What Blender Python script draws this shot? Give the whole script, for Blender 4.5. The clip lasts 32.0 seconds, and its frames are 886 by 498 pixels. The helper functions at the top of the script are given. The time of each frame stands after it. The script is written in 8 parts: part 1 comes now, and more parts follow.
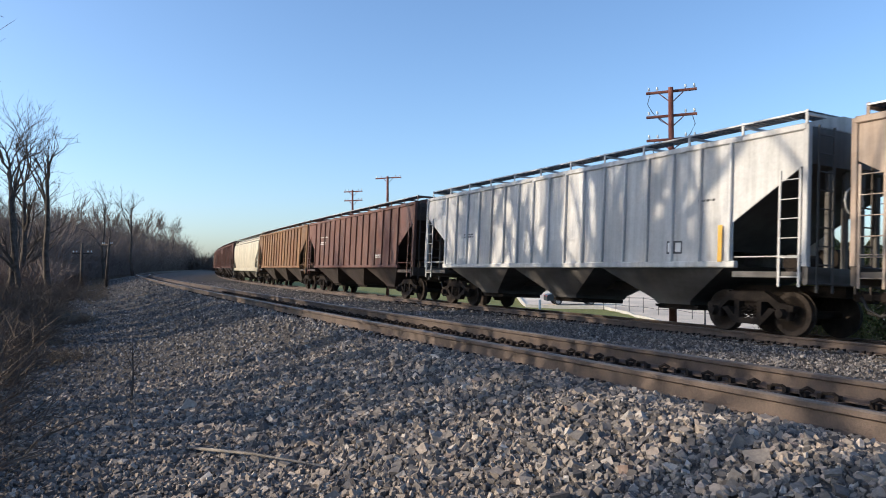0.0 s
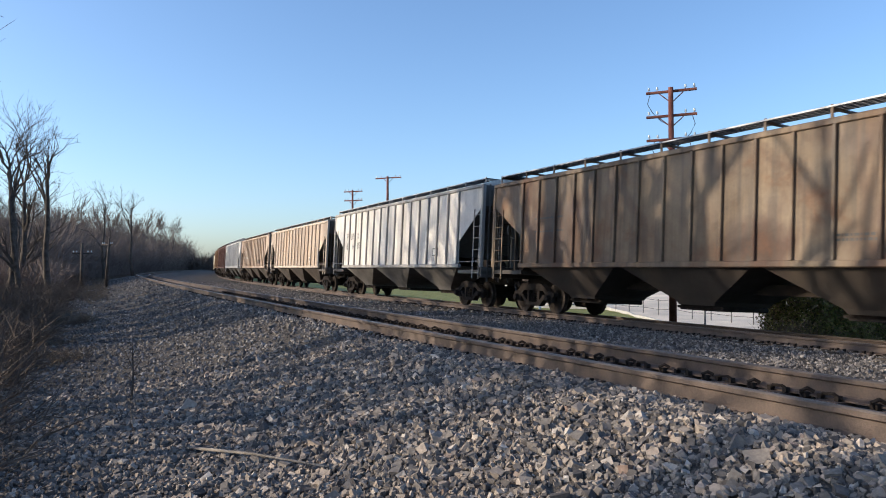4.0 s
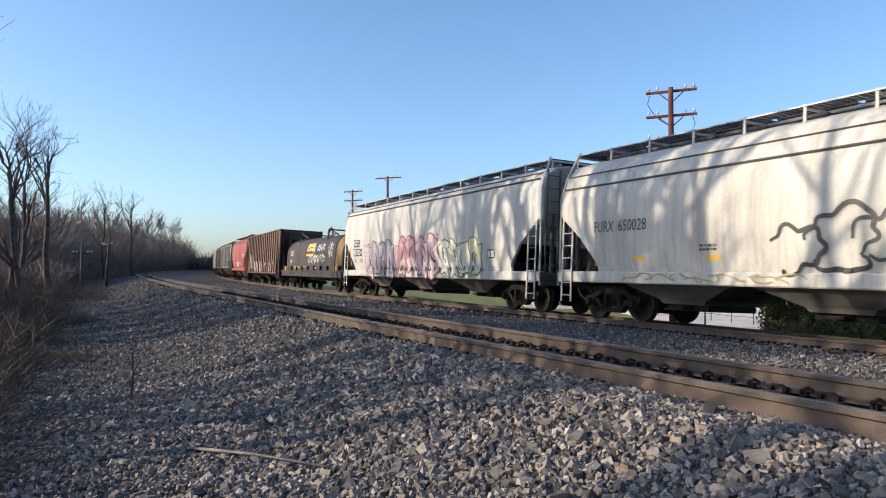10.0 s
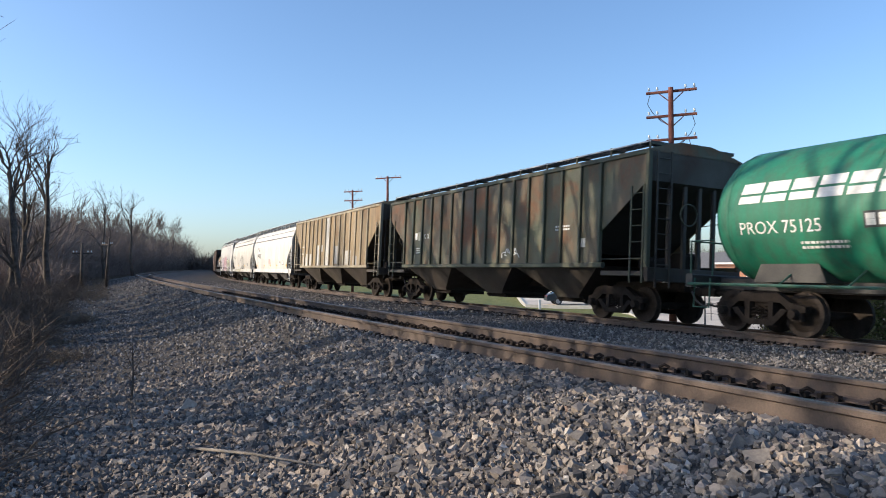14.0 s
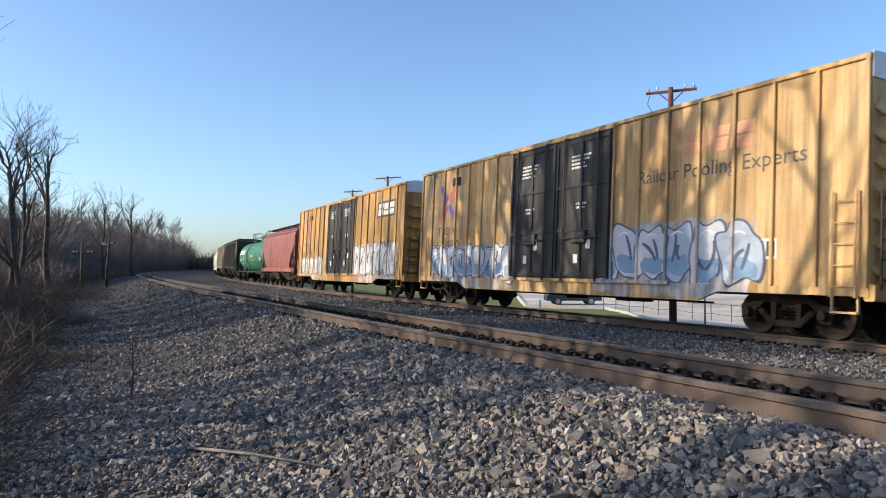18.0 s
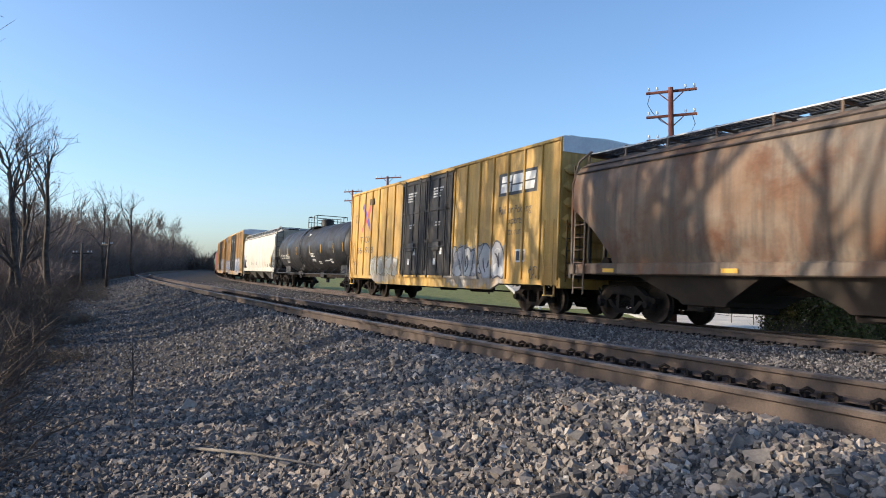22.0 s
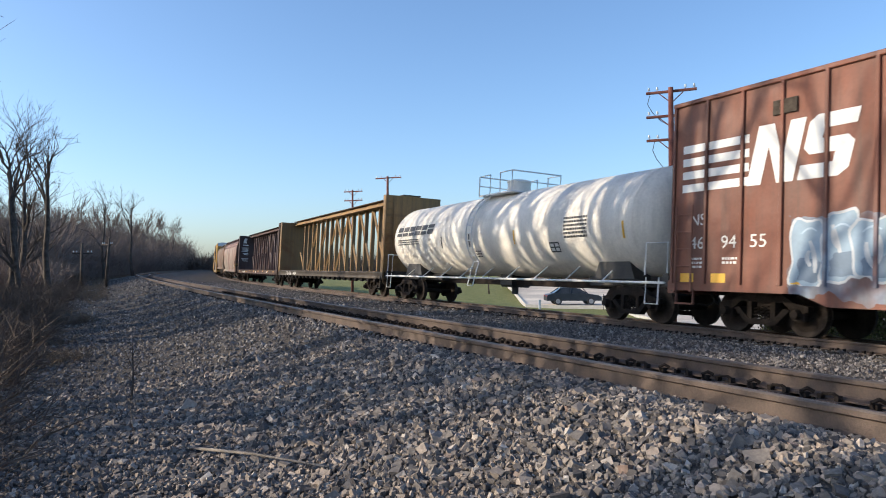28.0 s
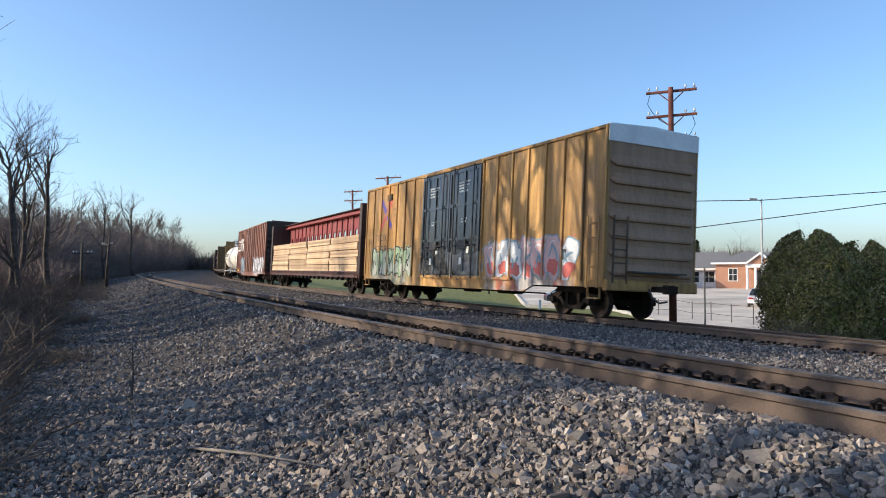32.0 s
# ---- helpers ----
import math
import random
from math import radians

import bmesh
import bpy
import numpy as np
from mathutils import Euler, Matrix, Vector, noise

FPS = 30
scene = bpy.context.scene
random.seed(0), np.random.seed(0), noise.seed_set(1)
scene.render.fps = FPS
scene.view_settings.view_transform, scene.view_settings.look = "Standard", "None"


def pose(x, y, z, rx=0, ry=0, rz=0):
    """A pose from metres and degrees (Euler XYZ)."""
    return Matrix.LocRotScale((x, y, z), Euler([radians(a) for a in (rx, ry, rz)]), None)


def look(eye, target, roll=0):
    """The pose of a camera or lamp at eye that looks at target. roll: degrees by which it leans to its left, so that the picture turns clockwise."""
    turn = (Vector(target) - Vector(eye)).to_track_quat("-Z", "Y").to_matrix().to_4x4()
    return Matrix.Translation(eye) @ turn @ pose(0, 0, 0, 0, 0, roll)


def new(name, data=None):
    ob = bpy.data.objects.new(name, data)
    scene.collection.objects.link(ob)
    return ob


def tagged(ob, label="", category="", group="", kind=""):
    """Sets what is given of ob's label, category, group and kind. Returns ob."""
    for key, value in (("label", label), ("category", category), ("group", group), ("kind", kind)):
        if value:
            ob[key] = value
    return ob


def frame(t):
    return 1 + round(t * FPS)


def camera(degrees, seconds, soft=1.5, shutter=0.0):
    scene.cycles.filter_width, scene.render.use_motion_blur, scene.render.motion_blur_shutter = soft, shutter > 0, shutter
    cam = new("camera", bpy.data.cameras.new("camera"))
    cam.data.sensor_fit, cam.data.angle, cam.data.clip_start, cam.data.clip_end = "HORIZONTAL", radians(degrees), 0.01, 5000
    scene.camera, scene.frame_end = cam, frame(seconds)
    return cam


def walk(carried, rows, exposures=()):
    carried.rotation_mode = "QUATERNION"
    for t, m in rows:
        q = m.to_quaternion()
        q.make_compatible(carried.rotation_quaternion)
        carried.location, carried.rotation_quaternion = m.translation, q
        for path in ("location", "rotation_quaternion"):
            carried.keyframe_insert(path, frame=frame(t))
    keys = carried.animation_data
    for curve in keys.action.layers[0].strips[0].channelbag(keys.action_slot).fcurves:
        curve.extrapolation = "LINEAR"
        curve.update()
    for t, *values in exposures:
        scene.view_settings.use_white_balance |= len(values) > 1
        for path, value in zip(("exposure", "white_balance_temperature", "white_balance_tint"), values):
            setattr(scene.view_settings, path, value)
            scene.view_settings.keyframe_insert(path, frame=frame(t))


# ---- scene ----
# The camera stands still beside two tracks. x is to its right, y ahead; z = 0 is the rail top of the near track.
F_DEG = 62.44
EYE = (0.0, 0.0, 0.837)
cam = camera(F_DEG, 32.0, soft=1.0, shutter=0.07)
VIEW = look(EYE, (0.0, 100.0, 0.837 + 100.0 * math.tan(math.atan(32.1 / 1293.5))), -0.13)
walk(cam, [(0.0, VIEW), (32.0, VIEW)], [(0.0, 0.42, 6080, 9), (32.0, 0.42, 6080, 9)])

# ---- light ----
SUN_AZ, SUN_EL = -96.0, 20.0
world = bpy.data.worlds.new("world")
scene.world = world
world.use_nodes = True
wn = world.node_tree.nodes
sky = wn.new("ShaderNodeTexSky")
sky.sky_type, sky.sun_disc = "NISHITA", False
sky.sun_elevation, sky.sun_rotation = radians(SUN_EL), radians(SUN_AZ)
sky.air_density, sky.dust_density, sky.ozone_density = 0.9, 1.4, 3.2
wn["Background"].inputs["Strength"].default_value = 0.18
world.node_tree.links.new(sky.outputs["Color"], wn["Background"].inputs["Color"])
sun = new("sun", bpy.data.lights.new("sun", "SUN"))
sun.data.energy, sun.data.angle, sun.data.color = 4.3, radians(0.55), (1.0, 0.82, 0.6)
a, e = radians(SUN_AZ), radians(SUN_EL)
SUN_DIR = Vector((math.sin(a) * math.cos(e), math.cos(a) * math.cos(e), math.sin(e)))
sun.matrix_world = look(SUN_DIR * 200, (0, 0, 0))

# ---- the line of the tracks ----
CANT = 0.05114
P0, TH0, GAP, DROP = 4.703, -0.47111, 9.29, -0.643
BENDS = ((-400, 0.0), (-60, 0.00031), (-20, 0.00031), (30, 0.00119), (70, 0.00137), (120, 0.00103), (170, 0.0002), (230, 0.0006), (900, 0.0008))
S_MIN, S_MAX, S_STEP = -640, 860, 1.0


def bend(s):
    for (a, ka), (b, kb) in zip(BENDS, BENDS[1:]):
        if s <= b:
            return ka + (kb - ka) * max(0.0, min(1.0, (s - a) / (b - a)))
    return BENDS[-1][1]


def lay_line():
    grid = np.arange(S_MIN, S_MAX + 0.5, S_STEP)
    k = np.array([bend(s) for s in grid])
    th = np.concatenate([[0], np.cumsum((k[1:] + k[:-1]) / 2)])
    zero = int(-S_MIN)
    th = th - th[zero] + TH0
    sx, cy = np.sin(th), np.cos(th)
    x = np.concatenate([[0], np.cumsum((sx[1:] + sx[:-1]) / 2)])
    y = np.concatenate([[0], np.cumsum((cy[1:] + cy[:-1]) / 2)])
    x += P0 * math.cos(TH0) - x[zero]
    y += -P0 * math.sin(TH0) - y[zero]
    return grid, x, y, th


LINE_S, LINE_X, LINE_Y, LINE_TH = lay_line()


def line(s, lat=0.0):
    """Point and heading on the line, lat metres to the right of the near track's centre."""
    x, y, th = (float(np.interp(s, LINE_S, q)) for q in (LINE_X, LINE_Y, LINE_TH))
    return x + lat * math.cos(th), y - lat * math.sin(th), th


def spread(s):
    """The near track swings away from the far one in the distance."""
    q = max(0.0, min(1.0, (s - 25) / 75))
    return -2.0 * q * q


def near_lat(s):
    return spread(s)


def on_track(s, lat, z, base_lat, base_z):
    """A point in a track's canted frame."""
    c, n = math.cos(CANT), math.sin(CANT)
    x, y, th = line(s, base_lat + lat * c + z * n)
    return Vector((x, y, base_z + z * c - lat * n))


def car_pose(s_front, s_rear, s_mid):
    """The pose of a car whose two trucks stand at those places of the far track."""
    a, b = on_track(s_front, 0, 0, GAP, DROP), on_track(s_rear, 0, 0, GAP, DROP)
    fx = (a - b).normalized()
    left = Vector((0, 0, 1)).cross(fx).normalized()
    up = fx.cross(left)
    turn = Matrix((fx, left, up)).transposed().to_4x4()
    return Matrix.Translation((a + b) / 2) @ turn @ Matrix.Rotation(CANT, 4, "X")


def run(t):
    """How far the train has gone at t seconds."""
    return 16.921 * t - 0.00646 * (t - 16) ** 2
# ---- mesh tools ----
class Geo:
    """Gathers points and faces of one mesh."""

    def __init__(self):
        self.v, self.f = [], []

    def add(self, pts, faces):
        n = len(self.v)
        self.v += [tuple(p) for p in pts]
        self.f += [tuple(i + n for i in q) for q in faces]
        return self

    def box(self, x0, x1, y0, y1, z0, z1, ch=0.0):
        if ch:
            # the long edges are chamfered
            d = (x1 - x0, y1 - y0, z1 - z0)
            ax = d.index(max(d))
            r = [(x0, x1), (y0, y1), (z0, z1)]
            u, w = [i for i in range(3) if i != ax]
            (a0, a1), (b0, b1) = r[u], r[w]
            c = min(ch, (a1 - a0) * 0.45, (b1 - b0) * 0.45)
            ring = [(a0 + c, b0), (a1 - c, b0), (a1, b0 + c), (a1, b1 - c), (a1 - c, b1), (a0 + c, b1), (a0, b1 - c), (a0, b0 + c)]
            pts = []
            for e in r[ax]:
                for p, q in ring:
                    w3 = [0, 0, 0]
                    w3[ax], w3[u], w3[w] = e, p, q
                    pts.append(w3)
            fs = [tuple(range(8))[::-1], tuple(range(8, 16))] + [(i, (i + 1) % 8, 8 + (i + 1) % 8, 8 + i) for i in range(8)]
            return self.add(pts, fs)
        p = [(x0, y0, z0), (x1, y0, z0), (x1, y1, z0), (x0, y1, z0), (x0, y0, z1), (x1, y0, z1), (x1, y1, z1), (x0, y1, z1)]
        return self.add(p, [(0, 3, 2, 1), (4, 5, 6, 7), (0, 1, 5, 4), (1, 2, 6, 5), (2, 3, 7, 6), (3, 0, 4, 7)])

    def prism(self, poly, y0, y1):
        """A polygon in x, z, pulled from y0 to y1."""
        n = len(poly)
        pts = [(x, y0, z) for x, z in poly] + [(x, y1, z) for x, z in poly]
        return self.add(pts, [tuple(range(n)), tuple(range(2 * n - 1, n - 1, -1))] + [(i, n + i, n + (i + 1) % n, (i + 1) % n) for i in range(n)])

    def loft(self, rings, closed=True, caps=True):
        n = len(rings[0])
        pts = [p for r in rings for p in r]
        fs = []
        for k in range(len(rings) - 1):
            for i in range(n if closed else n - 1):
                j = (i + 1) % n
                fs.append((k * n + i, k * n + j, (k + 1) * n + j, (k + 1) * n + i))
        if caps:
            fs += [tuple(range(n))[::-1], tuple(range((len(rings) - 1) * n, len(rings) * n))]
        return self.add(pts, fs)

    def tube(self, pts, r, n=6, r2=None):
        pts = [Vector(p) for p in pts]
        rings = []
        for i, p in enumerate(pts):
            d = (pts[min(i + 1, len(pts) - 1)] - pts[max(i - 1, 0)]).normalized()
            u = d.cross(Vector((0, 0, 1)) if abs(d.z) < 0.9 else Vector((1, 0, 0))).normalized()
            w = d.cross(u)
            q = r if r2 is None else r + (r2 - r) * i / max(1, len(pts) - 1)
            rings.append([p + (u * math.cos(2 * math.pi * k / n) + w * math.sin(2 * math.pi * k / n)) * q for k in range(n)])
        return self.loft(rings)

    def disc_y(self, cx, cz, y0, y1, r, n=20, r1=None):
        """A cylinder along y."""
        r1 = r if r1 is None else r1
        a = [(cx + r * math.cos(2 * math.pi * k / n), y0, cz + r * math.sin(2 * math.pi * k / n)) for k in range(n)]
        b = [(cx + r1 * math.cos(2 * math.pi * k / n), y1, cz + r1 * math.sin(2 * math.pi * k / n)) for k in range(n)]
        return self.loft([a, b])

    def mesh(self, name, material=None, smooth=False):
        me = bpy.data.meshes.new(name)
        me.from_pydata(self.v, [], self.f)
        bm = bmesh.new()
        bm.from_mesh(me)
        bmesh.ops.recalc_face_normals(bm, faces=bm.faces)
        bm.to_mesh(me)
        bm.free()
        if material:
            me.materials.append(material)
        if smooth:
            me.shade_smooth()
            if smooth != "all":
                me.set_sharp_from_angle(angle=radians(35))
        return me


def part(name, geo, material, parent=None, label="", smooth=False):
    """Links a Geo (or a ready mesh) as one mesh object under a thing or a part."""
    ob = new(name, geo.mesh(name, material, smooth) if isinstance(geo, Geo) else geo)
    if parent:
        ob.parent = parent
    return tagged(ob, label)


def thing(name, label, category, group="", at=None):
    ob = new(name)
    ob.empty_display_size = 0.2
    if at is not None:
        ob.matrix_world = at
    return tagged(ob, label, category, group)


# ---- materials ----
class Nodes:
    """Short hand for a node material."""

    def __init__(self, name):
        self.mat = bpy.data.materials.new(name)
        self.mat.use_nodes = True
        self.t = self.mat.node_tree
        self.b = self.t.nodes["Principled BSDF"]

    def node(self, kind, **kw):
        n = self.t.nodes.new(kind)
        for k, v in kw.items():
            if k in ("operation", "blend_type", "data_type", "interpolation_type", "wave_type", "feature", "noise_dimensions", "bands_direction", "mode", "distance"):
                raise ValueError(k)
            else:
                n.inputs[k.replace("_", " ")].default_value = v
        return n

    def link(self, a, b):
        self.t.links.new(a, b)

    def coords(self, which="Object"):
        return self.node("ShaderNodeTexCoord").outputs[which]

    def scaled(self, vec, sx, sy, sz):
        m = self.node("ShaderNodeMapping")
        m.inputs["Scale"].default_value = (sx, sy, sz)
        self.link(vec, m.inputs["Vector"])
        return m.outputs["Vector"]

    def noise(self, vec, scale, detail=4.0, rough=0.6, distort=0.0):
        n = self.node("ShaderNodeTexNoise")
        n.inputs["Scale"].default_value, n.inputs["Detail"].default_value = scale, detail
        n.inputs["Roughness"].default_value, n.inputs["Distortion"].default_value = rough, distort
        self.link(vec, n.inputs["Vector"])
        return n.outputs["Fac"]

    def ramp(self, fac, stops):
        r = self.node("ShaderNodeValToRGB")
        el = r.color_ramp.elements
        while len(el) > 1:
            el.remove(el[-1])
        for i, (p, c) in enumerate(stops):
            q = el[0] if i == 0 else el.new(p)
            q.position = p
            c = (c, c, c) if isinstance(c, (int, float)) else c
            q.color = (*c[:3], 1)
        self.link(fac, r.inputs["Fac"])
        return r.outputs["Color"]

    def math(self, op, a, b=None):
        n = self.node("ShaderNodeMath")
        n.operation = op
        for i, q in enumerate((a, b)):
            if q is None:
                continue
            if isinstance(q, (int, float)):
                n.inputs[i].default_value = q
            else:
                self.link(q, n.inputs[i])
        return n.outputs[0]

    def mix(self, fac, a, b, how="MIX"):
        n = self.node("ShaderNodeMix")
        n.data_type, n.blend_type = "RGBA", how
        for q, i in ((fac, 0), (a, 6), (b, 7)):
            if isinstance(q, (int, float)):
                n.inputs[i].default_value = q
            elif isinstance(q, tuple):
                n.inputs[i].default_value = (*q[:3], 1)
            else:
                self.link(q, n.inputs[i])
        return n.outputs[2]

    def bump(self, height, strength=0.3, distance=0.02):
        n = self.node("ShaderNodeBump")
        n.inputs["Strength"].default_value, n.inputs["Distance"].default_value = strength, distance
        self.link(height, n.inputs["Height"])
        self.link(n.outputs["Normal"], self.b.inputs["Normal"])

    def done(self, color, rough=0.7, metal=0.0):
        for q, k in ((color, "Base Color"), (rough, "Roughness"), (metal, "Metallic")):
            if isinstance(q, (int, float)):
                self.b.inputs[k].default_value = q
            elif isinstance(q, tuple):
                self.b.inputs[k].default_value = (*q[:3], 1)
            else:
                self.link(q, self.b.inputs[k])
        return self.mat


def rough_mat(name, c1, c2, scale=4.0, rough=0.85, bump=0.3, fine=40.0, metal=0.0, dist=0.02):
    """A surface of two tones at two scales, with a fine relief."""
    m = Nodes(name)
    co = m.coords()
    big, small = m.noise(co, scale, 5), m.noise(co, fine, 3)
    col = m.ramp(m.math("ADD", m.math("MULTIPLY", big, 0.7), m.math("MULTIPLY", small, 0.3)), [(0.35, c1), (0.65, c2)])
    if bump:
        m.bump(m.math("ADD", big, small), bump, dist)
    if rough >= 0.85:
        m.b.inputs["Specular IOR Level"].default_value = 0.15
    return m.done(col, rough, metal)


def stone_mat(name, tones):
    """Broken stone: every stone has a tone of its own."""
    m = Nodes(name)
    geo = m.node("ShaderNodeNewGeometry")
    co = m.coords()
    col = m.ramp(geo.outputs["Random Per Island"], tones)
    grain = m.noise(co, 45.0, 3)
    patch = m.noise(co, 0.45, 3)
    col = m.mix(0.55, col, m.ramp(grain, [(0.3, 0.35), (0.7, 1.0)]), "MULTIPLY")
    col = m.mix(m.ramp(patch, [(0.48, 0.0), (0.72, 0.45)]), col, (0.14, 0.11, 0.085))
    m.bump(grain, 0.5, 0.006)
    m.b.inputs["Specular IOR Level"].default_value = 0.15
    return m.done(col, 0.9)


PENDING_TAGS = []


def car_paint(name, base, rust=0.3, dirt=0.4, second=None, patches=(), tags=(), rust_col=(0.11, 0.045, 0.02), dirt_col=(0.07, 0.055, 0.042), gloss=0.5, seed=0.0, streak=0.5, scale=1.0, dull=0.9, relief=0.25):
    """Weathered paint in the car's own space: blotches, rain streaks, rust, dirt from below, painted-over patches, and
    tags (x0, x1, z0, z1, fill, other, line) of spray paint as a cloud behind its letters."""
    m = Nodes(name)
    raw = m.coords()
    sh = m.node("ShaderNodeMapping")
    sh.inputs["Location"].default_value = (seed * 7.3, seed * 3.1, seed * 5.7)
    m.link(raw, sh.inputs["Vector"])
    co = sh.outputs["Vector"]
    sep = m.node("ShaderNodeSeparateXYZ")
    m.link(raw, sep.inputs[0])
    x, z = sep.outputs["X"], sep.outputs["Z"]
    col = base
    if second:
        col = m.mix(m.ramp(m.noise(co, 0.35 * scale, 4, 0.6, 0.6), [(0.42, 0.0), (0.6, 1.0)]), base, second)
    # faint panels of repaint
    pan = m.noise(m.scaled(co, 1.1, 0.0, 0.12), 1.0, 1)
    col = m.mix(0.35, col, m.ramp(pan, [(0.35, 0.55), (0.65, 1.0)]), "MULTIPLY")
    if rust >= 0.22:
        # sheet by sheet the paint has weathered differently
        cell = m.node("ShaderNodeTexWhiteNoise")
        cell.noise_dimensions = "1D"
        m.link(m.math("FLOOR", m.math("ADD", m.math("MULTIPLY", x, 0.93), seed * 3.7)), cell.inputs["W"])
        col = m.mix(0.8, col, m.ramp(cell.outputs["Value"], [(0.0, (0.5, 0.46, 0.44)), (0.4, (0.82, 0.8, 0.78)), (0.8, (1.0, 0.96, 0.92)), (1.0, (1.0, 0.82, 0.66))]), "MULTIPLY")
    for (x0, x1, z0, z1, pc) in patches:
        inx = m.math("MULTIPLY", m.math("GREATER_THAN", x, x0), m.math("LESS_THAN", x, x1))
        inz = m.math("MULTIPLY", m.math("GREATER_THAN", z, z0), m.math("LESS_THAN", z, z1))
        col = m.mix(m.math("MULTIPLY", inx, inz), col, pc)
    for i, (x0, x1, z0, z1, fill, other, line_c) in enumerate(tags):
        wob = m.math("MULTIPLY", m.math("SUBTRACT", m.noise(co, 1.7, 2), 0.5), 0.75)
        zz, xx = m.math("ADD", z, wob), m.math("ADD", x, wob)
        inx = m.math("MULTIPLY", m.math("GREATER_THAN", xx, x0), m.math("LESS_THAN", xx, x1))
        inz = m.math("MULTIPLY", m.math("GREATER_THAN", zz, z0), m.math("LESS_THAN", zz, z1))
        inside = m.math("MULTIPLY", inx, inz)
        cloud = m.mix(m.ramp(m.noise(co, 1.3, 3), [(0.42, 0.0), (0.55, 1.0)]), other, fill)
        col = m.mix(m.math("MULTIPLY", inside, m.ramp(m.noise(co, 0.9, 3), [(0.38, 0.15), (0.55, 0.75)])), col, cloud)
    PENDING_TAGS.extend(tags)
    # rain streaks, rust and road dirt
    st = m.noise(m.scaled(co, 3.2, 3.2, 0.16), 1.6, 4, 0.6)
    col = m.mix(m.math("MULTIPLY", m.ramp(st, [(0.42, 0.0), (0.72, 1.0)]), streak), col, dirt_col)
    blot = m.noise(co, 0.8, 6, 0.65, 0.4)
    lo, hi = 0.72 - 0.38 * rust, 0.86 - 0.32 * rust
    rc = m.mix(m.noise(co, 6.0, 3), rust_col, tuple(min(1.0, q * 2.1) for q in rust_col))
    col = m.mix(m.math("MULTIPLY", m.ramp(blot, [(lo, 0.0), (hi, 1.0)]), min(1.0, 0.35 + rust)), col, rc)
    film = m.noise(co, 0.5, 5, 0.7)
    col = m.mix(m.math("MULTIPLY", m.ramp(film, [(0.3, 0.1), (0.75, 1.0)]), dirt), col, dirt_col)
    grain = m.noise(co, 14.0, 3)
    col = m.mix(0.3, col, m.ramp(grain, [(0.3, 0.55), (0.7, 1.0)]), "MULTIPLY")
    m.bump(m.math("ADD", grain, m.noise(m.scaled(co, 1.0, 1.0, 0.4), 1.3, 2)), relief, 0.012)
    return m.done(col, m.ramp(blot, [(0.3, gloss), (0.75, dull)]))


BALLAST = stone_mat("ballast_stone", [(0.0, (0.073, 0.067, 0.066)), (0.25, (0.141, 0.127, 0.119)), (0.5, (0.236, 0.207, 0.180)), (0.75, (0.326, 0.273, 0.229)), (0.88, (0.381, 0.309, 0.249)), (0.96, (0.511, 0.460, 0.403)), (1.0, (0.243, 0.173, 0.139))])
BALLAST_GREY = stone_mat("grey_ballast_stone", [(0.0, (0.077, 0.073, 0.073)), (0.3, (0.146, 0.136, 0.131)), (0.6, (0.222, 0.201, 0.188)), (0.85, (0.306, 0.273, 0.246)), (1.0, (0.427, 0.389, 0.352))])
RAIL_RUST = rough_mat("rail_rust", (0.05, 0.034, 0.027), (0.115, 0.081, 0.062), 3.0, 0.75, 0.25, 60.0)
RAIL_TOP = rough_mat("rail_worn_top", (0.085, 0.066, 0.053), (0.17, 0.138, 0.112), 2.0, 0.5, 0.1, 60.0, 0.35)
TIE_WOOD = rough_mat("tie_wood", (0.035, 0.028, 0.022), (0.09, 0.075, 0.06), 5.0, 0.9, 0.6, 30.0)
TRUCK_IRON = rough_mat("truck_iron", (0.01, 0.008, 0.007), (0.034, 0.026, 0.021), 3.0, 0.88, 0.4, 25.0)
WHEEL_STEEL = rough_mat("wheel_steel", (0.018, 0.014, 0.012), (0.055, 0.043, 0.035), 5.0, 0.86, 0.2, 30.0)
BLACK_PAINT = rough_mat("black_paint", (0.012, 0.012, 0.013), (0.05, 0.045, 0.04), 1.5, 0.6, 0.2, 20.0)
GRATE = rough_mat("galvanised_grate", (0.028, 0.03, 0.034), (0.075, 0.078, 0.085), 2.0, 0.5, 0.2, 30.0, 0.4)
# sunlight on the walkway's edge, put into a pale colour
SUNLIT_EDGE = rough_mat("sunlit_edge_tone", (0.26, 0.27, 0.285), (0.46, 0.47, 0.49), 2.0, 0.45, 0.1, 30.0, 0.2)
WHITE_MARK = rough_mat("white_lettering", (0.55, 0.54, 0.5), (0.8, 0.79, 0.75), 3.0, 0.6, 0.0)
DARK_MARK = rough_mat("dark_lettering", (0.03, 0.03, 0.03), (0.07, 0.07, 0.07), 3.0, 0.6, 0.0)
YELLOW_MARK = rough_mat("yellow_reflector", (0.62, 0.33, 0.03), (0.8, 0.48, 0.06), 3.0, 0.5, 0.0)


# ---- words, as flat meshes of height one ----
WORDS = ('SOO', '501650', '412404', '46', '469', '53570', '55', '62', '650028', '663430', '664137', '666918', '667096', '82', '850262', '857024', '86', '89', '94', 'CRGX 29506', 'Experts', 'FURX', 'K', 'LCMX', 'MOCX', 'NDYX', 'NFAX', 'NS', 'P', 'PROX 75125', 'Railcar Pooling', 'Railcar Pooling Experts', 'TBOX', 'TTZX', 'UM', 'X', 'load', 'next', 'ttx.com')


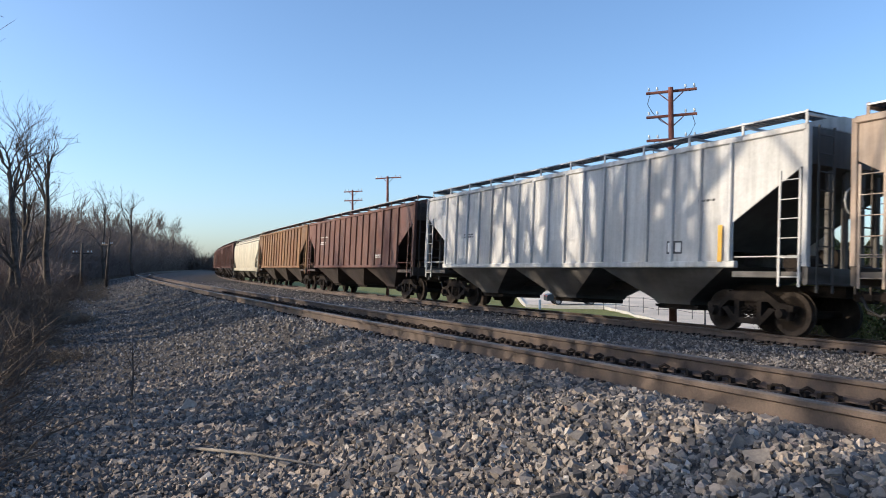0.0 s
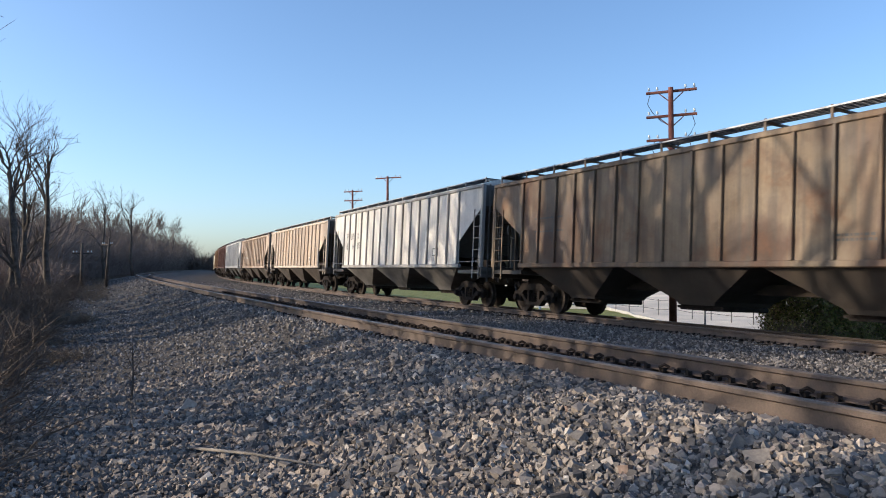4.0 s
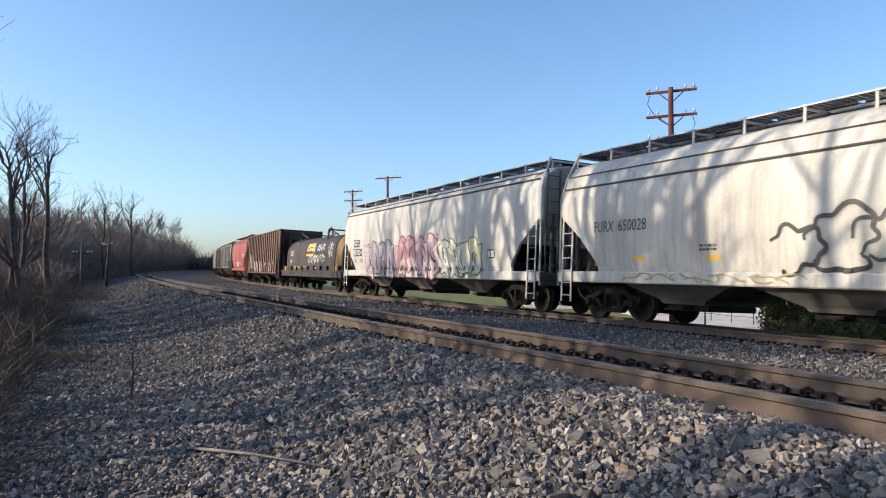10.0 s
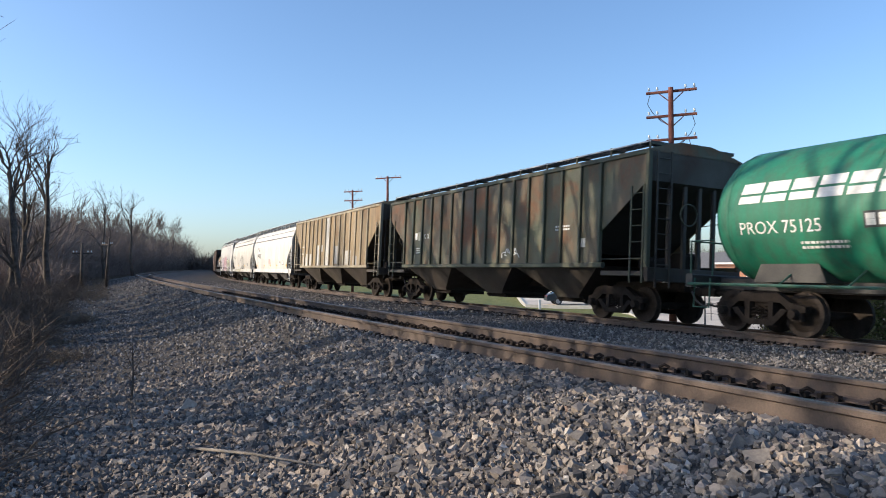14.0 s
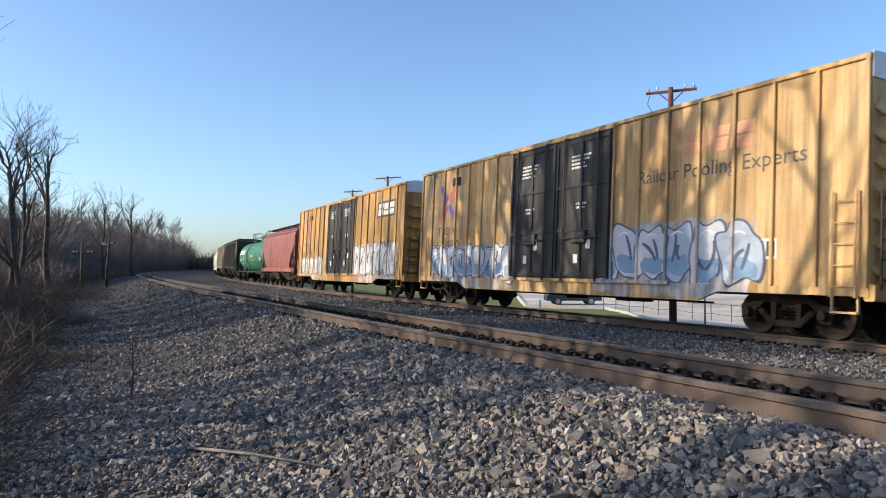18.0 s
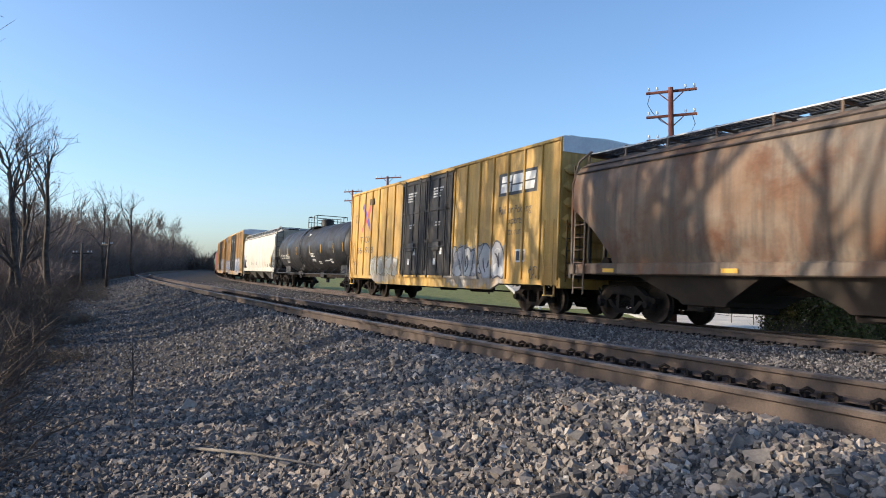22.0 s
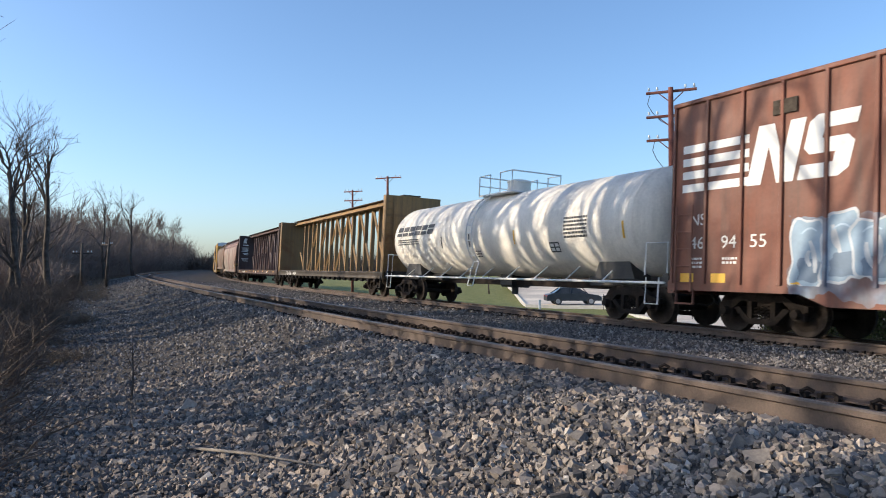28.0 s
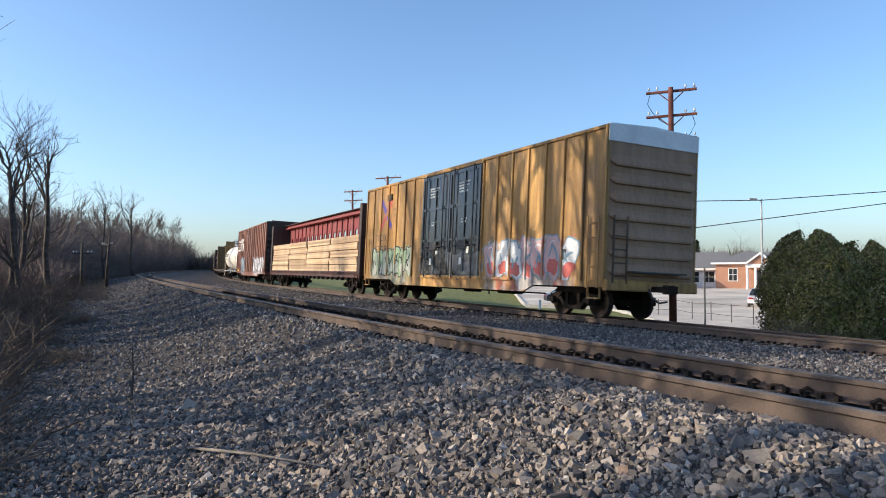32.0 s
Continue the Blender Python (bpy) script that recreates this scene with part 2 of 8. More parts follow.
def cut_words():
    made = {}
    for w in WORDS:
        cu = bpy.data.curves.new("lettering", "FONT")
        cu.body, cu.size, cu.resolution_u = w, 1.0, 3
        made[w] = new("lettering", cu)
    graph = bpy.context.evaluated_depsgraph_get()
    meshes = {w: bpy.data.meshes.new_from_object(ob.evaluated_get(graph)) for w, ob in made.items()}
    for ob in made.values():
        cu = ob.data
        bpy.data.objects.remove(ob)
        bpy.data.curves.remove(cu)
    for me in meshes.values():
        me.materials.clear()
    return meshes


WORD_MESHES = cut_words()
# ---- ground and tracks ----
PROFILE = ((-600, 1.5), (-60, 0.4), (-34, -0.1), (-16, -0.55), (-9, -0.8), (-5, -0.76), (-3.3, -0.6), (-1.4, -0.11), (-0.82, -0.125), (-0.68, -0.3), (0.6, -0.33), (0.82, -0.245), (1.5, -0.25), (3.6, -0.72), (GAP - 1.7, -0.8), (GAP + 1.7, -0.84),
           (GAP + 3.2, -1.25), (14.5, -1.9), (17, -2.45), (20, -2.6), (60, -2.7), (200, -2.5), (600, -1.0))
PQ, PZ = zip(*PROFILE)


def ground_z(s, q):
    n = q - spread(s) if q < 3 else q
    z = float(np.interp(n, PQ, PZ))
    x, y, _ = line(s, q)
    amp = 0.025 if -7 < q < GAP + 3 else 0.09
    # heaps of spoil beside the distant track
    heap = max(0.0, min(1.0, (-n - 3.4) / 1.5)) * max(0.0, min(1.0, (n + 12) / 3)) * max(0.0, min(1.0, (s - 32) / 8)) * max(0.0, min(1.0, (95 - s) / 20)) if n < -3.4 else 0.0
    z += 0.6 * heap * max(0.0, noise.noise((x * 0.22, y * 0.11, 9)) + 0.15)
    return z + amp * noise.noise((x * 0.5, y * 0.5, 0)) + amp * 0.5 * noise.noise((x * 1.7, y * 1.7, 5))


def spans(*runs):
    out = []
    for a, b, st in runs:
        out += list(np.arange(a, b - 1e-6, st))
    return out + [runs[-1][1]]


def build_ground():
    ss = spans((-640, -60, 40), (-60, -10, 5), (-10, 30, 0.6), (30, 80, 2), (80, 200, 8), (200, 860, 40))
    qs = spans((-600, -100, 60), (-100, -30, 8), (-30, -12, 2), (-12, -2, 0.4), (-2, 2, 0.17), (2, 13, 0.4), (13, 30, 1.5), (30, 80, 6), (80, 600, 60))
    verts, faces, mats = [], [], []
    for s in ss:
        for q in qs:
            x, y, _ = line(s, q)
            verts.append((x, y, ground_z(s, q)))
    n = len(qs)
    for i in range(len(ss) - 1):
        for j in range(n - 1):
            faces.append((i * n + j, (i + 1) * n + j, (i + 1) * n + j + 1, i * n + j + 1)[::-1])
            q = (qs[j] + qs[j + 1]) / 2
            mats.append(1 if q < -6.0 + math.sin(ss[i] * 0.7) * 0.5 else 0 if q < GAP + 2.6 else 2)
    me = bpy.data.meshes.new("ground")
    me.from_pydata(verts, [], faces)
    for m in (GRAVEL, LITTER, GRASS):
        me.materials.append(m)
    me.polygons.foreach_set("material_index", mats)
    me.shade_smooth()
    ground = new("ground", me)
    tagged(ground, "gravel, leaf litter and short grass on gently sloping ground", "ground", kind="structure")


GRAVEL = rough_mat("gravel_bed", (0.055, 0.048, 0.043), (0.145, 0.126, 0.108), 14.0, 0.95, 0.9, 60.0, 0.0, 0.03)
LITTER = rough_mat("leaf_litter", (0.04, 0.032, 0.025), (0.125, 0.098, 0.073), 2.5, 0.95, 0.9, 30.0, 0.0, 0.04)
GRASS = rough_mat("dry_grass", (0.12, 0.14, 0.045), (0.26, 0.25, 0.1), 1.2, 0.95, 0.8, 40.0, 0.0, 0.04)

RAIL_SHAPE = ((-0.076, -0.186), (0.076, -0.186), (0.076, -0.172), (0.02, -0.155), (0.009, -0.14), (0.009, -0.055), (0.036, -0.042), (0.036, -0.012), (0.026, 0.0),
              (-0.026, 0.0), (-0.036, -0.012), (-0.036, -0.042), (-0.009, -0.055), (-0.009, -0.14), (-0.02, -0.155), (-0.076, -0.172))


def rail_mesh(ss, lat, lat_of, base_z):
    g = Geo()
    rings = []
    for s in ss:
        rings.append([on_track(s, lat + u, v, lat_of(s), base_z) for u, v in RAIL_SHAPE])
    g.loft(rings)
    me = g.mesh("rail", RAIL_RUST)
    me.materials.append(RAIL_TOP)
    n = len(RAIL_SHAPE)
    for i, p in enumerate(me.polygons):
        if i < (len(ss) - 1) * n and i % n in (7, 8, 9):
            p.material_index = 1
    return me


def build_track(name, lat_of, base_z, label, ties):
    track = tagged(new(name), label, "railway track", kind="structure")
    ss = spans((-600, -40, 20), (-40, 20, 1.0), (20, 140, 2.0), (140, 850, 10.0))
    for lat in (-0.7525, 0.7525):
        ob = part("rail", rail_mesh(ss, lat, lat_of, base_z), None, track, "rust-brown steel rail with a worn top")
    tie = Geo().box(-0.115, 0.115, -1.3, 1.3, -0.2, 0.0, 0.02).mesh("tie", TIE_WOOD)
    plate = Geo().box(-0.1, 0.1, -0.19, 0.19, 0.0, 0.018)
    clip = Geo()
    for sx in (-0.075, 0.075):
        clip.box(sx - 0.018, sx + 0.018, 0.07, 0.125, 0.018, 0.062, 0.006)
        clip.box(sx - 0.012, sx + 0.012, 0.05, 0.08, 0.045, 0.07)
        clip.box(sx - 0.018, sx + 0.018, -0.125, -0.07, 0.018, 0.062, 0.006)
    clip.tube([(-0.09, -0.1, 0.03), (-0.03, -0.13, 0.07), (0.05, -0.12, 0.075), (0.1, -0.085, 0.035)], 0.014)
    plate_me, clip_me = plate.mesh("tie_plate", RAIL_RUST), clip.mesh("rail_anchor", TRUCK_IRON)
    anchor = Geo().box(-0.03, 0.03, -0.12, -0.05, 0.0, 0.05, 0.01).tube([(0, -0.13, 0.01), (0.0, -0.14, 0.06), (0.03, -0.1, 0.085), (0.06, -0.06, 0.06)], 0.018)
    anchor.box(-0.03, 0.03, 0.05, 0.12, 0.0, 0.05, 0.01)
    anchor_me = anchor.mesh("rail_anchor", TRUCK_IRON)
    rnd = random.Random(4)
    for i in range(ties[0], ties[1]):
        s = i * 0.535 + rnd.uniform(-0.02, 0.02)
        c = on_track(s, 0, -0.205, lat_of(s), base_z)
        th = line(s)[2]
        m = Matrix.Translation(c) @ Matrix.Rotation(-th + math.pi / 2 + rnd.uniform(-0.01, 0.01), 4, "Z") @ Matrix.Rotation(CANT, 4, "X")
        ob = part("tie", tie, None, track)
        ob.matrix_world = m
        for y in (-0.7525, 0.7525):
            pl = part("tie_plate", plate_me, None, ob)
            pl.matrix_local = Matrix.Translation((0, y, 0.001))
            if i < 60:
                cl = part("rail_anchor", clip_me, None, ob)
                cl.matrix_local = Matrix.Translation((rnd.uniform(-0.03, 0.03), y, 0.0)) @ Matrix.Rotation(math.pi if y < 0 else 0, 4, "Z")
                gr = part("rail_anchor", anchor_me, None, ob)
                gr.matrix_local = Matrix.Translation((0.24 + rnd.uniform(-0.03, 0.03), y, 0.0)) @ Matrix.Rotation(math.pi if y < 0 else 0, 4, "Z")




def stone_field(name, label, count, place, size, low=False, seed=1, mat=None):
    """Many broken stones in one mesh. place(rnd) gives (s, q)."""
    rng = np.random.default_rng(seed)
    if low:
        base = np.array([(1, 0, 0), (-1, 0, 0), (0, 1, 0), (0, -1, 0), (0, 0, 1), (0, 0, -1)], float)
        tri = np.array([(0, 2, 4), (2, 1, 4), (1, 3, 4), (3, 0, 4), (2, 0, 5), (1, 2, 5), (3, 1, 5), (0, 3, 5)])
    else:
        # a broken block: ten corners, flat faces
        base = np.array([(-1, -0.8, -0.7), (1, -0.8, -0.7), (1, 0.8, -0.7), (-1, 0.8, -0.7), (-0.8, -0.7, 0.7), (0.8, -0.7, 0.7), (0.8, 0.7, 0.7), (-0.8, 0.7, 0.7), (1.08, 0, 0), (0, 0, 0.76)])
        tri = np.array([(0, 3, 2), (0, 2, 1), (0, 1, 5), (0, 5, 4), (2, 3, 7), (2, 7, 6), (3, 0, 4), (3, 4, 7), (1, 2, 8), (2, 6, 8), (6, 5, 8), (5, 1, 8), (4, 5, 9), (5, 6, 9), (6, 7, 9), (7, 4, 9)])
    k = len(base)
    v = np.repeat(base[None], count, 0)
    v = v * (0.62 + 0.6 * rng.random((count, k, 1))) if low else v + rng.uniform(-0.24, 0.24, (count, k, 3))
    v = v * (0.5 + 0.8 * rng.random((count, 1, 3)))
    # random turns
    a = rng.normal(size=(count, 4))
    a /= np.linalg.norm(a, axis=1, keepdims=True)
    w, x, y, z = a.T
    R = np.stack([1 - 2 * (y * y + z * z), 2 * (x * y - z * w), 2 * (x * z + y * w), 2 * (x * y + z * w), 1 - 2 * (x * x + z * z), 2 * (y * z - x * w),
                  2 * (x * z - y * w), 2 * (y * z + x * w), 1 - 2 * (x * x + y * y)], 1).reshape(count, 3, 3)
    v = np.einsum("nij,nkj->nki", R, v)
    v *= (size[0] * np.exp(rng.normal(0, size[1], count)))[:, None, None]
    rnd = random.Random(seed)
    pos = np.array([place(rnd) for _ in range(count)])
    v += pos[:, None, :]
    faces = (tri[None] + (np.arange(count) * k)[:, None, None]).reshape(-1, 3)
    me = bpy.data.meshes.new(name)
    me.from_pydata(v.reshape(-1, 3).tolist(), [], faces.tolist())
    me.materials.append(mat or BALLAST)
    tagged(new(name, me), label, "gravel", kind="stuff")


def stones_between(q0, q1, y0, y1, lift=0.012, gate=None):
    """A place for a stone, by plan: ahead of the camera between two distances and two offsets from the near track."""
    def place(rnd):
        while True:
            y = math.sqrt(rnd.uniform(y0 * y0, y1 * y1))
            x = y * rnd.uniform(-0.66, 0.66)
            s, q = to_line(x, y)
            if not q0 < q < q1:
                continue
            n = q - spread(s)
            if abs(abs(n) - 0.7525) < 0.1 or abs(abs(q - GAP) - 0.7525) < 0.1:
                continue
            if gate and not gate(x, y, q, rnd):
                continue
            return (x, y, ground_z(s, q) + lift)
    return place


def to_line(x, y):
    """Distance along and offset from the near track's centre."""
    i = int(np.argmin((LINE_X[560:1000] - x) ** 2 + (LINE_Y[560:1000] - y) ** 2)) + 560
    th = LINE_TH[i]
    dx, dy = x - LINE_X[i], y - LINE_Y[i]
    return LINE_S[i] + dx * math.sin(th) + dy * math.cos(th), dx * math.cos(th) - dy * math.sin(th)


def thin_out(x, y, q, rnd):
    """Fewer stones away from the track, where dirt shows."""
    if q > -4.2:
        return True
    keep = 0.75 + 0.9 * noise.noise((x * 0.35, y * 0.35, 3.0)) - max(0.0, -q - 5.5) * 0.22
    return rnd.random() < keep


build_ground()
build_track("track_near", near_lat, 0.0, "empty railway track on wooden ties in ballast", (-16, 180))
build_track("track_far", lambda s: GAP, DROP, "railway track under the freight train, in ballast", (-12, 130))
stone_field("ballast", "broken grey and tan ballast stones", 52000, stones_between(-9, GAP - 1, 2.4, 9.5, 0.009, thin_out), (0.0182, 0.32), seed=1)
stone_field("ballast", "broken grey ballast stones along the tracks", 36000, stones_between(-8, GAP + 2.4, 9.5, 24, 0.01, thin_out), (0.029, 0.3), True, seed=2, mat=BALLAST_GREY)
stone_field("ballast", "broken grey ballast stones along the distant tracks", 16000, stones_between(-8.5, GAP + 2.4, 24, 80, 0.012), (0.052, 0.3), True, seed=3, mat=BALLAST_GREY)


def behind_place(rnd):
    while True:
        x, y = rnd.uniform(-6, 7), rnd.uniform(-9, 8)
        s, q = to_line(x, y)
        if y > 2.4 and abs(x) < 0.66 * y or not -6.5 < q < 3.2 or abs(abs(q) - 0.7525) < 0.1:
            continue
        return (x, y, ground_z(s, q) + 0.012)


stone_field("ballast", "broken grey ballast stones round the viewpoint", 9000, behind_place, (0.033, 0.3), True, seed=4)
# ---- rolling stock: x forward, y to the left (the side that is seen), z up from the rail top ----
WHEEL = Geo()
for r0, r1, y0, y1 in ((0.455, 0.455, -0.07, 0.045), (0.485, 0.485, -0.095, -0.07), (0.36, 0.33, 0.045, 0.02), (0.13, 0.12, 0.045, 0.09)):
    WHEEL.disc_y(0, 0, y0, y1, r0, 24, r1)
WHEEL_ME = WHEEL.mesh("wheel", WHEEL_STEEL, True)
AXLE_ME = Geo().disc_y(0, 0, -0.85, 0.85, 0.085, 12).mesh("axle", TRUCK_IRON, True)
FRAME = Geo()
# cast side frame: a bridge over two journals with a window for the springs
FRAME.prism([(-1.12, 0.62), (-0.78, 0.68), (-0.42, 0.9), (0.42, 0.9), (0.78, 0.68), (1.12, 0.62), (1.12, 0.5), (0.76, 0.5), (0.52, 0.68), (-0.52, 0.68), (-0.76, 0.5), (-1.12, 0.5)], -0.09, 0.09)
FRAME.prism([(-0.7, 0.52), (-0.36, 0.2), (0.36, 0.2), (0.7, 0.52), (0.56, 0.56), (0.3, 0.32), (-0.3, 0.32), (-0.56, 0.56)], -0.1, 0.1)
for sx in (-0.29, 0.29):
    FRAME.box(sx - 0.06, sx + 0.06, -0.09, 0.09, 0.3, 0.72)
for sx in (-0.89, 0.89):
    FRAME.box(sx - 0.14, sx + 0.14, -0.07, 0.1, 0.32, 0.62, 0.03)
FRAME_ME = FRAME.mesh("side_frame", TRUCK_IRON)
CAP_ME = Geo().disc_y(0, 0, 0, 0.14, 0.11, 14, 0.09).mesh("bearing_cap", TRUCK_IRON, True)
SPRING = Geo()
for k in range(3):
    SPRING.tube([((k - 1) * 0.16 + 0.06 * math.cos(i * 1.05), 0.06 * math.sin(i * 1.05), 0.32 + i * 0.011) for i in range(26)], 0.016, 4)
SPRING_ME = SPRING.mesh("spring", TRUCK_IRON)
BOLSTER_ME = Geo().box(-0.2, 0.2, -0.95, 0.95, 0.52, 0.78, 0.05).box(-0.3, 0.3, -0.3, 0.3, 0.78, 0.86, 0.05).mesh("truck", TRUCK_IRON)


def truck(car, x):
    t = part("truck", BOLSTER_ME, None, car, "dark cast-steel two-axle truck")
    t.matrix_local = Matrix.Translation((x, 0, 0))
    for side in (1, -1):
        f = part("side_frame", FRAME_ME, None, t)
        f.matrix_local = Matrix.Translation((0, side * 0.98, 0))
        p = part("spring", SPRING_ME, None, t)
        p.matrix_local = Matrix.Translation((0, side * 0.98, 0.0))
        for ax in (-0.89, 0.89):
            w = part("wheel", WHEEL_ME, None, t)
            w.matrix_local = Matrix.Translation((ax, side * 0.76, 0.457)) @ Matrix.Rotation(0 if side > 0 else math.pi, 4, "Z")
            c = part("bearing_cap", CAP_ME, None, t)
            c.matrix_local = Matrix.Translation((ax, side * 1.07, 0.457)) @ Matrix.Rotation(0 if side > 0 else math.pi, 4, "Z")
    for ax in (-0.89, 0.89):
        a = part("axle", AXLE_ME, None, t)
        a.matrix_local = Matrix.Translation((ax, 0, 0.457))


COUPLER = Geo().box(-0.35, 0.3, -0.08, 0.08, 0.78, 0.94, 0.03).box(0.26, 0.52, -0.14, 0.1, 0.74, 0.98, 0.05).box(0.44, 0.6, 0.02, 0.13, 0.76, 0.96, 0.03)
COUPLER_ME = COUPLER.mesh("coupler", TRUCK_IRON)
HOSE_ME = Geo().tube([(0, -0.35, 0.85), (0.15, -0.36, 0.62), (0.35, -0.3, 0.5), (0.55, -0.2, 0.55)], 0.03).mesh("brake_hose", BLACK_PAINT)


def running_gear(car, L, inset):
    for sgn in (1, -1):
        truck(car, sgn * (L / 2 - inset))
        for me, nm in ((COUPLER_ME, "coupler"), (HOSE_ME, "brake_hose")):
            c = part(nm, me, None, car)
            c.matrix_local = Matrix.Translation((sgn * (L / 2 + 0.32), 0, 0)) @ Matrix.Rotation(0 if sgn > 0 else math.pi, 4, "Z")
    sill = Geo().box(-L / 2 + 0.1, L / 2 - 0.1, -0.2, 0.2, 0.82, 1.06)
    part("center_sill", sill, TRUCK_IRON, car)


def ladder(car, x0, x1, y, z0, z1, n, mat, r=0.016, name="ladder"):
    g = Geo()
    for x in (x0, x1):
        g.box(x - 0.025, x + 0.025, y - 0.012, y + 0.012, z0, z1)
    for i in range(n):
        z = z0 + (i + 0.5) * (z1 - z0) / n
        g.tube([(x0, y, z), (x1, y, z)], r, 5)
    return part(name, g, mat, car)


def ladder_end(car, x, y0, y1, z0, z1, n, mat):
    g = Geo()
    for y in (y0, y1):
        g.box(x - 0.012, x + 0.012, y - 0.025, y + 0.025, z0, z1)
    for i in range(n):
        z = z0 + (i + 0.5) * (z1 - z0) / n
        g.tube([(x, y0, z), (x, y1, z)], 0.016, 5)
    return part("end_ladder", g, mat, car)


GRIME_SHADES = {}


def grime_and_shade(mat):
    """The car's own paint under brake dust and road dirt, as below the side sill; shade of ends and bays is painted in.
    """
    if mat.name not in GRIME_SHADES:
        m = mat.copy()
        m.name = "grimy_shaded_" + mat.name
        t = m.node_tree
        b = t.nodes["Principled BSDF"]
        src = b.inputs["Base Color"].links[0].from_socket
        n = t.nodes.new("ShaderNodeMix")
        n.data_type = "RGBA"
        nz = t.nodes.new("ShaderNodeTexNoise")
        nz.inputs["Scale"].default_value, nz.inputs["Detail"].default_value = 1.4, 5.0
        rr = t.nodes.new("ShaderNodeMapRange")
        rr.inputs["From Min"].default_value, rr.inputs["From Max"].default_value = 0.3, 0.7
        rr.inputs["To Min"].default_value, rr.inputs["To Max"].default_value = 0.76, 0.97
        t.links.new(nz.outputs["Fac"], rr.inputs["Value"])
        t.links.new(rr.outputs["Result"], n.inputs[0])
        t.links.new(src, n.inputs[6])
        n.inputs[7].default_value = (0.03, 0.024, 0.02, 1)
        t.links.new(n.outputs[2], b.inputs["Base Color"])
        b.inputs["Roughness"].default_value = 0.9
        GRIME_SHADES[mat.name] = m
    return GRIME_SHADES[mat.name]


def roof_walk(car, L, z, half=1.05, mat=None, rail=None):
    """Grating walkway round the roof hatches, on brackets."""
    mat = mat or GRATE
    z -= 0.1
    g = Geo()
    for y0 in (half - 0.42, -half):
        for k in range(5):
            y = y0 + k * 0.1
            g.box(-L / 2, L / 2, y, y + 0.03, z, z + 0.035)
        for x in np.arange(-L / 2, L / 2, 0.16):
            g.box(x, x + 0.02, y0, y0 + 0.42, z + 0.004, z + 0.031)
    for x0 in (-L / 2, L / 2 - 0.45):
        for k in range(6):
            g.box(x0 + k * 0.085, x0 + k * 0.085 + 0.03, -half, half, z, z + 0.035)
    part("roof_walkway", g, mat, car, "grey steel grating walkway")
    n = max(8, int(L / 1.5))
    for i in range(n + 1):
        x = -L / 2 + 0.03 + i * (L - 0.06) / n
        part("bracket", Geo().box(x - 0.03, x + 0.03, half - 0.02, half + 0.005, z - 0.32, z + 0.06).box(x - 0.03, x + 0.03, -half, half - 0.02, z - 0.05, z), rail or mat, car)
    # added pale strip along each side: painted sunlight on the walkway's edge
    for sg in (1, -1):
        part("sunlit_edge_strip", Geo().box(-L / 2, L / 2, *sorted((sg * half, sg * (half + 0.018))), z + 0.005, z + 0.038), SUNLIT_EDGE, car)
    part("hatch_coaming", Geo().box(-L / 2 + 0.5, L / 2 - 0.5, -0.42, 0.42, z - 0.4, z + 0.03, 0.02), mat, car)
    for x in np.linspace(-L / 2 + 1.2, L / 2 - 1.2, 8):
        part("hatch_cover", Geo().box(x - 0.92, x + 0.92, -0.46, 0.46, z + 0.03, z + 0.07, 0.02), mat, car)




def on_side(me, x, z, surf):
    """Lays flat letters on the car's left side, whose y is surf(z)."""
    for v in me.vertices:
        u, w = v.co.x, v.co.y
        v.co = (x - u, surf(z + w), z + w)


def flat(y):
    return lambda z: y


def round_tank(r, zc):
    return lambda z: math.sqrt(max(0.01, (r + 0.012) ** 2 - (z - zc) ** 2))


def lettering(car, text, x, z, size, mat, surf, width=0.0):
    """Words on the car's left side, starting at x and reading towards the rear, z their foot."""
    me = WORD_MESHES[text].copy()
    for v in me.vertices:
        v.co *= size * 1.4
    me.materials.append(mat)
    if width:
        k = width / max(v.co.x for v in me.vertices)
        for v in me.vertices:
            v.co.x *= k
    on_side(me, x, z, surf)
    return part("lettering", me, None, car)


def side_rect(g, x0, x1, z0, z1, surf, lift=0.0):
    n = max(1, int((z1 - z0) / 0.12))
    for i in range(n):
        a, b = z0 + (z1 - z0) * i / n, z0 + (z1 - z0) * (i + 1) / n
        g.add([(x0, surf(a) + lift, a), (x1, surf(a) + lift, a), (x1, surf(b) + lift, b), (x0, surf(b) + lift, b)], [(0, 1, 2, 3)])


def bars(car, x, z, rows, mat, surf, seed=0):
    """Lines of writing too small to read: rows of (width, height), from x towards the rear, z downwards."""
    rnd = random.Random(seed)
    g = Geo()
    for w, h in rows:
        u = 0.0
        while u < w:
            k = min(rnd.uniform(0.6, 2.2) * h, w - u)
            side_rect(g, x - u - k, x - u, z - h, z, surf)
            u += k + h * 0.5
        z -= h * 1.8
    return part("lettering", g, mat, car)


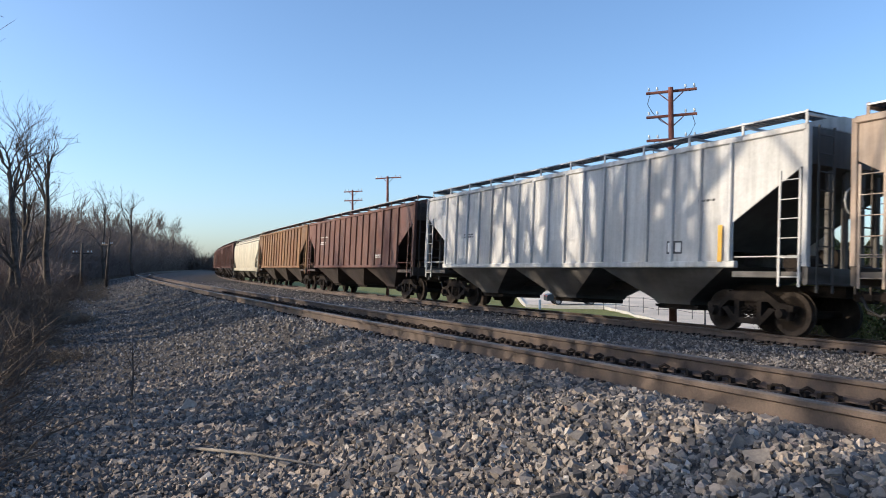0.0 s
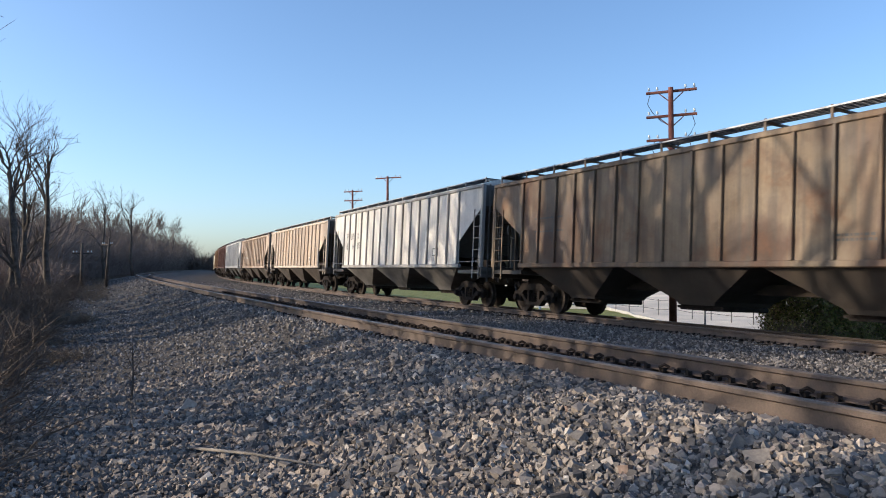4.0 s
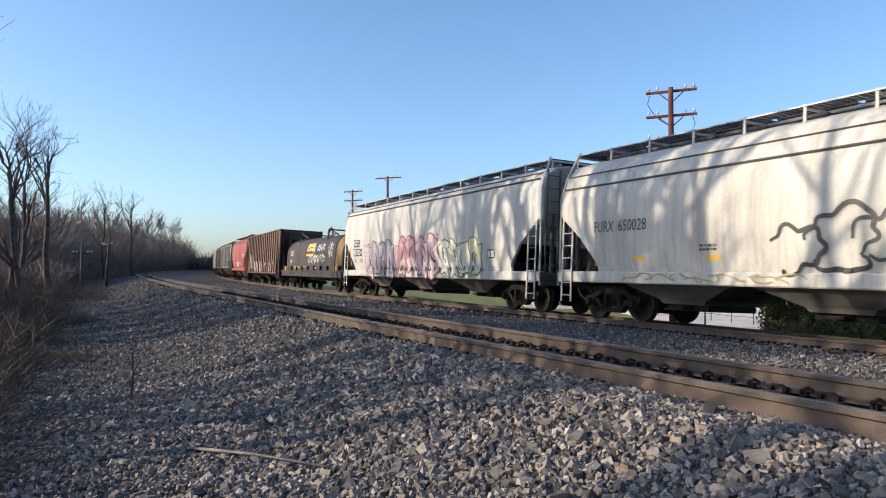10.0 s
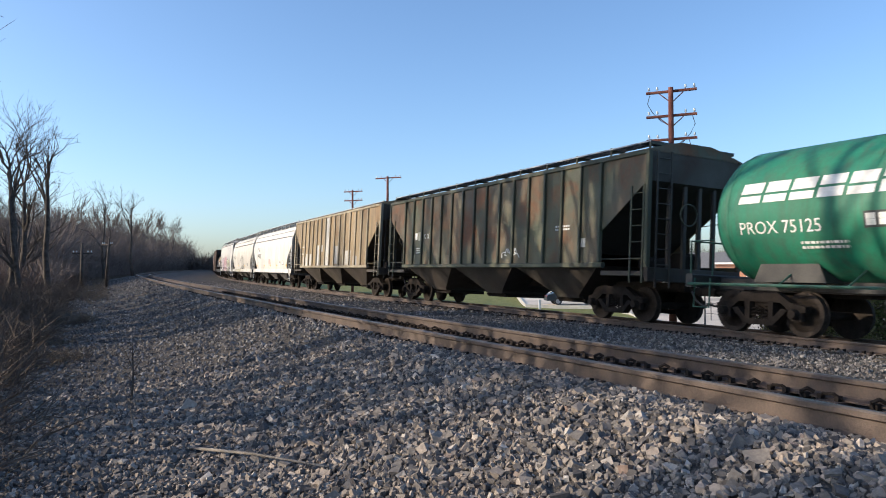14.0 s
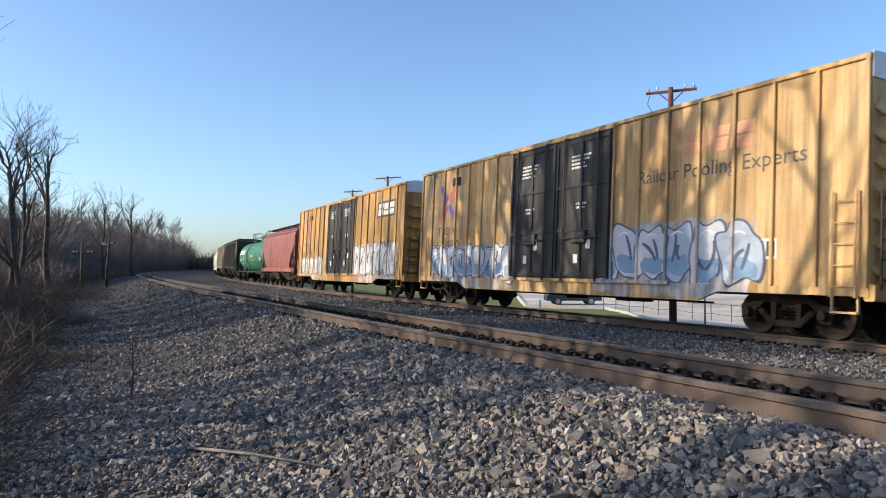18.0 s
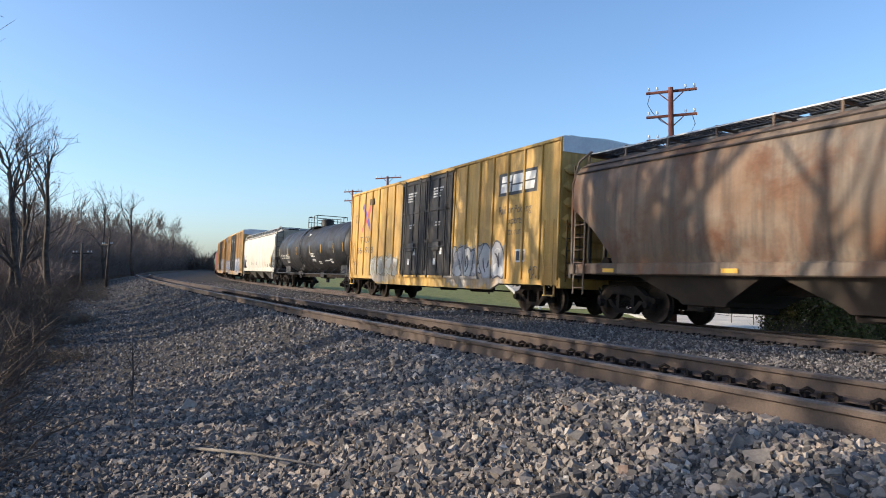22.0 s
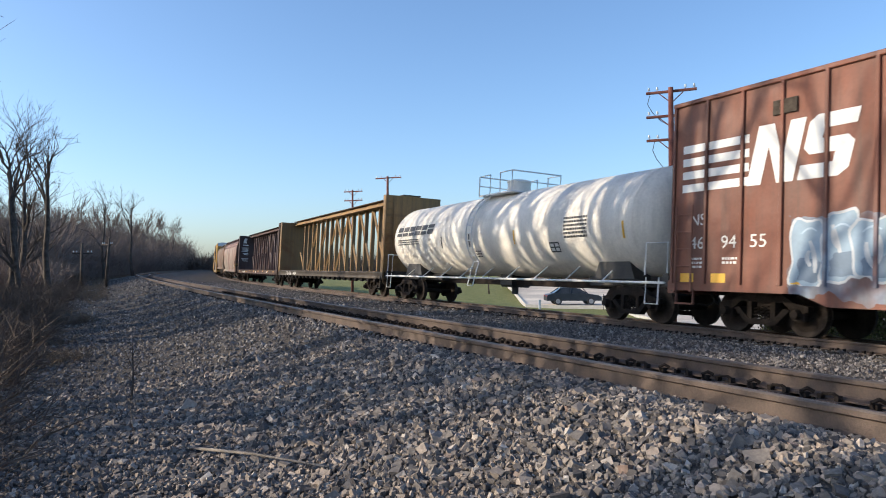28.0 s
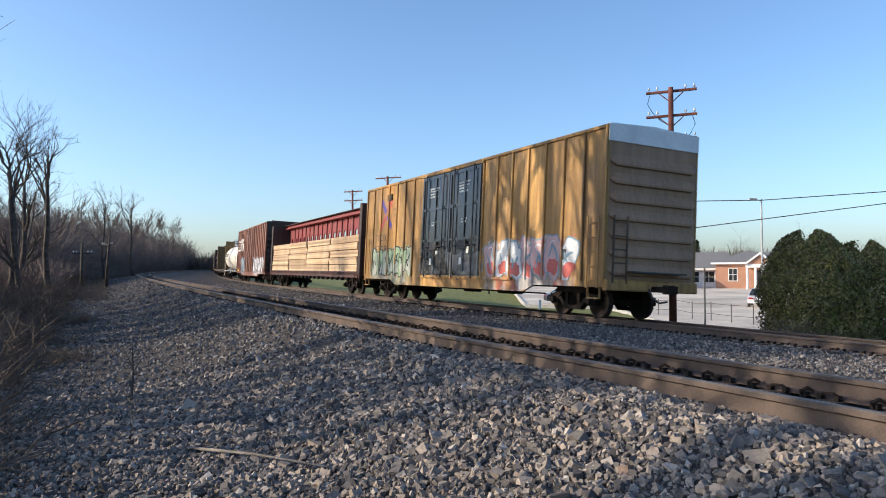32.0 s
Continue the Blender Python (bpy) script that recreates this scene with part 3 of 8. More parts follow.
def block_word(car, x0, x1, z0, z1, n, mat, surf, seed=0, name="emblem"):
    """A company's name as plain slanted blocks, each split by a thin gap."""
    rnd = random.Random(seed)
    g = Geo()
    w = (x0 - x1) / n
    lean = 0.16 * (z1 - z0)
    for i in range(n):
        a, b = x0 - i * w - w * 0.07, x0 - (i + 1) * w + w * 0.07
        cut = z0 + (z1 - z0) * rnd.choice((0.42, 0.5, 0.58))
        for za, zb in ((z0, cut - 0.025), (cut + 0.025, z1)):
            k = max(1, int((zb - za) / 0.12))
            for m in range(k):
                p, q = za + (zb - za) * m / k, za + (zb - za) * (m + 1) / k
                lp, lq = lean * (p - z0) / (z1 - z0), lean * (q - z0) / (z1 - z0)
                g.add([(b - lp, surf(p), p), (a - lp, surf(p), p), (a - lq, surf(q), q), (b - lq, surf(q), q)], [(0, 1, 2, 3)])
    return part(name, g, mat, car)


def plate(car, x, z, surf, dark=True, w=0.5, h=0.3):
    g = Geo()
    side_rect(g, x - w / 2, x + w / 2, z, z + h, surf, 0.002)
    p = part("data_plate", g, DARK_MARK if dark else WHITE_MARK, car)
    g = Geo()
    side_rect(g, x - w * 0.42, x - w * 0.06, z + h * 0.14, z + h * 0.86, surf, 0.006)
    side_rect(g, x + w * 0.06, x + w * 0.42, z + h * 0.14, z + h * 0.86, surf, 0.006)
    part("plate_window", g, WHITE_MARK if dark else DARK_MARK, p)


def strip(car, x, z0, z1, surf, mat=None, w=0.1):
    g = Geo()
    side_rect(g, x - w / 2, x + w / 2, z0, z1, surf, 0.003)
    part("reflector_strip", g, mat or YELLOW_MARK, car)


def scrawl(car, x0, x1, z0, z1, mat, surf, n=5, seed=0, r=0.03):
    """Looping spray-can lines."""
    rnd = random.Random(seed)
    for i in range(n):
        a = x0 + (x1 - x0) * i / n
        b = x0 + (x1 - x0) * (i + 0.95) / n
        g = Geo()
        ph, pz, q, w = rnd.uniform(0, 6.28), rnd.uniform(0, 6.28), rnd.choice((1.0, 1.25, 1.5)), rnd.uniform(0.26, 0.46)
        pts = []
        for f in np.linspace(0, 1, 33):
            u = a + (b - a) * (f + w * math.sin(6.28 * q * f + ph))
            v = (z0 + z1) / 2 + (z1 - z0) * (0.36 * math.sin(6.28 * q * 0.75 * f + pz) + 0.14 * math.sin(6.28 * 2 * q * f + ph))
            pts.append(Vector((u, v)))
        row = []
        for k, p in enumerate(pts):
            d = (pts[min(k + 1, 32)] - pts[max(k - 1, 0)]).normalized()
            up = 0.004 + 0.0003 * k
            row += [(p.x - d.y * r, surf(p.y) + up, p.y + d.x * r), (p.x + d.y * r, surf(p.y) + up, p.y - d.x * r)]
        g.add(row, [(2 * k, 2 * k + 1, 2 * k + 3, 2 * k + 2) for k in range(32)])
        part("spray_line", g, mat, car)


SPRAY = {}


def spray_mat(c):
    c = tuple(round(q, 3) for q in c)
    if c not in SPRAY:
        SPRAY[c] = rough_mat("spray_paint", tuple(q * 0.72 for q in c), c, 1.1, 0.6, 0.0, 9.0)
    return SPRAY[c]


def blob(g, cx, cz, rx, rz, wob, surf, lift, lean=0.0, box=0.7):
    """A lumpy closed patch of paint; wob gives its outline's waves."""
    n, rings = 40, (0.0, 0.35, 0.7, 1.0)
    pts = []
    for r in rings:
        for k in range(n):
            a = 2 * math.pi * k / n
            u, v = math.cos(a), math.sin(a)
            u, v = math.copysign(abs(u) ** box, u), math.copysign(abs(v) ** box, v)
            q = r * (1.0 + sum(h * math.sin(f * a + p) for f, h, p in wob))
            z = cz + rz * v * q
            pts.append((cx + rx * u * q + lean * (z - cz), surf(z) + lift, z))
    g.add(pts, [(m * n + k, m * n + (k + 1) % n, (m + 1) * n + (k + 1) % n, (m + 1) * n + k) for m in range(len(rings) - 1) for k in range(n)])


def sweep(g, pts, r, surf, lift):
    """A sprayed stroke along points of the side."""
    row = []
    for k, p in enumerate(pts):
        d = (pts[min(k + 1, len(pts) - 1)] - pts[max(k - 1, 0)]).normalized()
        q = Vector((-d.y, d.x)) * r * (0.55 + 0.45 * math.sin(math.pi * (k + 0.5) / len(pts)))
        row += [(p.x + q.x, surf(p.y + q.y) + lift, p.y + q.y), (p.x - q.x, surf(p.y - q.y) + lift, p.y - q.y)]
    g.add(row, [(2 * k, 2 * k + 1, 2 * k + 3, 2 * k + 2) for k in range(len(pts) - 1)])


def graffiti(car, tag, surf, seed):
    """Swollen outlined shapes sprayed over one another, with shaded feet, slits and highlights; they spell nothing."""
    x0, x1, z0, z1, fill, other, line_c = tag
    z0 = max(z0, 1.02)
    rnd = random.Random(seed)
    hgt = z1 - z0
    n = max(2, round((x1 - x0) / (hgt * 0.6)))
    w = (x1 - x0) / n
    shade = tuple(0.5 * a + 0.5 * b for a, b in zip(fill, other))
    for i in range(n):
        cx, cz = x1 - (i + 0.5) * w + rnd.uniform(-0.06, 0.06) * w, (z0 + z1) / 2 + rnd.uniform(-0.05, 0.05) * hgt
        rx, rz, lean = w * rnd.uniform(0.5, 0.62), hgt * rnd.uniform(0.42, 0.5), rnd.uniform(-0.22, 0.22)
        wob = [(f, rnd.uniform(0.02, 0.1), rnd.uniform(0, 6.28)) for f in (2, 3, 4, 5, 7)]
        up = 0.004 + 0.006 * (i % 3)
        g = Geo()
        blob(g, cx, cz, rx, rz, wob, surf, up + 0.003, lean)
        shape = part("graffiti_shape", g, spray_mat(fill if rnd.random() < 0.6 else shade), car)
        g = Geo()
        blob(g, cx, cz, rx + 0.05, rz + 0.05, wob, surf, up, lean)
        part("outline", g, spray_mat(line_c), shape)
        g = Geo()
        blob(g, cx - 0.1 * rx, cz - 0.5 * rz, rx * 0.72, rz * 0.36, wob[::-1], surf, up + 0.0045, lean)
        part("shaded_foot", g, spray_mat(other), shape)
        g = Geo()
        for _ in range(rnd.choice((1, 2, 2))):
            ax, az, ang, ln = cx + rnd.uniform(-0.35, 0.35) * rx, cz + rnd.uniform(-0.2, 0.35) * rz, rnd.gauss(1.57, 0.5), hgt * rnd.uniform(0.1, 0.24)
            bow = rnd.uniform(-0.5, 0.5) * ln
            sweep(g, [Vector((ax + math.cos(ang) * ln * f - math.sin(ang) * bow * (1 - f * f), az + math.sin(ang) * ln * f + math.cos(ang) * bow * (1 - f * f))) for f in np.linspace(-1, 1, 9)], 0.022 + 0.02 * hgt, surf, up + 0.006)
        part("slit", g, spray_mat(line_c), shape)
        g = Geo()
        sweep(g, [Vector((cx + 0.72 * rx * math.cos(a) + lean * 0.7 * rz * math.sin(a), cz + 0.74 * rz * math.sin(a))) for a in np.linspace(0.9, 2.1, 8)], 0.02, surf, up + 0.0062)
        part("highlight", g, spray_mat(tuple(min(0.85, q * 1.25 + 0.08) for q in fill)), shape)


def cloud_line(car, cx, cz, rx, rz, mat, surf, r=0.05, seed=0, a0=0.0, a1=6.28):
    """The outline of a lumpy cloud, sprayed in one stroke."""
    rnd = random.Random(seed)
    wob = [(f, rnd.uniform(0.04, 0.13), rnd.uniform(0, 6.28)) for f in (2, 3, 5, 7)]
    pts = []
    for a in np.linspace(a0, a1, 49):
        q = 1.0 + sum(h * math.sin(f * a + p) for f, h, p in wob)
        pts.append(Vector((cx + rx * q * math.cos(a), cz + rz * q * math.sin(a))))
    g = Geo()
    sweep(g, pts, r, surf, 0.004)
    part("spray_line", g, mat, car)


def spray_letters(car, surf):
    while PENDING_TAGS:
        tag = PENDING_TAGS.pop()
        graffiti(car, tag, surf, int(abs(tag[0]) * 100) + len(TRAIN))


def hopper_ribbed(car, L, mat, ribs=17, sill=1.5, eave=4.15, w=1.56, cut=1.75, bays=3, deep=0.42, walk_z=4.62, open_top=False, rib_mat=None, ladder_mat=None, rib_w=0.07):
    """Covered hopper with ribbed sides, sloping ends and bays that narrow downwards."""
    rib_mat, ladder_mat = rib_mat or mat, ladder_mat or rib_mat or mat
    # the end parts use this mix too: their shade is in the colour
    shaded_grime = grime_and_shade(mat)
    h = L / 2
    side = [(-h, eave), (h, eave), (h, eave - 0.75), (h - cut, sill + 0.85), (h - cut, sill), (-h + cut, sill), (-h + cut, sill + 0.85), (-h, eave - 0.75)]
    for sgn, nm in ((1, "side_panel"), (-1, "side_panel")):
        g = Geo()
        g.prism(side, sgn * w - 0.012, sgn * w + 0.012)
        part(nm, g, mat, car)
    # roof
    g = Geo()
    if open_top:
        g.box(-h, h, w - 0.12, w + 0.03, eave - 0.1, eave + 0.02)
        g.box(-h, h, -w - 0.03, -w + 0.12, eave - 0.1, eave + 0.02)
        for x in np.linspace(-h + 0.05, h - 0.05, 5):
            g.box(x - 0.06, x + 0.06, -w, w, eave - 0.2, eave - 0.08)
    else:
        rise = [(w + 0.02, eave - 0.02), (w + 0.03, eave + 0.03), (0.9, eave + 0.22), (0.5, eave + 0.3), (-0.5, eave + 0.3), (-0.9, eave + 0.22), (-w - 0.03, eave + 0.03), (-w - 0.02, eave - 0.02)]
        g.loft([[(x, y, z) for y, z in rise] for x in (-h, h)])
    part("roof", g, mat, car)
    part("top_rail", Geo().box(-h, h, w + 0.002, w + 0.06, eave - 0.1, eave + 0.01, 0.015), rib_mat, car)
    part("side_sill", Geo().box(-h + cut - 0.1, h - cut + 0.1, w - 0.05, w + 0.065, sill - 0.12, sill + 0.02, 0.02), rib_mat, car)
    part("side_sill", Geo().box(-h + 0.1, h - 0.1, -w - 0.06, -w + 0.05, sill - 0.12, sill + 0.02, 0.02), rib_mat, car)
    xs = np.linspace(-h + cut + 0.05, h - cut - 0.05, ribs)
    for x in xs:
        part("rib", Geo().box(x - rib_w / 2, x + rib_w / 2, w + 0.012, w + 0.085, sill + 0.02, eave - 0.1, 0.012), rib_mat, car)
    for sgn in (1, -1):
        e = sgn * h
        # end sheet: upright above, then sloping under the load
        g = Geo()
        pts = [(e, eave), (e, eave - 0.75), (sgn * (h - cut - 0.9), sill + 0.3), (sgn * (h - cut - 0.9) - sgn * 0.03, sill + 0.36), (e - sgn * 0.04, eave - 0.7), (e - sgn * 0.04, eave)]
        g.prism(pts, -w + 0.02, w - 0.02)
        part("end_sheet", g, shaded_grime, car)
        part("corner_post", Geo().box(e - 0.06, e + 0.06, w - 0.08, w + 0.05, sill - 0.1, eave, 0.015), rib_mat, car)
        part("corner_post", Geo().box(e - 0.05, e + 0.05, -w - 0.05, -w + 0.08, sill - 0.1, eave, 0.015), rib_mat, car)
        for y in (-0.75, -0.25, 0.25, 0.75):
            part("end_post", Geo().box(e - sgn * 0.12 - 0.05, e - sgn * 0.12 + 0.05, y - 0.06, y + 0.06, sill - 0.3, eave - 0.74, 0.015), shaded_grime, car)
        part("end_platform", Geo().box(min(e, sgn * (h - cut)), max(e, sgn * (h - cut)), -w, w, sill - 0.32, sill - 0.2).box(e - 0.06, e + 0.06, -w, w, sill - 0.45, sill - 0.1, 0.02), shaded_grime, car)
        lx = e - sgn * 0.34
        ladder(car, lx - 0.23, lx + 0.23, w + 0.03, sill - 0.5, eave - 0.85, 6, ladder_mat, 0.013)
        part("grab_iron", Geo().tube([(e - sgn * 0.1, w + 0.04, sill + 0.1), (e - sgn * (cut - 0.1), w + 0.04, sill + 0.1)], 0.014), rib_mat, car)
        ladder_end(car, e + sgn * 0.1, 0.9, 1.35, sill - 0.6, eave, 9, shaded_grime)
        part("brake_valve", Geo().box(e - sgn * 0.9 - 0.25, e - sgn * 0.9 + 0.25, -0.9, -0.3, sill - 0.2, sill + 0.35, 0.08), TRUCK_IRON, car)
        part("air_reservoir", Geo().disc_y(e - sgn * 0.8, sill + 0.0, 0.2, 0.95, 0.19, 14), TRUCK_IRON, car, smooth=True)
    part("brake_wheel", Geo().tube([(-h - 0.14, 0.35 + 0.28 * math.cos(k * 0.524), 2.75 + 0.28 * math.sin(k * 0.524)) for k in range(13)], 0.02), rib_mat, car)
    # bays
    span = 2 * (h - cut - 0.15)
    bl = span / bays
    for i in range(bays):
        c = -span / 2 + (i + 0.5) * bl
        rings = []
        for z, hl, hw in ((sill - 0.05, bl / 2 - 0.02, w - 0.04), (deep + 0.2, 0.62, 0.95), (deep + 0.1, 0.55, 0.9)):
            rings.append([(c - hl, -hw, z), (c + hl, -hw, z), (c + hl, hw, z), (c - hl, hw, z)])
        bay = part("hopper_bay", Geo().loft(rings), grime_and_shade(mat), car)
        part("outlet_gate", Geo().box(c - 0.62, c + 0.62, -0.8, 0.8, deep - 0.02, deep + 0.1, 0.03).box(c - 0.72, c + 0.72, 0.72, 0.8, deep + 0.02, deep + 0.08), TRUCK_IRON, bay)
    if not open_top:
        roof_walk(car, L - 0.2, walk_z - 0.09, 1.42, None, rib_mat)
    running_gear(car, L, 1.75)
    spray_letters(car, flat(w + 0.014))


def curved_side(sill, eave=3.8, bulge=1.6):
    zs = [sill, sill + 0.299, sill + 0.3, sill + 0.5, sill + 1.2, sill + 1.9, eave - 0.3, eave]
    ys = [1.53, 1.53, 1.46, 1.52, bulge, bulge, bulge - 0.02, bulge - 0.1]
    return lambda z: float(np.interp(z, zs, ys)) + 0.012


def hopper_curved(car, L, mat, sill=1.08, bays=3, deep=0.42, eave=3.8, walk_z=4.62, rim=None, ladder_mat=None, bulge=1.6, seam=True):
    """Covered hopper with smooth bulging sides."""
    rim = rim or mat
    ladder_mat = ladder_mat or rim
    h = L / 2
    top = walk_z - 0.22
    rise = top - eave
    sec = [(1.44, sill + 0.25), (1.52, sill + 0.5), (bulge, sill + 1.2), (bulge, sill + 1.9), (bulge - 0.02, eave - 0.3), (bulge - 0.1, eave), (1.38, eave + rise * 0.42), (1.12, eave + rise * 0.76), (0.6, top - 0.03), (0.0, top)]
    ring = sec + [(-y, z) for y, z in sec[-2::-1]]
    rings = []
    # the ends lean in below: an opening for the slope sheet
    for x, k in ((-h, 0.94), (-h + 0.12, 0.985), (-h + 0.5, 1.0), (h - 0.5, 1.0), (h - 0.12, 0.985), (h, 0.94)):
        rings.append([(x, y * k, z if k == 1 else z - (1 - k) * 0.6) for y, z in ring])
    n = len(ring)
    cutz = sill + 1.75

    def tuck(x, z):
        # below the cut height the skin starts further in
        lim = 1.75 * max(0.0, min(1.0, (cutz - z) / 1.0)) ** 0.8
        return max(-h + lim, min(h - lim, x))
    g = Geo()
    xs = [-h, -h + 0.12, -h + 0.5, h - 0.5, h - 0.12, h]
    rr = []
    for x, r in zip(xs, rings):
        rr.append([(tuck(px, pz) if abs(x) > h - 0.6 else px, py, pz) for px, py, pz in r])
    g.loft(rr, closed=False, caps=False)
    # end sheets
    for sgn, r in ((-1, rr[0]), (1, rr[-1])):
        up = [p for p in r if p[2] >= cutz - 1.2]
        g.add(up, [tuple(range(len(up)))])
        slope = Geo()
        a = [(sgn * (h - 1.75), -1.5, sill + 0.6), (sgn * (h - 1.75), 1.5, sill + 0.6), (sgn * (h - 3.2), 1.3, sill), (sgn * (h - 3.2), -1.3, sill)]
        slope.add(a, [(0, 1, 2, 3)])
        part("slope_sheet", slope, grime_and_shade(mat), car)
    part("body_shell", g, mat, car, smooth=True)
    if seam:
        # painted darker than the body, for the shadow along the roof lip
        part("roof_seam", Geo().tube([(-h + 0.2, bulge - 0.085, eave + 0.02), (h - 0.2, bulge - 0.085, eave + 0.02)], 0.03), grime_and_shade(mat), car)
        part("roof_seam", Geo().tube([(-h + 0.25, 1.4, eave + rise * 0.42), (h - 0.25, 1.4, eave + rise * 0.42)], 0.018), grime_and_shade(mat), car)
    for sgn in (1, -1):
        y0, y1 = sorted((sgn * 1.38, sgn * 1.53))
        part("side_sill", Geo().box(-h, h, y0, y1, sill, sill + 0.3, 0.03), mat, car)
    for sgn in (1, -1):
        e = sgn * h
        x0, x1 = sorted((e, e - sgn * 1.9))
        # end parts take the darkened paint, which carries the shade between cars
        part("end_platform", Geo().box(x0, x1, -1.5, 1.5, sill + 0.02, sill + 0.1).box(e - 0.05, e + 0.05, -1.53, 1.53, sill - 0.12, sill + 0.28, 0.02), grime_and_shade(mat), car)
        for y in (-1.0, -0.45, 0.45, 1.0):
            part("end_post", Geo().box(e - sgn * 0.2 - 0.05, e - sgn * 0.2 + 0.05, y - 0.05, y + 0.05, sill + 0.1, sill + 2.1, 0.015), grime_and_shade(mat), car)
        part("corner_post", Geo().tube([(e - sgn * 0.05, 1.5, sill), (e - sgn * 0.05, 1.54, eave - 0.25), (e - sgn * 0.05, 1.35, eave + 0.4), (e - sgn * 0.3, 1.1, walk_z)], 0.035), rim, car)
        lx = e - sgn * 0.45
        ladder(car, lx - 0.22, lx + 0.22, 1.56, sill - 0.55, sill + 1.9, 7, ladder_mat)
        ladder_end(car, e + sgn * 0.06, 0.95, 1.4, sill - 0.1, eave + 0.3, 9, grime_and_shade(mat))
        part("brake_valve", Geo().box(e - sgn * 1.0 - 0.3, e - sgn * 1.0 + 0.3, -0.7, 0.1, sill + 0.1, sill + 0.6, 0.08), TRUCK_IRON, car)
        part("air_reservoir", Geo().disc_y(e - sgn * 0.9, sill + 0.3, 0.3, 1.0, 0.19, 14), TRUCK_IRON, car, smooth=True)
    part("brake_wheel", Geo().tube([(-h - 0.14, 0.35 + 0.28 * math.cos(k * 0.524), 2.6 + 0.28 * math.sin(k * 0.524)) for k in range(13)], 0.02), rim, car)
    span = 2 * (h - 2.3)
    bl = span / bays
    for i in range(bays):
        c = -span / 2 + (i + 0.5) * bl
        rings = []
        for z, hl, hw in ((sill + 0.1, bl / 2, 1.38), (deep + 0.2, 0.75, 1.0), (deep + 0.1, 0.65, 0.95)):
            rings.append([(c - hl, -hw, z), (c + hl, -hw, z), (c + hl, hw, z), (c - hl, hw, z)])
        bay = part("hopper_bay", Geo().loft(rings), grime_and_shade(mat), car)
        part("outlet_gate", Geo().box(c - 0.65, c + 0.65, -0.8, 0.8, deep - 0.05, deep + 0.1, 0.03).box(c - 0.2, c + 0.2, 0.8, 1.15, deep, deep + 0.06), TRUCK_IRON, bay)
    roof_walk(car, L - 0.3, walk_z, 1.1, None, ladder_mat)
    running_gear(car, L, 1.85)
    spray_letters(car, curved_side(sill, eave, bulge))


def plug_door(car, x0, x1, y, z0, z1, mat, bar_mat, panes=3):
    """A sliding plug door with frame members, lock bars and gear."""
    d = part("door", Geo().box(x0, x1, y - 0.02, y + 0.035, z0, z1, 0.01), mat, car, "black steel plug door with lock bars" if mat is BLACK_DOOR else "")
    t = 0.05
    g = Geo()
    for x in (x0 + 0.06, (x0 + x1) / 2, x1 - 0.06):
        g.box(x - t, x + t, y + 0.035, y + 0.075, z0 + 0.05, z1 - 0.05)
    for k in range(panes + 1):
        z = z0 + 0.1 + k * (z1 - z0 - 0.2) / panes
        g.box(x0 + 0.05, x1 - 0.05, y + 0.035, y + 0.07, z - t, z + t)
    part("door_frame", g, mat, d)
    for x in (x0 + 0.45, x1 - 0.45):
        part("lock_bar", Geo().tube([(x, y + 0.11, z0 - 0.1), (x, y + 0.11, z1 + 0.05)], 0.028), bar_mat, d)
    part("lock_gear", Geo().box((x0 + x1) / 2 - 0.3, (x0 + x1) / 2 + 0.3, y + 0.06, y + 0.13, z0 + 0.95, z0 + 1.3, 0.03).tube([(x0 + 0.4, y + 0.12, z0 + 1.1), (x1 - 0.4, y + 0.12, z0 + 1.1)], 0.025), bar_mat, d)
    return d


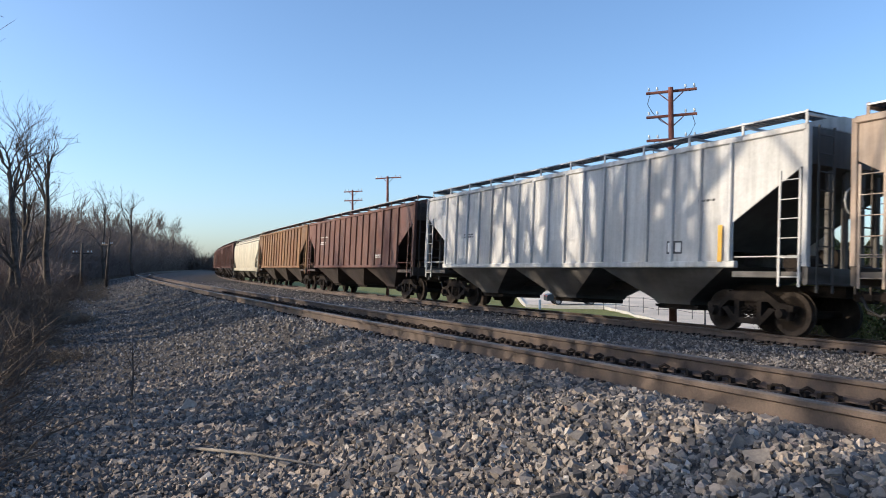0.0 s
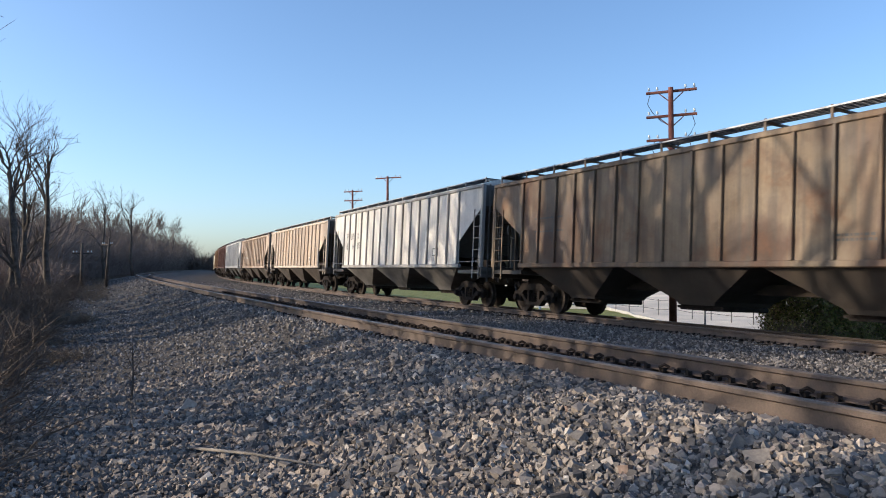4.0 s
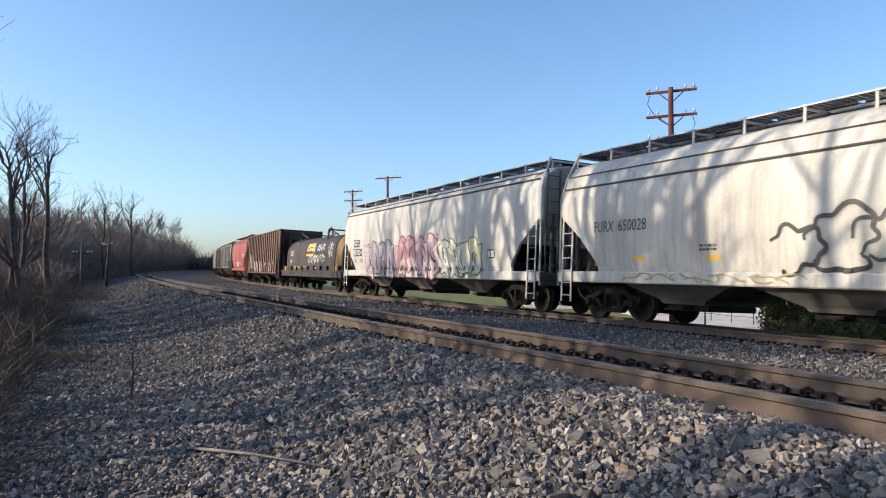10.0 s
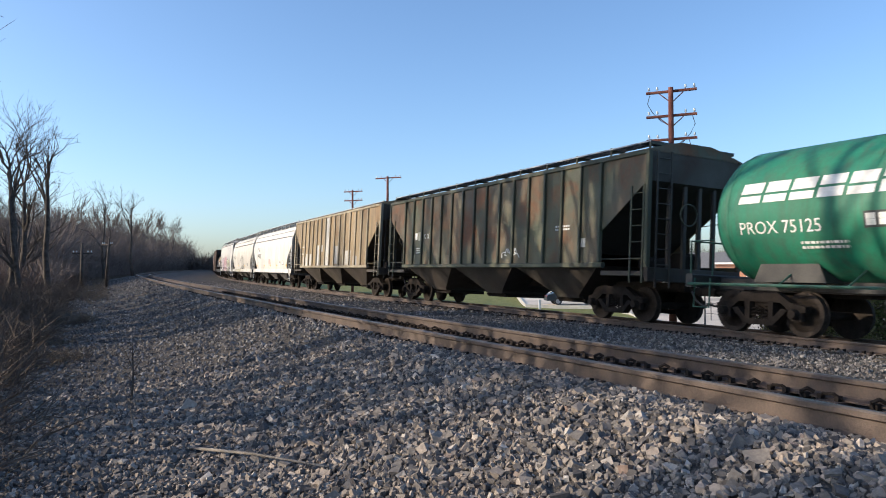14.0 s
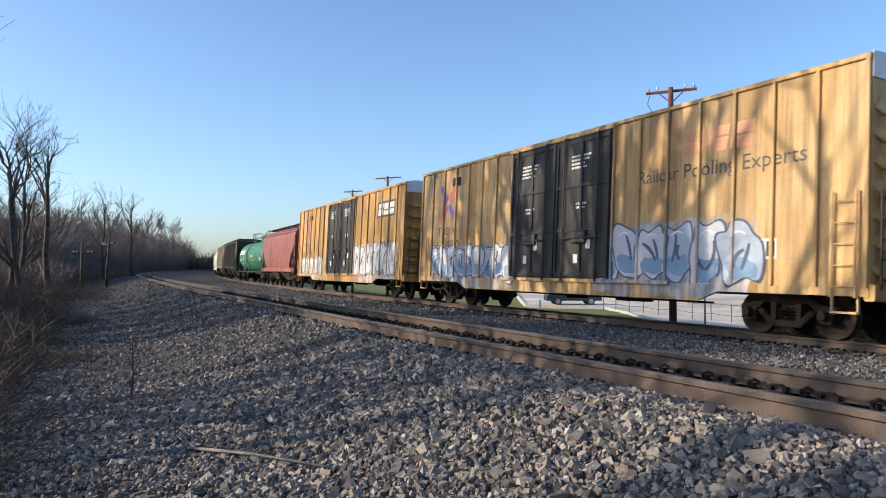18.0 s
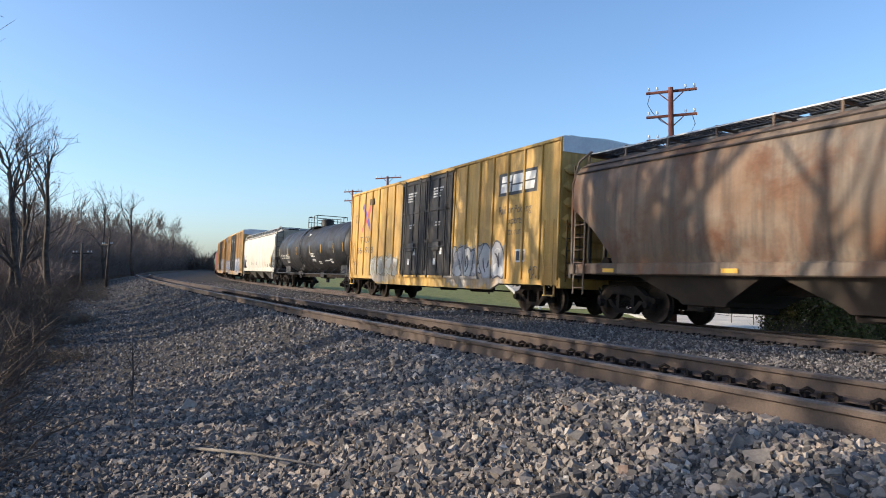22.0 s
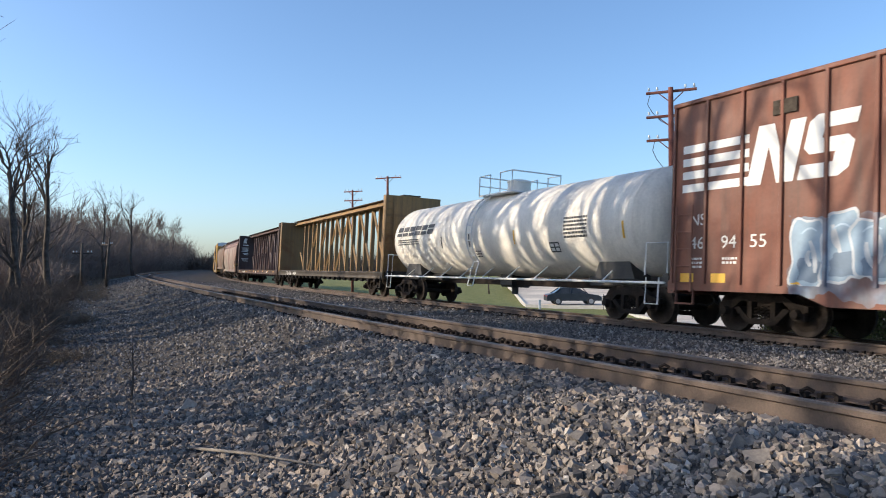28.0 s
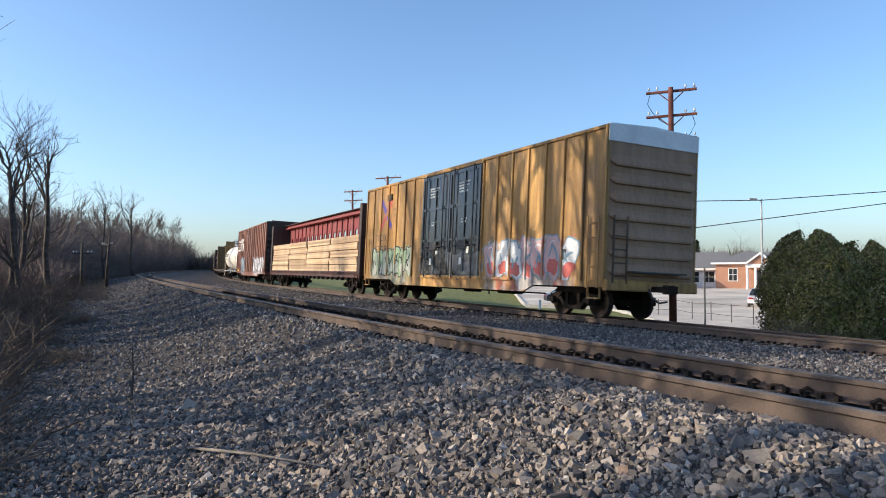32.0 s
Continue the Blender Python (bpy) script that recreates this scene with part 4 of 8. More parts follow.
def boxcar(car, L, mat, door_mat, bar_mat, roof_mat, sill=0.78, eave=5.12, w=1.58, door=2.5, door_off=0.0, end_top=None, corr=7, rib_gap=0.98, end_mat=None):
    """High boxcar with ribbed sides and a pair of plug doors."""
    h = L / 2
    d0, d1 = door_off - door, door_off + door
    for x0, x1 in ((-h, d0), (d1, h)):
        part("side_panel", Geo().box(x0, x1, w - 0.05, w, sill + 0.22, eave), mat, car)
    part("side_panel", Geo().box(-h, h, -w, -w + 0.05, sill + 0.2, eave), mat, car)
    # side sill, deeper at the middle
    part("side_sill", Geo().prism([(-h, sill + 0.24), (h, sill + 0.24), (h, sill + 0.08), (h - 3.4, sill + 0.08), (h - 4.0, sill - 0.14), (-h + 4.0, sill - 0.14), (-h + 3.4, sill + 0.08), (-h, sill + 0.08)], w - 0.06, w + 0.02), mat, car)
    part("floor", Geo().box(-h, h, -w + 0.05, w - 0.06, sill + 0.1, sill + 0.22), TRUCK_IRON, car)
    for x0, x1 in ((-h, d0), (d1, h)):
        n = max(2, round((x1 - x0) / rib_gap))
        for k in range(n + 1):
            x = x0 + 0.05 + k * (x1 - x0 - 0.1) / n
            part("rib", Geo().box(x - 0.04, x + 0.04, w, w + 0.06, sill + 0.24, eave - 0.06, 0.012), mat, car)
    part("top_rail", Geo().box(-h, h, w - 0.02, w + 0.055, eave - 0.08, eave + 0.02, 0.015), mat, car)
    part("door_track", Geo().box(d0 - 2.2, d1 + 0.4, w + 0.02, w + 0.1, sill + 0.2, sill + 0.29), mat, car)
    part("door_track", Geo().box(d0 - 0.1, d1 + 0.1, w + 0.01, w + 0.1, eave - 0.14, eave - 0.05), mat, car)
    mid = (d0 + d1) / 2
    plug_door(car, d0 + 0.04, mid - 0.02, w + 0.02, sill + 0.32, eave - 0.16, door_mat, bar_mat)
    plug_door(car, mid + 0.02, d1 - 0.04, w + 0.02, sill + 0.32, eave - 0.16, door_mat, bar_mat)
    part("side_panel", Geo().box(d0, d1, w - 0.06, w - 0.01, sill + 0.22, eave), door_mat, car)
    roof = Geo()
    roof.loft([[(x, w + 0.02, eave), (x, w - 0.1, eave + 0.06), (x, 0, eave + 0.13), (x, -w + 0.1, eave + 0.06), (x, -w - 0.02, eave)] for x in (-h, h)])
    for x in np.linspace(-h + 0.3, h - 0.3, 15):
        roof.box(x - 0.04, x + 0.04, -w + 0.4, w - 0.4, eave + 0.05, eave + 0.15)
    part("roof", roof, roof_mat, car)
    for sgn in (1, -1):
        e = sgn * h
        x0, x1 = sorted((e - sgn * 0.05, e - sgn * 0.01))
        part("end_wall", Geo().box(x0, x1, -w, w, sill + 0.05, eave + 0.04), end_mat or mat, car)
        for k in range(corr):
            z = sill + 0.55 + k * (eave - 1.0 - sill) / corr
            rings = [[(e - sgn * 0.02, y, z - 0.15 * q), (e + sgn * 0.075 * q, y, z - 0.13 * q), (e + sgn * 0.085 * q, y, z - 0.07 * q), (e + sgn * 0.05 * q, y, z + 0.06 * q), (e - sgn * 0.02, y, z + 0.19 * q)] for y, q in ((-w + 0.08, 0.3), (-w + 0.25, 1.0), (w - 0.25, 1.0), (w - 0.08, 0.3))]
            part("corrugation", Geo().loft(rings), end_mat or mat, car)
        x0, x1 = sorted((e - sgn * 0.01, e + sgn * 0.02))
        if end_top:
            part("end_top_band", Geo().box(x0, x1, -w, w, eave - 0.42, eave + 0.05), end_top, car)
        part("end_sill", Geo().box(e - 0.1, e + 0.1, -w, w, sill, sill + 0.3, 0.03), mat, car)
        lx = e - sgn * 0.45
        ladder(car, lx - 0.24, lx + 0.24, w + 0.09, sill + 0.05, sill + 2.0, 5, mat, 0.012)
        part("step", Geo().box(lx - 0.26, lx + 0.26, w - 0.03, w + 0.06, sill - 0.24, sill - 0.2).box(lx - 0.27, lx - 0.24, w - 0.02, w + 0.03, sill - 0.24, sill + 0.1).box(lx + 0.24, lx + 0.27, w - 0.02, w + 0.03, sill - 0.24, sill + 0.1), mat, car)
        # darkened paint again, with the shade of the car's end in it
        ladder_end(car, e + sgn * 0.1, 0.95, 1.4, sill + 0.2, sill + 2.0, 5, grime_and_shade(mat))
        part("cross_platform", Geo().box(min(e, e + sgn * 0.4), max(e, e + sgn * 0.4), -0.9, 0.9, sill + 0.5, sill + 0.54), GRATE, car)
    part("placard_board", Geo().box(h - 3.3, h - 2.75, w + 0.01, w + 0.05, eave - 0.75, eave - 0.45, 0.01), TIE_WOOD, car)
    part("air_reservoir", Geo().box(-1.5, -0.4, -0.9, -0.3, 0.5, 0.95, 0.1), TRUCK_IRON, car)
    part("brake_cylinder", Geo().disc_y(1.2, 0.7, -0.5, 0.2, 0.2, 12), TRUCK_IRON, car)
    part("brake_rod", Geo().tube([(-5, 0.5, 0.6), (5, 0.5, 0.6)], 0.03), TRUCK_IRON, car)
    running_gear(car, L, 2.1)
    spray_letters(car, flat(w + 0.004))


def tank_car(car, L, mat, r=1.5, zc=2.72, under=None, rail_mat=None, hx=0.0):
    """Tank car: a barrel with dished ends, a fittings house with railings, a ladder and a low frame."""
    under, rail_mat = under or mat, rail_mat or mat
    h = L / 2 - 0.45
    n = 40
    rings = []
    for x, k in ((-h, 0.02), (-h + 0.03, 0.35), (-h + 0.12, 0.62), (-h + 0.3, 0.84), (-h + 0.55, 0.96), (-h + 0.8, 1.0), (h - 0.8, 1.0), (h - 0.55, 0.96), (h - 0.3, 0.84), (h - 0.12, 0.62), (h - 0.03, 0.35), (h, 0.02)):
        rings.append([(x, r * k * math.cos(2 * math.pi * i / n), zc + r * k * math.sin(2 * math.pi * i / n)) for i in range(n)])
    part("barrel", Geo().loft(rings), mat, car, smooth="all")
    for x in (-h * 0.45, h * 0.02, h * 0.5, -h + 0.8, h - 0.8):
        g = Geo()
        g.loft([[(x + dx, (r + 0.008) * math.cos(2 * math.pi * i / n), zc + (r + 0.008) * math.sin(2 * math.pi * i / n)) for i in range(n)] for dx in (-0.02, 0.02)], caps=False)
        part("weld_band", g, mat, car)
    part("fittings_house", Geo().loft([[(hx + q * math.cos(2 * math.pi * i / 20), q * math.sin(2 * math.pi * i / 20), z) for i in range(20)] for q, z in ((0.42, zc + r - 0.05), (0.42, zc + r + 0.36), (0.44, zc + r + 0.37), (0.44, zc + r + 0.43), (0.3, zc + r + 0.48))]), mat, car, smooth=True)
    zf = zc + r - 0.12
    part("platform", Geo().box(hx - 1.15, hx + 1.15, 0.45, 1.0, zf, zf + 0.05).box(hx - 1.15, hx + 1.15, -1.0, -0.45, zf, zf + 0.05), rail_mat, car)
    zr = zc + r + 0.62
    for sx in (-1, 1):
        a, b = hx + sx * 1.15, hx + sx * 0.35
        part("railing", Geo().tube([(a, 1.0, zf), (a, 1.0, zr), (b, 1.0, zr), (b, 1.0, zf)], 0.025).tube([(a, -1.0, zf), (a, -1.0, zr), (b, -1.0, zr), (b, -1.0, zf)], 0.025)
             .tube([(a, -1.0, zr), (a, 1.0, zr)], 0.025).tube([(a, -1.0, zf + 0.4), (a, 1.0, zf + 0.4)], 0.02), rail_mat, car)
    g = Geo()
    arc = [(math.radians(a)) for a in range(-40, 75, 10)]
    lx = hx + 0.75
    for x in (lx - 0.2, lx + 0.2):
        g.tube([(x, (r + 0.1) * math.cos(a), zc + (r + 0.1) * math.sin(a)) for a in arc], 0.025)
        g.tube([(x, (r + 0.1) * math.cos(arc[0]), zc + (r + 0.1) * math.sin(arc[0])), (x, 1.45, 0.75)], 0.025)
    for a in arc:
        g.tube([(lx - 0.2, (r + 0.1) * math.cos(a), zc + (r + 0.1) * math.sin(a)), (lx + 0.2, (r + 0.1) * math.cos(a), zc + (r + 0.1) * math.sin(a))], 0.018)
    for z in (0.75, 1.05, 1.35):
        g.tube([(lx - 0.2, 1.45, z), (lx + 0.2, 1.45, z)], 0.018)
    part("ladder", g, rail_mat, car)
    hl = L / 2
    for sgn in (1, -1):
        e = sgn * hl
        part("end_frame", Geo().box(min(e, e - sgn * 4.2), max(e, e - sgn * 4.2), -0.5, 0.5, 0.9, 1.2, 0.03).box(e - sgn * 0.1 - 0.1, e - sgn * 0.1 + 0.1, -1.4, 1.4, 0.95, 1.25, 0.03), under, car)
        part("saddle", Geo().prism([(e - sgn * 1.6, 1.1), (e - sgn * 3.3, 1.1), (e - sgn * 3.0, 1.75), (e - sgn * 1.9, 1.75)], -1.05, 1.05), under, car)
        part("end_railing", Geo().tube([(e - sgn * 0.1, 1.35, 1.2), (e - sgn * 0.1, 1.35, 2.0), (e - sgn * 0.8, 1.4, 2.0), (e - sgn * 0.8, 1.42, 1.2)], 0.022).tube([(e - sgn * 0.1, -1.35, 1.2), (e - sgn * 0.1, -1.35, 2.0), (e - sgn * 0.1, 1.35, 2.0)], 0.022), rail_mat, car)
        part("step", Geo().tube([(e - sgn * 0.3, 1.42, 1.15), (e - sgn * 0.3, 1.45, 0.5), (e - sgn * 0.75, 1.45, 0.5), (e - sgn * 0.75, 1.42, 1.15)], 0.022), rail_mat, car)
    part("side_rail", Geo().tube([(-hl + 0.1, 1.42, 1.02), (hl - 0.1, 1.42, 1.02)], 0.035), rail_mat, car)
    part("bottom_outlet", Geo().box(-0.4, 0.4, -0.4, 0.4, 0.75, 1.25, 0.08).tube([(0, 0, 0.85), (0, 0, 0.5)], 0.12, 10), under, car)
    for x in np.linspace(-hl + 2.5, hl - 2.5, 9):
        part("rail_bracket", Geo().tube([(x, 1.42, 1.02), (x, 0.9, zc - r * 0.8)], 0.02), rail_mat, car)
    running_gear(car, L, 1.75)


def centerbeam(car, L, mat, deck_mat, solid=False, bulk_mat=None, top=4.9, stakes=17):
    """Flat car with a bulkhead at each end and a tall beam along its middle."""
    bulk_mat = bulk_mat or mat
    h = L / 2
    part("deck", Geo().box(-h, h, -1.42, 1.42, 1.0, 1.16).box(-h, h, 1.3, 1.42, 0.86, 1.2, 0.02).box(-h, h, -1.42, -1.3, 0.86, 1.2, 0.02), deck_mat, car)
    part("center_beam", Geo().box(-h + 1.0, h - 1.0, -0.3, 0.3, 0.74, 1.0, 0.03), deck_mat, car)
    for x in np.linspace(-h + 0.9, h - 0.9, 22):
        part("strap_winch", Geo().box(x - 0.1, x + 0.1, 1.34, 1.48, 0.7, 0.86, 0.03).disc_y(x + 0.14, 0.78, 1.36, 1.48, 0.07, 10), TRUCK_IRON, car)
    part("top_chord", Geo().box(-h + 0.2, h - 0.2, -0.26, 0.26, top - 0.22, top, 0.03).box(-h + 0.2, h - 0.2, -0.42, 0.42, top - 0.26, top - 0.2), mat, car)
    part("top_cap", Geo().box(-h + 0.2, h - 0.2, -0.46, 0.46, top + 0.003, top + 0.05, 0.012), grime_and_shade(mat), car)
    xs = np.linspace(-h + 2.3, h - 2.3, stakes)
    for k, x in enumerate(xs):
        part("post", Geo().box(x - 0.07, x + 0.07, -0.11, 0.11, 1.1, top - 0.2, 0.02).box(x - 0.12, x + 0.12, -0.26, 0.26, 1.1, 1.26), mat, car)
    if solid:
        # a full web with a row of round-topped holes
        for x0, x1 in zip([-h + 0.35, *xs], [*xs, h - 0.35]):
            a, b = x0 + 0.09, x1 - 0.09
            c, rr, zb, zt = (a + b) / 2, min(0.27, (b - a) * 0.36), 2.7, 3.5
            hole = [(c - rr, zb)] + [(c - rr * math.cos(q), zt + rr * math.sin(q)) for q in np.linspace(0, math.pi, 11)] + [(c + rr, zb)]
            half = len(hole) // 2
            g = Geo()
            g.prism([(a, 1.1), (b, 1.1), (b, zb), (a, zb)], -0.03, 0.03)
            for prof in ([(a, zb)] + hole[:half + 1] + [(c, top - 0.2), (a, top - 0.2)], [(c, top - 0.2)] + hole[half:] + [(b, zb), (b, top - 0.2)]):
                g.prism(prof, -0.03, 0.03)
            part("web_panel", g, mat, car)
    else:
        mid = len(xs) // 2
        for k in range(mid - 1, 1, -2):
            for sg, lst in ((1, xs), (-1, xs[::-1])):
                part("brace", Geo().tube([(lst[k - 2], 0.0, 1.2), (lst[k], 0.0, top - 0.3)], 0.075, 4), mat, car)
        for sg, lst in ((1, xs), (-1, xs[::-1])):
            part("brace", Geo().tube([(lst[mid - 1], 0.0, 1.2), (lst[mid + 1], 0.0, top - 0.3)], 0.075, 4), mat, car)
            part("brace", Geo().tube([(lst[0] - sg * 1.4, 0.0, 2.6), (lst[0], 0.0, 1.2)], 0.06, 4), mat, car)
            part("gusset", Geo().prism([(lst[mid - 1] - 0.3, top - 0.2), (lst[mid - 1] + 0.3, top - 0.2), (lst[mid - 1], top - 0.85)], -0.05, 0.05), mat, car)
    for sgn in (1, -1):
        e = sgn * h
        x0, x1 = sorted((e, e - sgn * 0.35))
        part("bulkhead", Geo().box(x0, x1, -1.42, 1.42, 1.1, top - 0.05, 0.03), bulk_mat, car)
        for z in (1.9, 2.9, 3.9):
            part("bulkhead_rib", Geo().box(e - 0.03 if sgn < 0 else e, e if sgn < 0 else e + 0.03, -1.4, 1.4, z - 0.06, z + 0.06), bulk_mat, car)
        ladder_end(car, e + sgn * 0.08, 1.0, 1.4, 0.7, top - 0.2, 12, bulk_mat)
        part("step", Geo().tube([(e - sgn * 0.2, 1.44, 1.0), (e - sgn * 0.2, 1.44, 0.45), (e - sgn * 0.65, 1.44, 0.45), (e - sgn * 0.65, 1.44, 1.0)], 0.022), deck_mat, car)
    running_gear(car, L, 2.4)


def coil_car(car, L, mat, hood_mat, band_mat):
    """Coil steel car: a low deck with one long rounded hood."""
    h = L / 2
    part("deck", Geo().box(-h, h, -1.45, 1.45, 1.02, 1.2).box(-h, h, 1.35, 1.48, 0.8, 1.24, 0.03), mat, car)
    part("side_beam", Geo().prism([(-h + 1.2, 1.05), (h - 1.2, 1.05), (h - 3, 0.6), (-h + 3, 0.6)], -0.5, 0.5), mat, car)
    part("deck_edge", Geo().box(-h + 0.2, h - 0.2, 1.48, 1.52, 1.15, 1.2), GRATE, car)

    def hood(rows, m, nm, lab=""):
        prof = [(1.42, 1.45), (1.42, 2.34), (1.37, 2.68), (1.22, 3.01), (0.95, 3.25), (0.52, 3.41), (0.0, 3.46)]
        prof = prof + [(-y, z) for y, z in prof[-2::-1]]
        g = Geo()
        g.loft([[(x, y * sc, 1.45 + (z - 1.45) * sc) for y, z in prof] for x, sc in rows], closed=True)
        return part(nm, g, m, car, lab, smooth=True)
    hl = h - 0.85
    hood([(-hl, 0.86), (-hl + 0.28, 0.97), (-hl + 0.7, 1.0), (hl - 0.7, 1.0), (hl - 0.28, 0.97), (hl, 0.86)], hood_mat, "hood")
    hood([(-hl - 0.01, 0.87), (-hl + 0.28, 0.98), (-hl + 0.5, 0.998)], band_mat, "end_band", "yellow painted hood end")
    for sgn in (1, -1):
        part("hood_seam", Geo().box(-hl + 0.5, hl - 0.5, *sorted((sgn * 1.41, sgn * 1.437)), 2.31, 2.34), hood_mat, car)
    for x in (-hl + 0.8, hl - 0.8):
        hood([(x - 0.035, 1.012), (x + 0.035, 1.012)], hood_mat, "hood_rib")
    arch = [(0.24 - 0.5, 0, 3.36), (0.24 - 0.5, 0, 3.78), (0.24 - 0.4, 0, 3.97), (0.24 - 0.2, 0, 4.03), (0.24, 0, 3.92), (0.24 + 0.2, 0, 4.03), (0.24 + 0.4, 0, 3.97), (0.24 + 0.5, 0, 3.78), (0.24 + 0.5, 0, 3.36)]
    part("lifting_loop", Geo().tube(arch, 0.07).tube([(0.24, 0, 3.4), (0.24, 0, 3.62)], 0.06).box(0.0, 0.48, -0.06, 0.06, 3.88, 4.02, 0.03), BLACK_PAINT, car)
    for sgn in (1, -1):
        x = 0.24 + sgn * 3.6
        part("cross_bar", Geo().tube([(x + 0.28, -0.9, 3.75), (x + 0.28, 0.9, 3.75)], 0.045), BLACK_PAINT, car)
        for y in (0.95, -0.95):
            bracket = part("stacking_bracket", Geo().tube([(x + 0.3, y * 1.15, 3.11), (x + 0.28, y, 3.78), (x - 0.72, y * 0.75, 3.43)], 0.052), BLACK_PAINT, car)
            part("brace", Geo().tube([(x + 0.2, y * 1.1, 3.18), (x - 0.5, y * 0.8, 3.49)], 0.035), BLACK_PAINT, bracket)
            part("bracket_tip", Geo().prism([(x + 0.34, 3.73), (x + 0.06, 3.73), (x + 0.17, 3.93)], *sorted((y, y * 0.95))), BLACK_PAINT, bracket)
        part("corner_plate", Geo().box(*sorted((sgn * (hl - 0.9), sgn * (hl + 0.02))), 1.43, 1.47, 1.22, 1.5), band_mat, car)
        e = sgn * h
        part("end_sill", Geo().box(e - 0.1, e + 0.1, -1.45, 1.45, 0.8, 1.25, 0.03), mat, car)
        ladder_end(car, e + sgn * 0.05, 0.95, 1.4, 0.6, 2.2, 5, mat)
        part("end_railing", Geo().tube([(e - sgn * 0.1, 1.4, 1.2), (e - sgn * 0.1, 1.4, 2.2), (e - sgn * 0.1, -1.4, 2.2), (e - sgn * 0.1, -1.4, 1.2)], 0.025), mat, car)
    part("lower_trough", Geo().box(-hl, hl, -1.4, 1.4, 1.2, 1.5), mat, car)
    for x in np.linspace(-hl + 0.6, hl - 0.6, 9):
        part("clamp", Geo().box(x - 0.06, x + 0.06, 1.4, 1.5, 1.2, 1.5), TRUCK_IRON, car)
    running_gear(car, L, 1.9)
# ---- the freight train: front to rear, with each car's front and rear end along the train ----
BLACK_DOOR = car_paint("black_door", (0.018, 0.018, 0.02), 0.15, 0.25, gloss=0.55, seed=31)
ROOF_GALV = rough_mat("galvanised_roof", (0.4, 0.42, 0.45), (0.66, 0.68, 0.7), 0.8, 0.4, 0.15, 20.0, 0.3)
WHITE_END = rough_mat("white_end_band", (0.5, 0.52, 0.55), (0.72, 0.74, 0.76), 1.0, 0.5, 0.1, 20.0)
PURPLE = rough_mat("purple_emblem", (0.1, 0.06, 0.3), (0.16, 0.1, 0.42), 3.0, 0.5, 0.0)
EMBLEM_RED = rough_mat("red_emblem", (0.5, 0.07, 0.06), (0.6, 0.12, 0.09), 3.0, 0.5, 0.0)
RED_MARK = rough_mat("red_lettering", (0.45, 0.08, 0.05), (0.55, 0.14, 0.09), 3.0, 0.5, 0.0)
FADED_RED = rough_mat("faded_red_lettering", (0.5, 0.22, 0.12), (0.6, 0.3, 0.16), 3.0, 0.6, 0.0)
PRIMER = rough_mat("white_primer", (0.6, 0.6, 0.58), (0.74, 0.74, 0.72), 2.0, 0.7, 0.1)
TRAIN = []
W_, K_ = (0.6, 0.6, 0.64), (0.02, 0.02, 0.025)


def add_car(kind, label, front, rear, category="railcar"):
    car = thing(kind, label, category, "cars of the freight train")
    TRAIN.append((car, front, rear))
    return car, front - rear


def small_marks(car, mat, surf, spots, seed=0):
    for i, (x, z, w, n) in enumerate(spots):
        bars(car, x, z, [(w, 0.05)] * n, mat, surf, seed + i)


RIB = flat(1.578)
BOX = flat(1.586)
TAN, BROWN, REDB = (0.62, 0.49, 0.38), (0.12, 0.055, 0.03), (0.16, 0.05, 0.032)

# leading cars, seen only far off
for k, (f, r, col, lab) in enumerate(((178.5, 161.5, REDB, "dark red-brown"), (160, 143, BROWN, "brown"), (141.5, 124.5, REDB, "dark red-brown"), (123, 106, REDB, "dark red"), (104.5, 87.2, (0.17, 0.055, 0.035), "dull red"))):
    car, L = add_car("covered_hopper", lab + " ribbed covered hopper car, far along the train", f, r)
    hopper_ribbed(car, L, car_paint("paint_lead", col, 0.3, 0.3, seed=k + 1), 12)
car, L = add_car("covered_hopper", "off-white smooth-sided covered hopper car with yellowed paint", 85.6, 67)
hopper_curved(car, L, car_paint("paint_cream", (0.62, 0.56, 0.42), 0.2, 0.25, seed=6))
car, L = add_car("covered_hopper", "orange-brown rusty ribbed covered hopper car", 65.9, 48)
hopper_ribbed(car, L, car_paint("paint_orange", (0.3, 0.15, 0.05), 0.4, 0.3, (0.24, 0.1, 0.03), seed=7), 15)
car, L = add_car("covered_hopper", "red-brown ribbed covered hopper car", 47.3, 29.9)
hopper_ribbed(car, L, car_paint("paint_redbrown", (0.15, 0.05, 0.035), 0.3, 0.35, (0.2, 0.075, 0.05), seed=8), 15)
small_marks(car, WHITE_MARK, RIB, ((6.0, 3.2, 1.6, 1), (6.0, 2.9, 1.2, 2), (-4, 2.0, 0.8, 2)), 8)
# cars that pass close by
car, L = add_car("covered_hopper", "light grey ribbed covered hopper car, lightly stained", 28.4, 11.1)
hopper_ribbed(car, L, car_paint("paint_grey", (0.64, 0.63, 0.61), 0.12, 0.25, (0.7, 0.69, 0.67), seed=9, streak=0.35), 17)
plate(car, -5.2, 1.7, RIB)
strip(car, -6.6, 1.5, 2.3, flat(1.62), None, 0.12)
small_marks(car, DARK_MARK, RIB, ((-5.9, 2.9, 0.5, 1), (5.4, 2.6, 0.7, 2)), 9)
car, L = add_car("covered_hopper", "tan ribbed covered hopper car with dark grime", 10, -7.1)
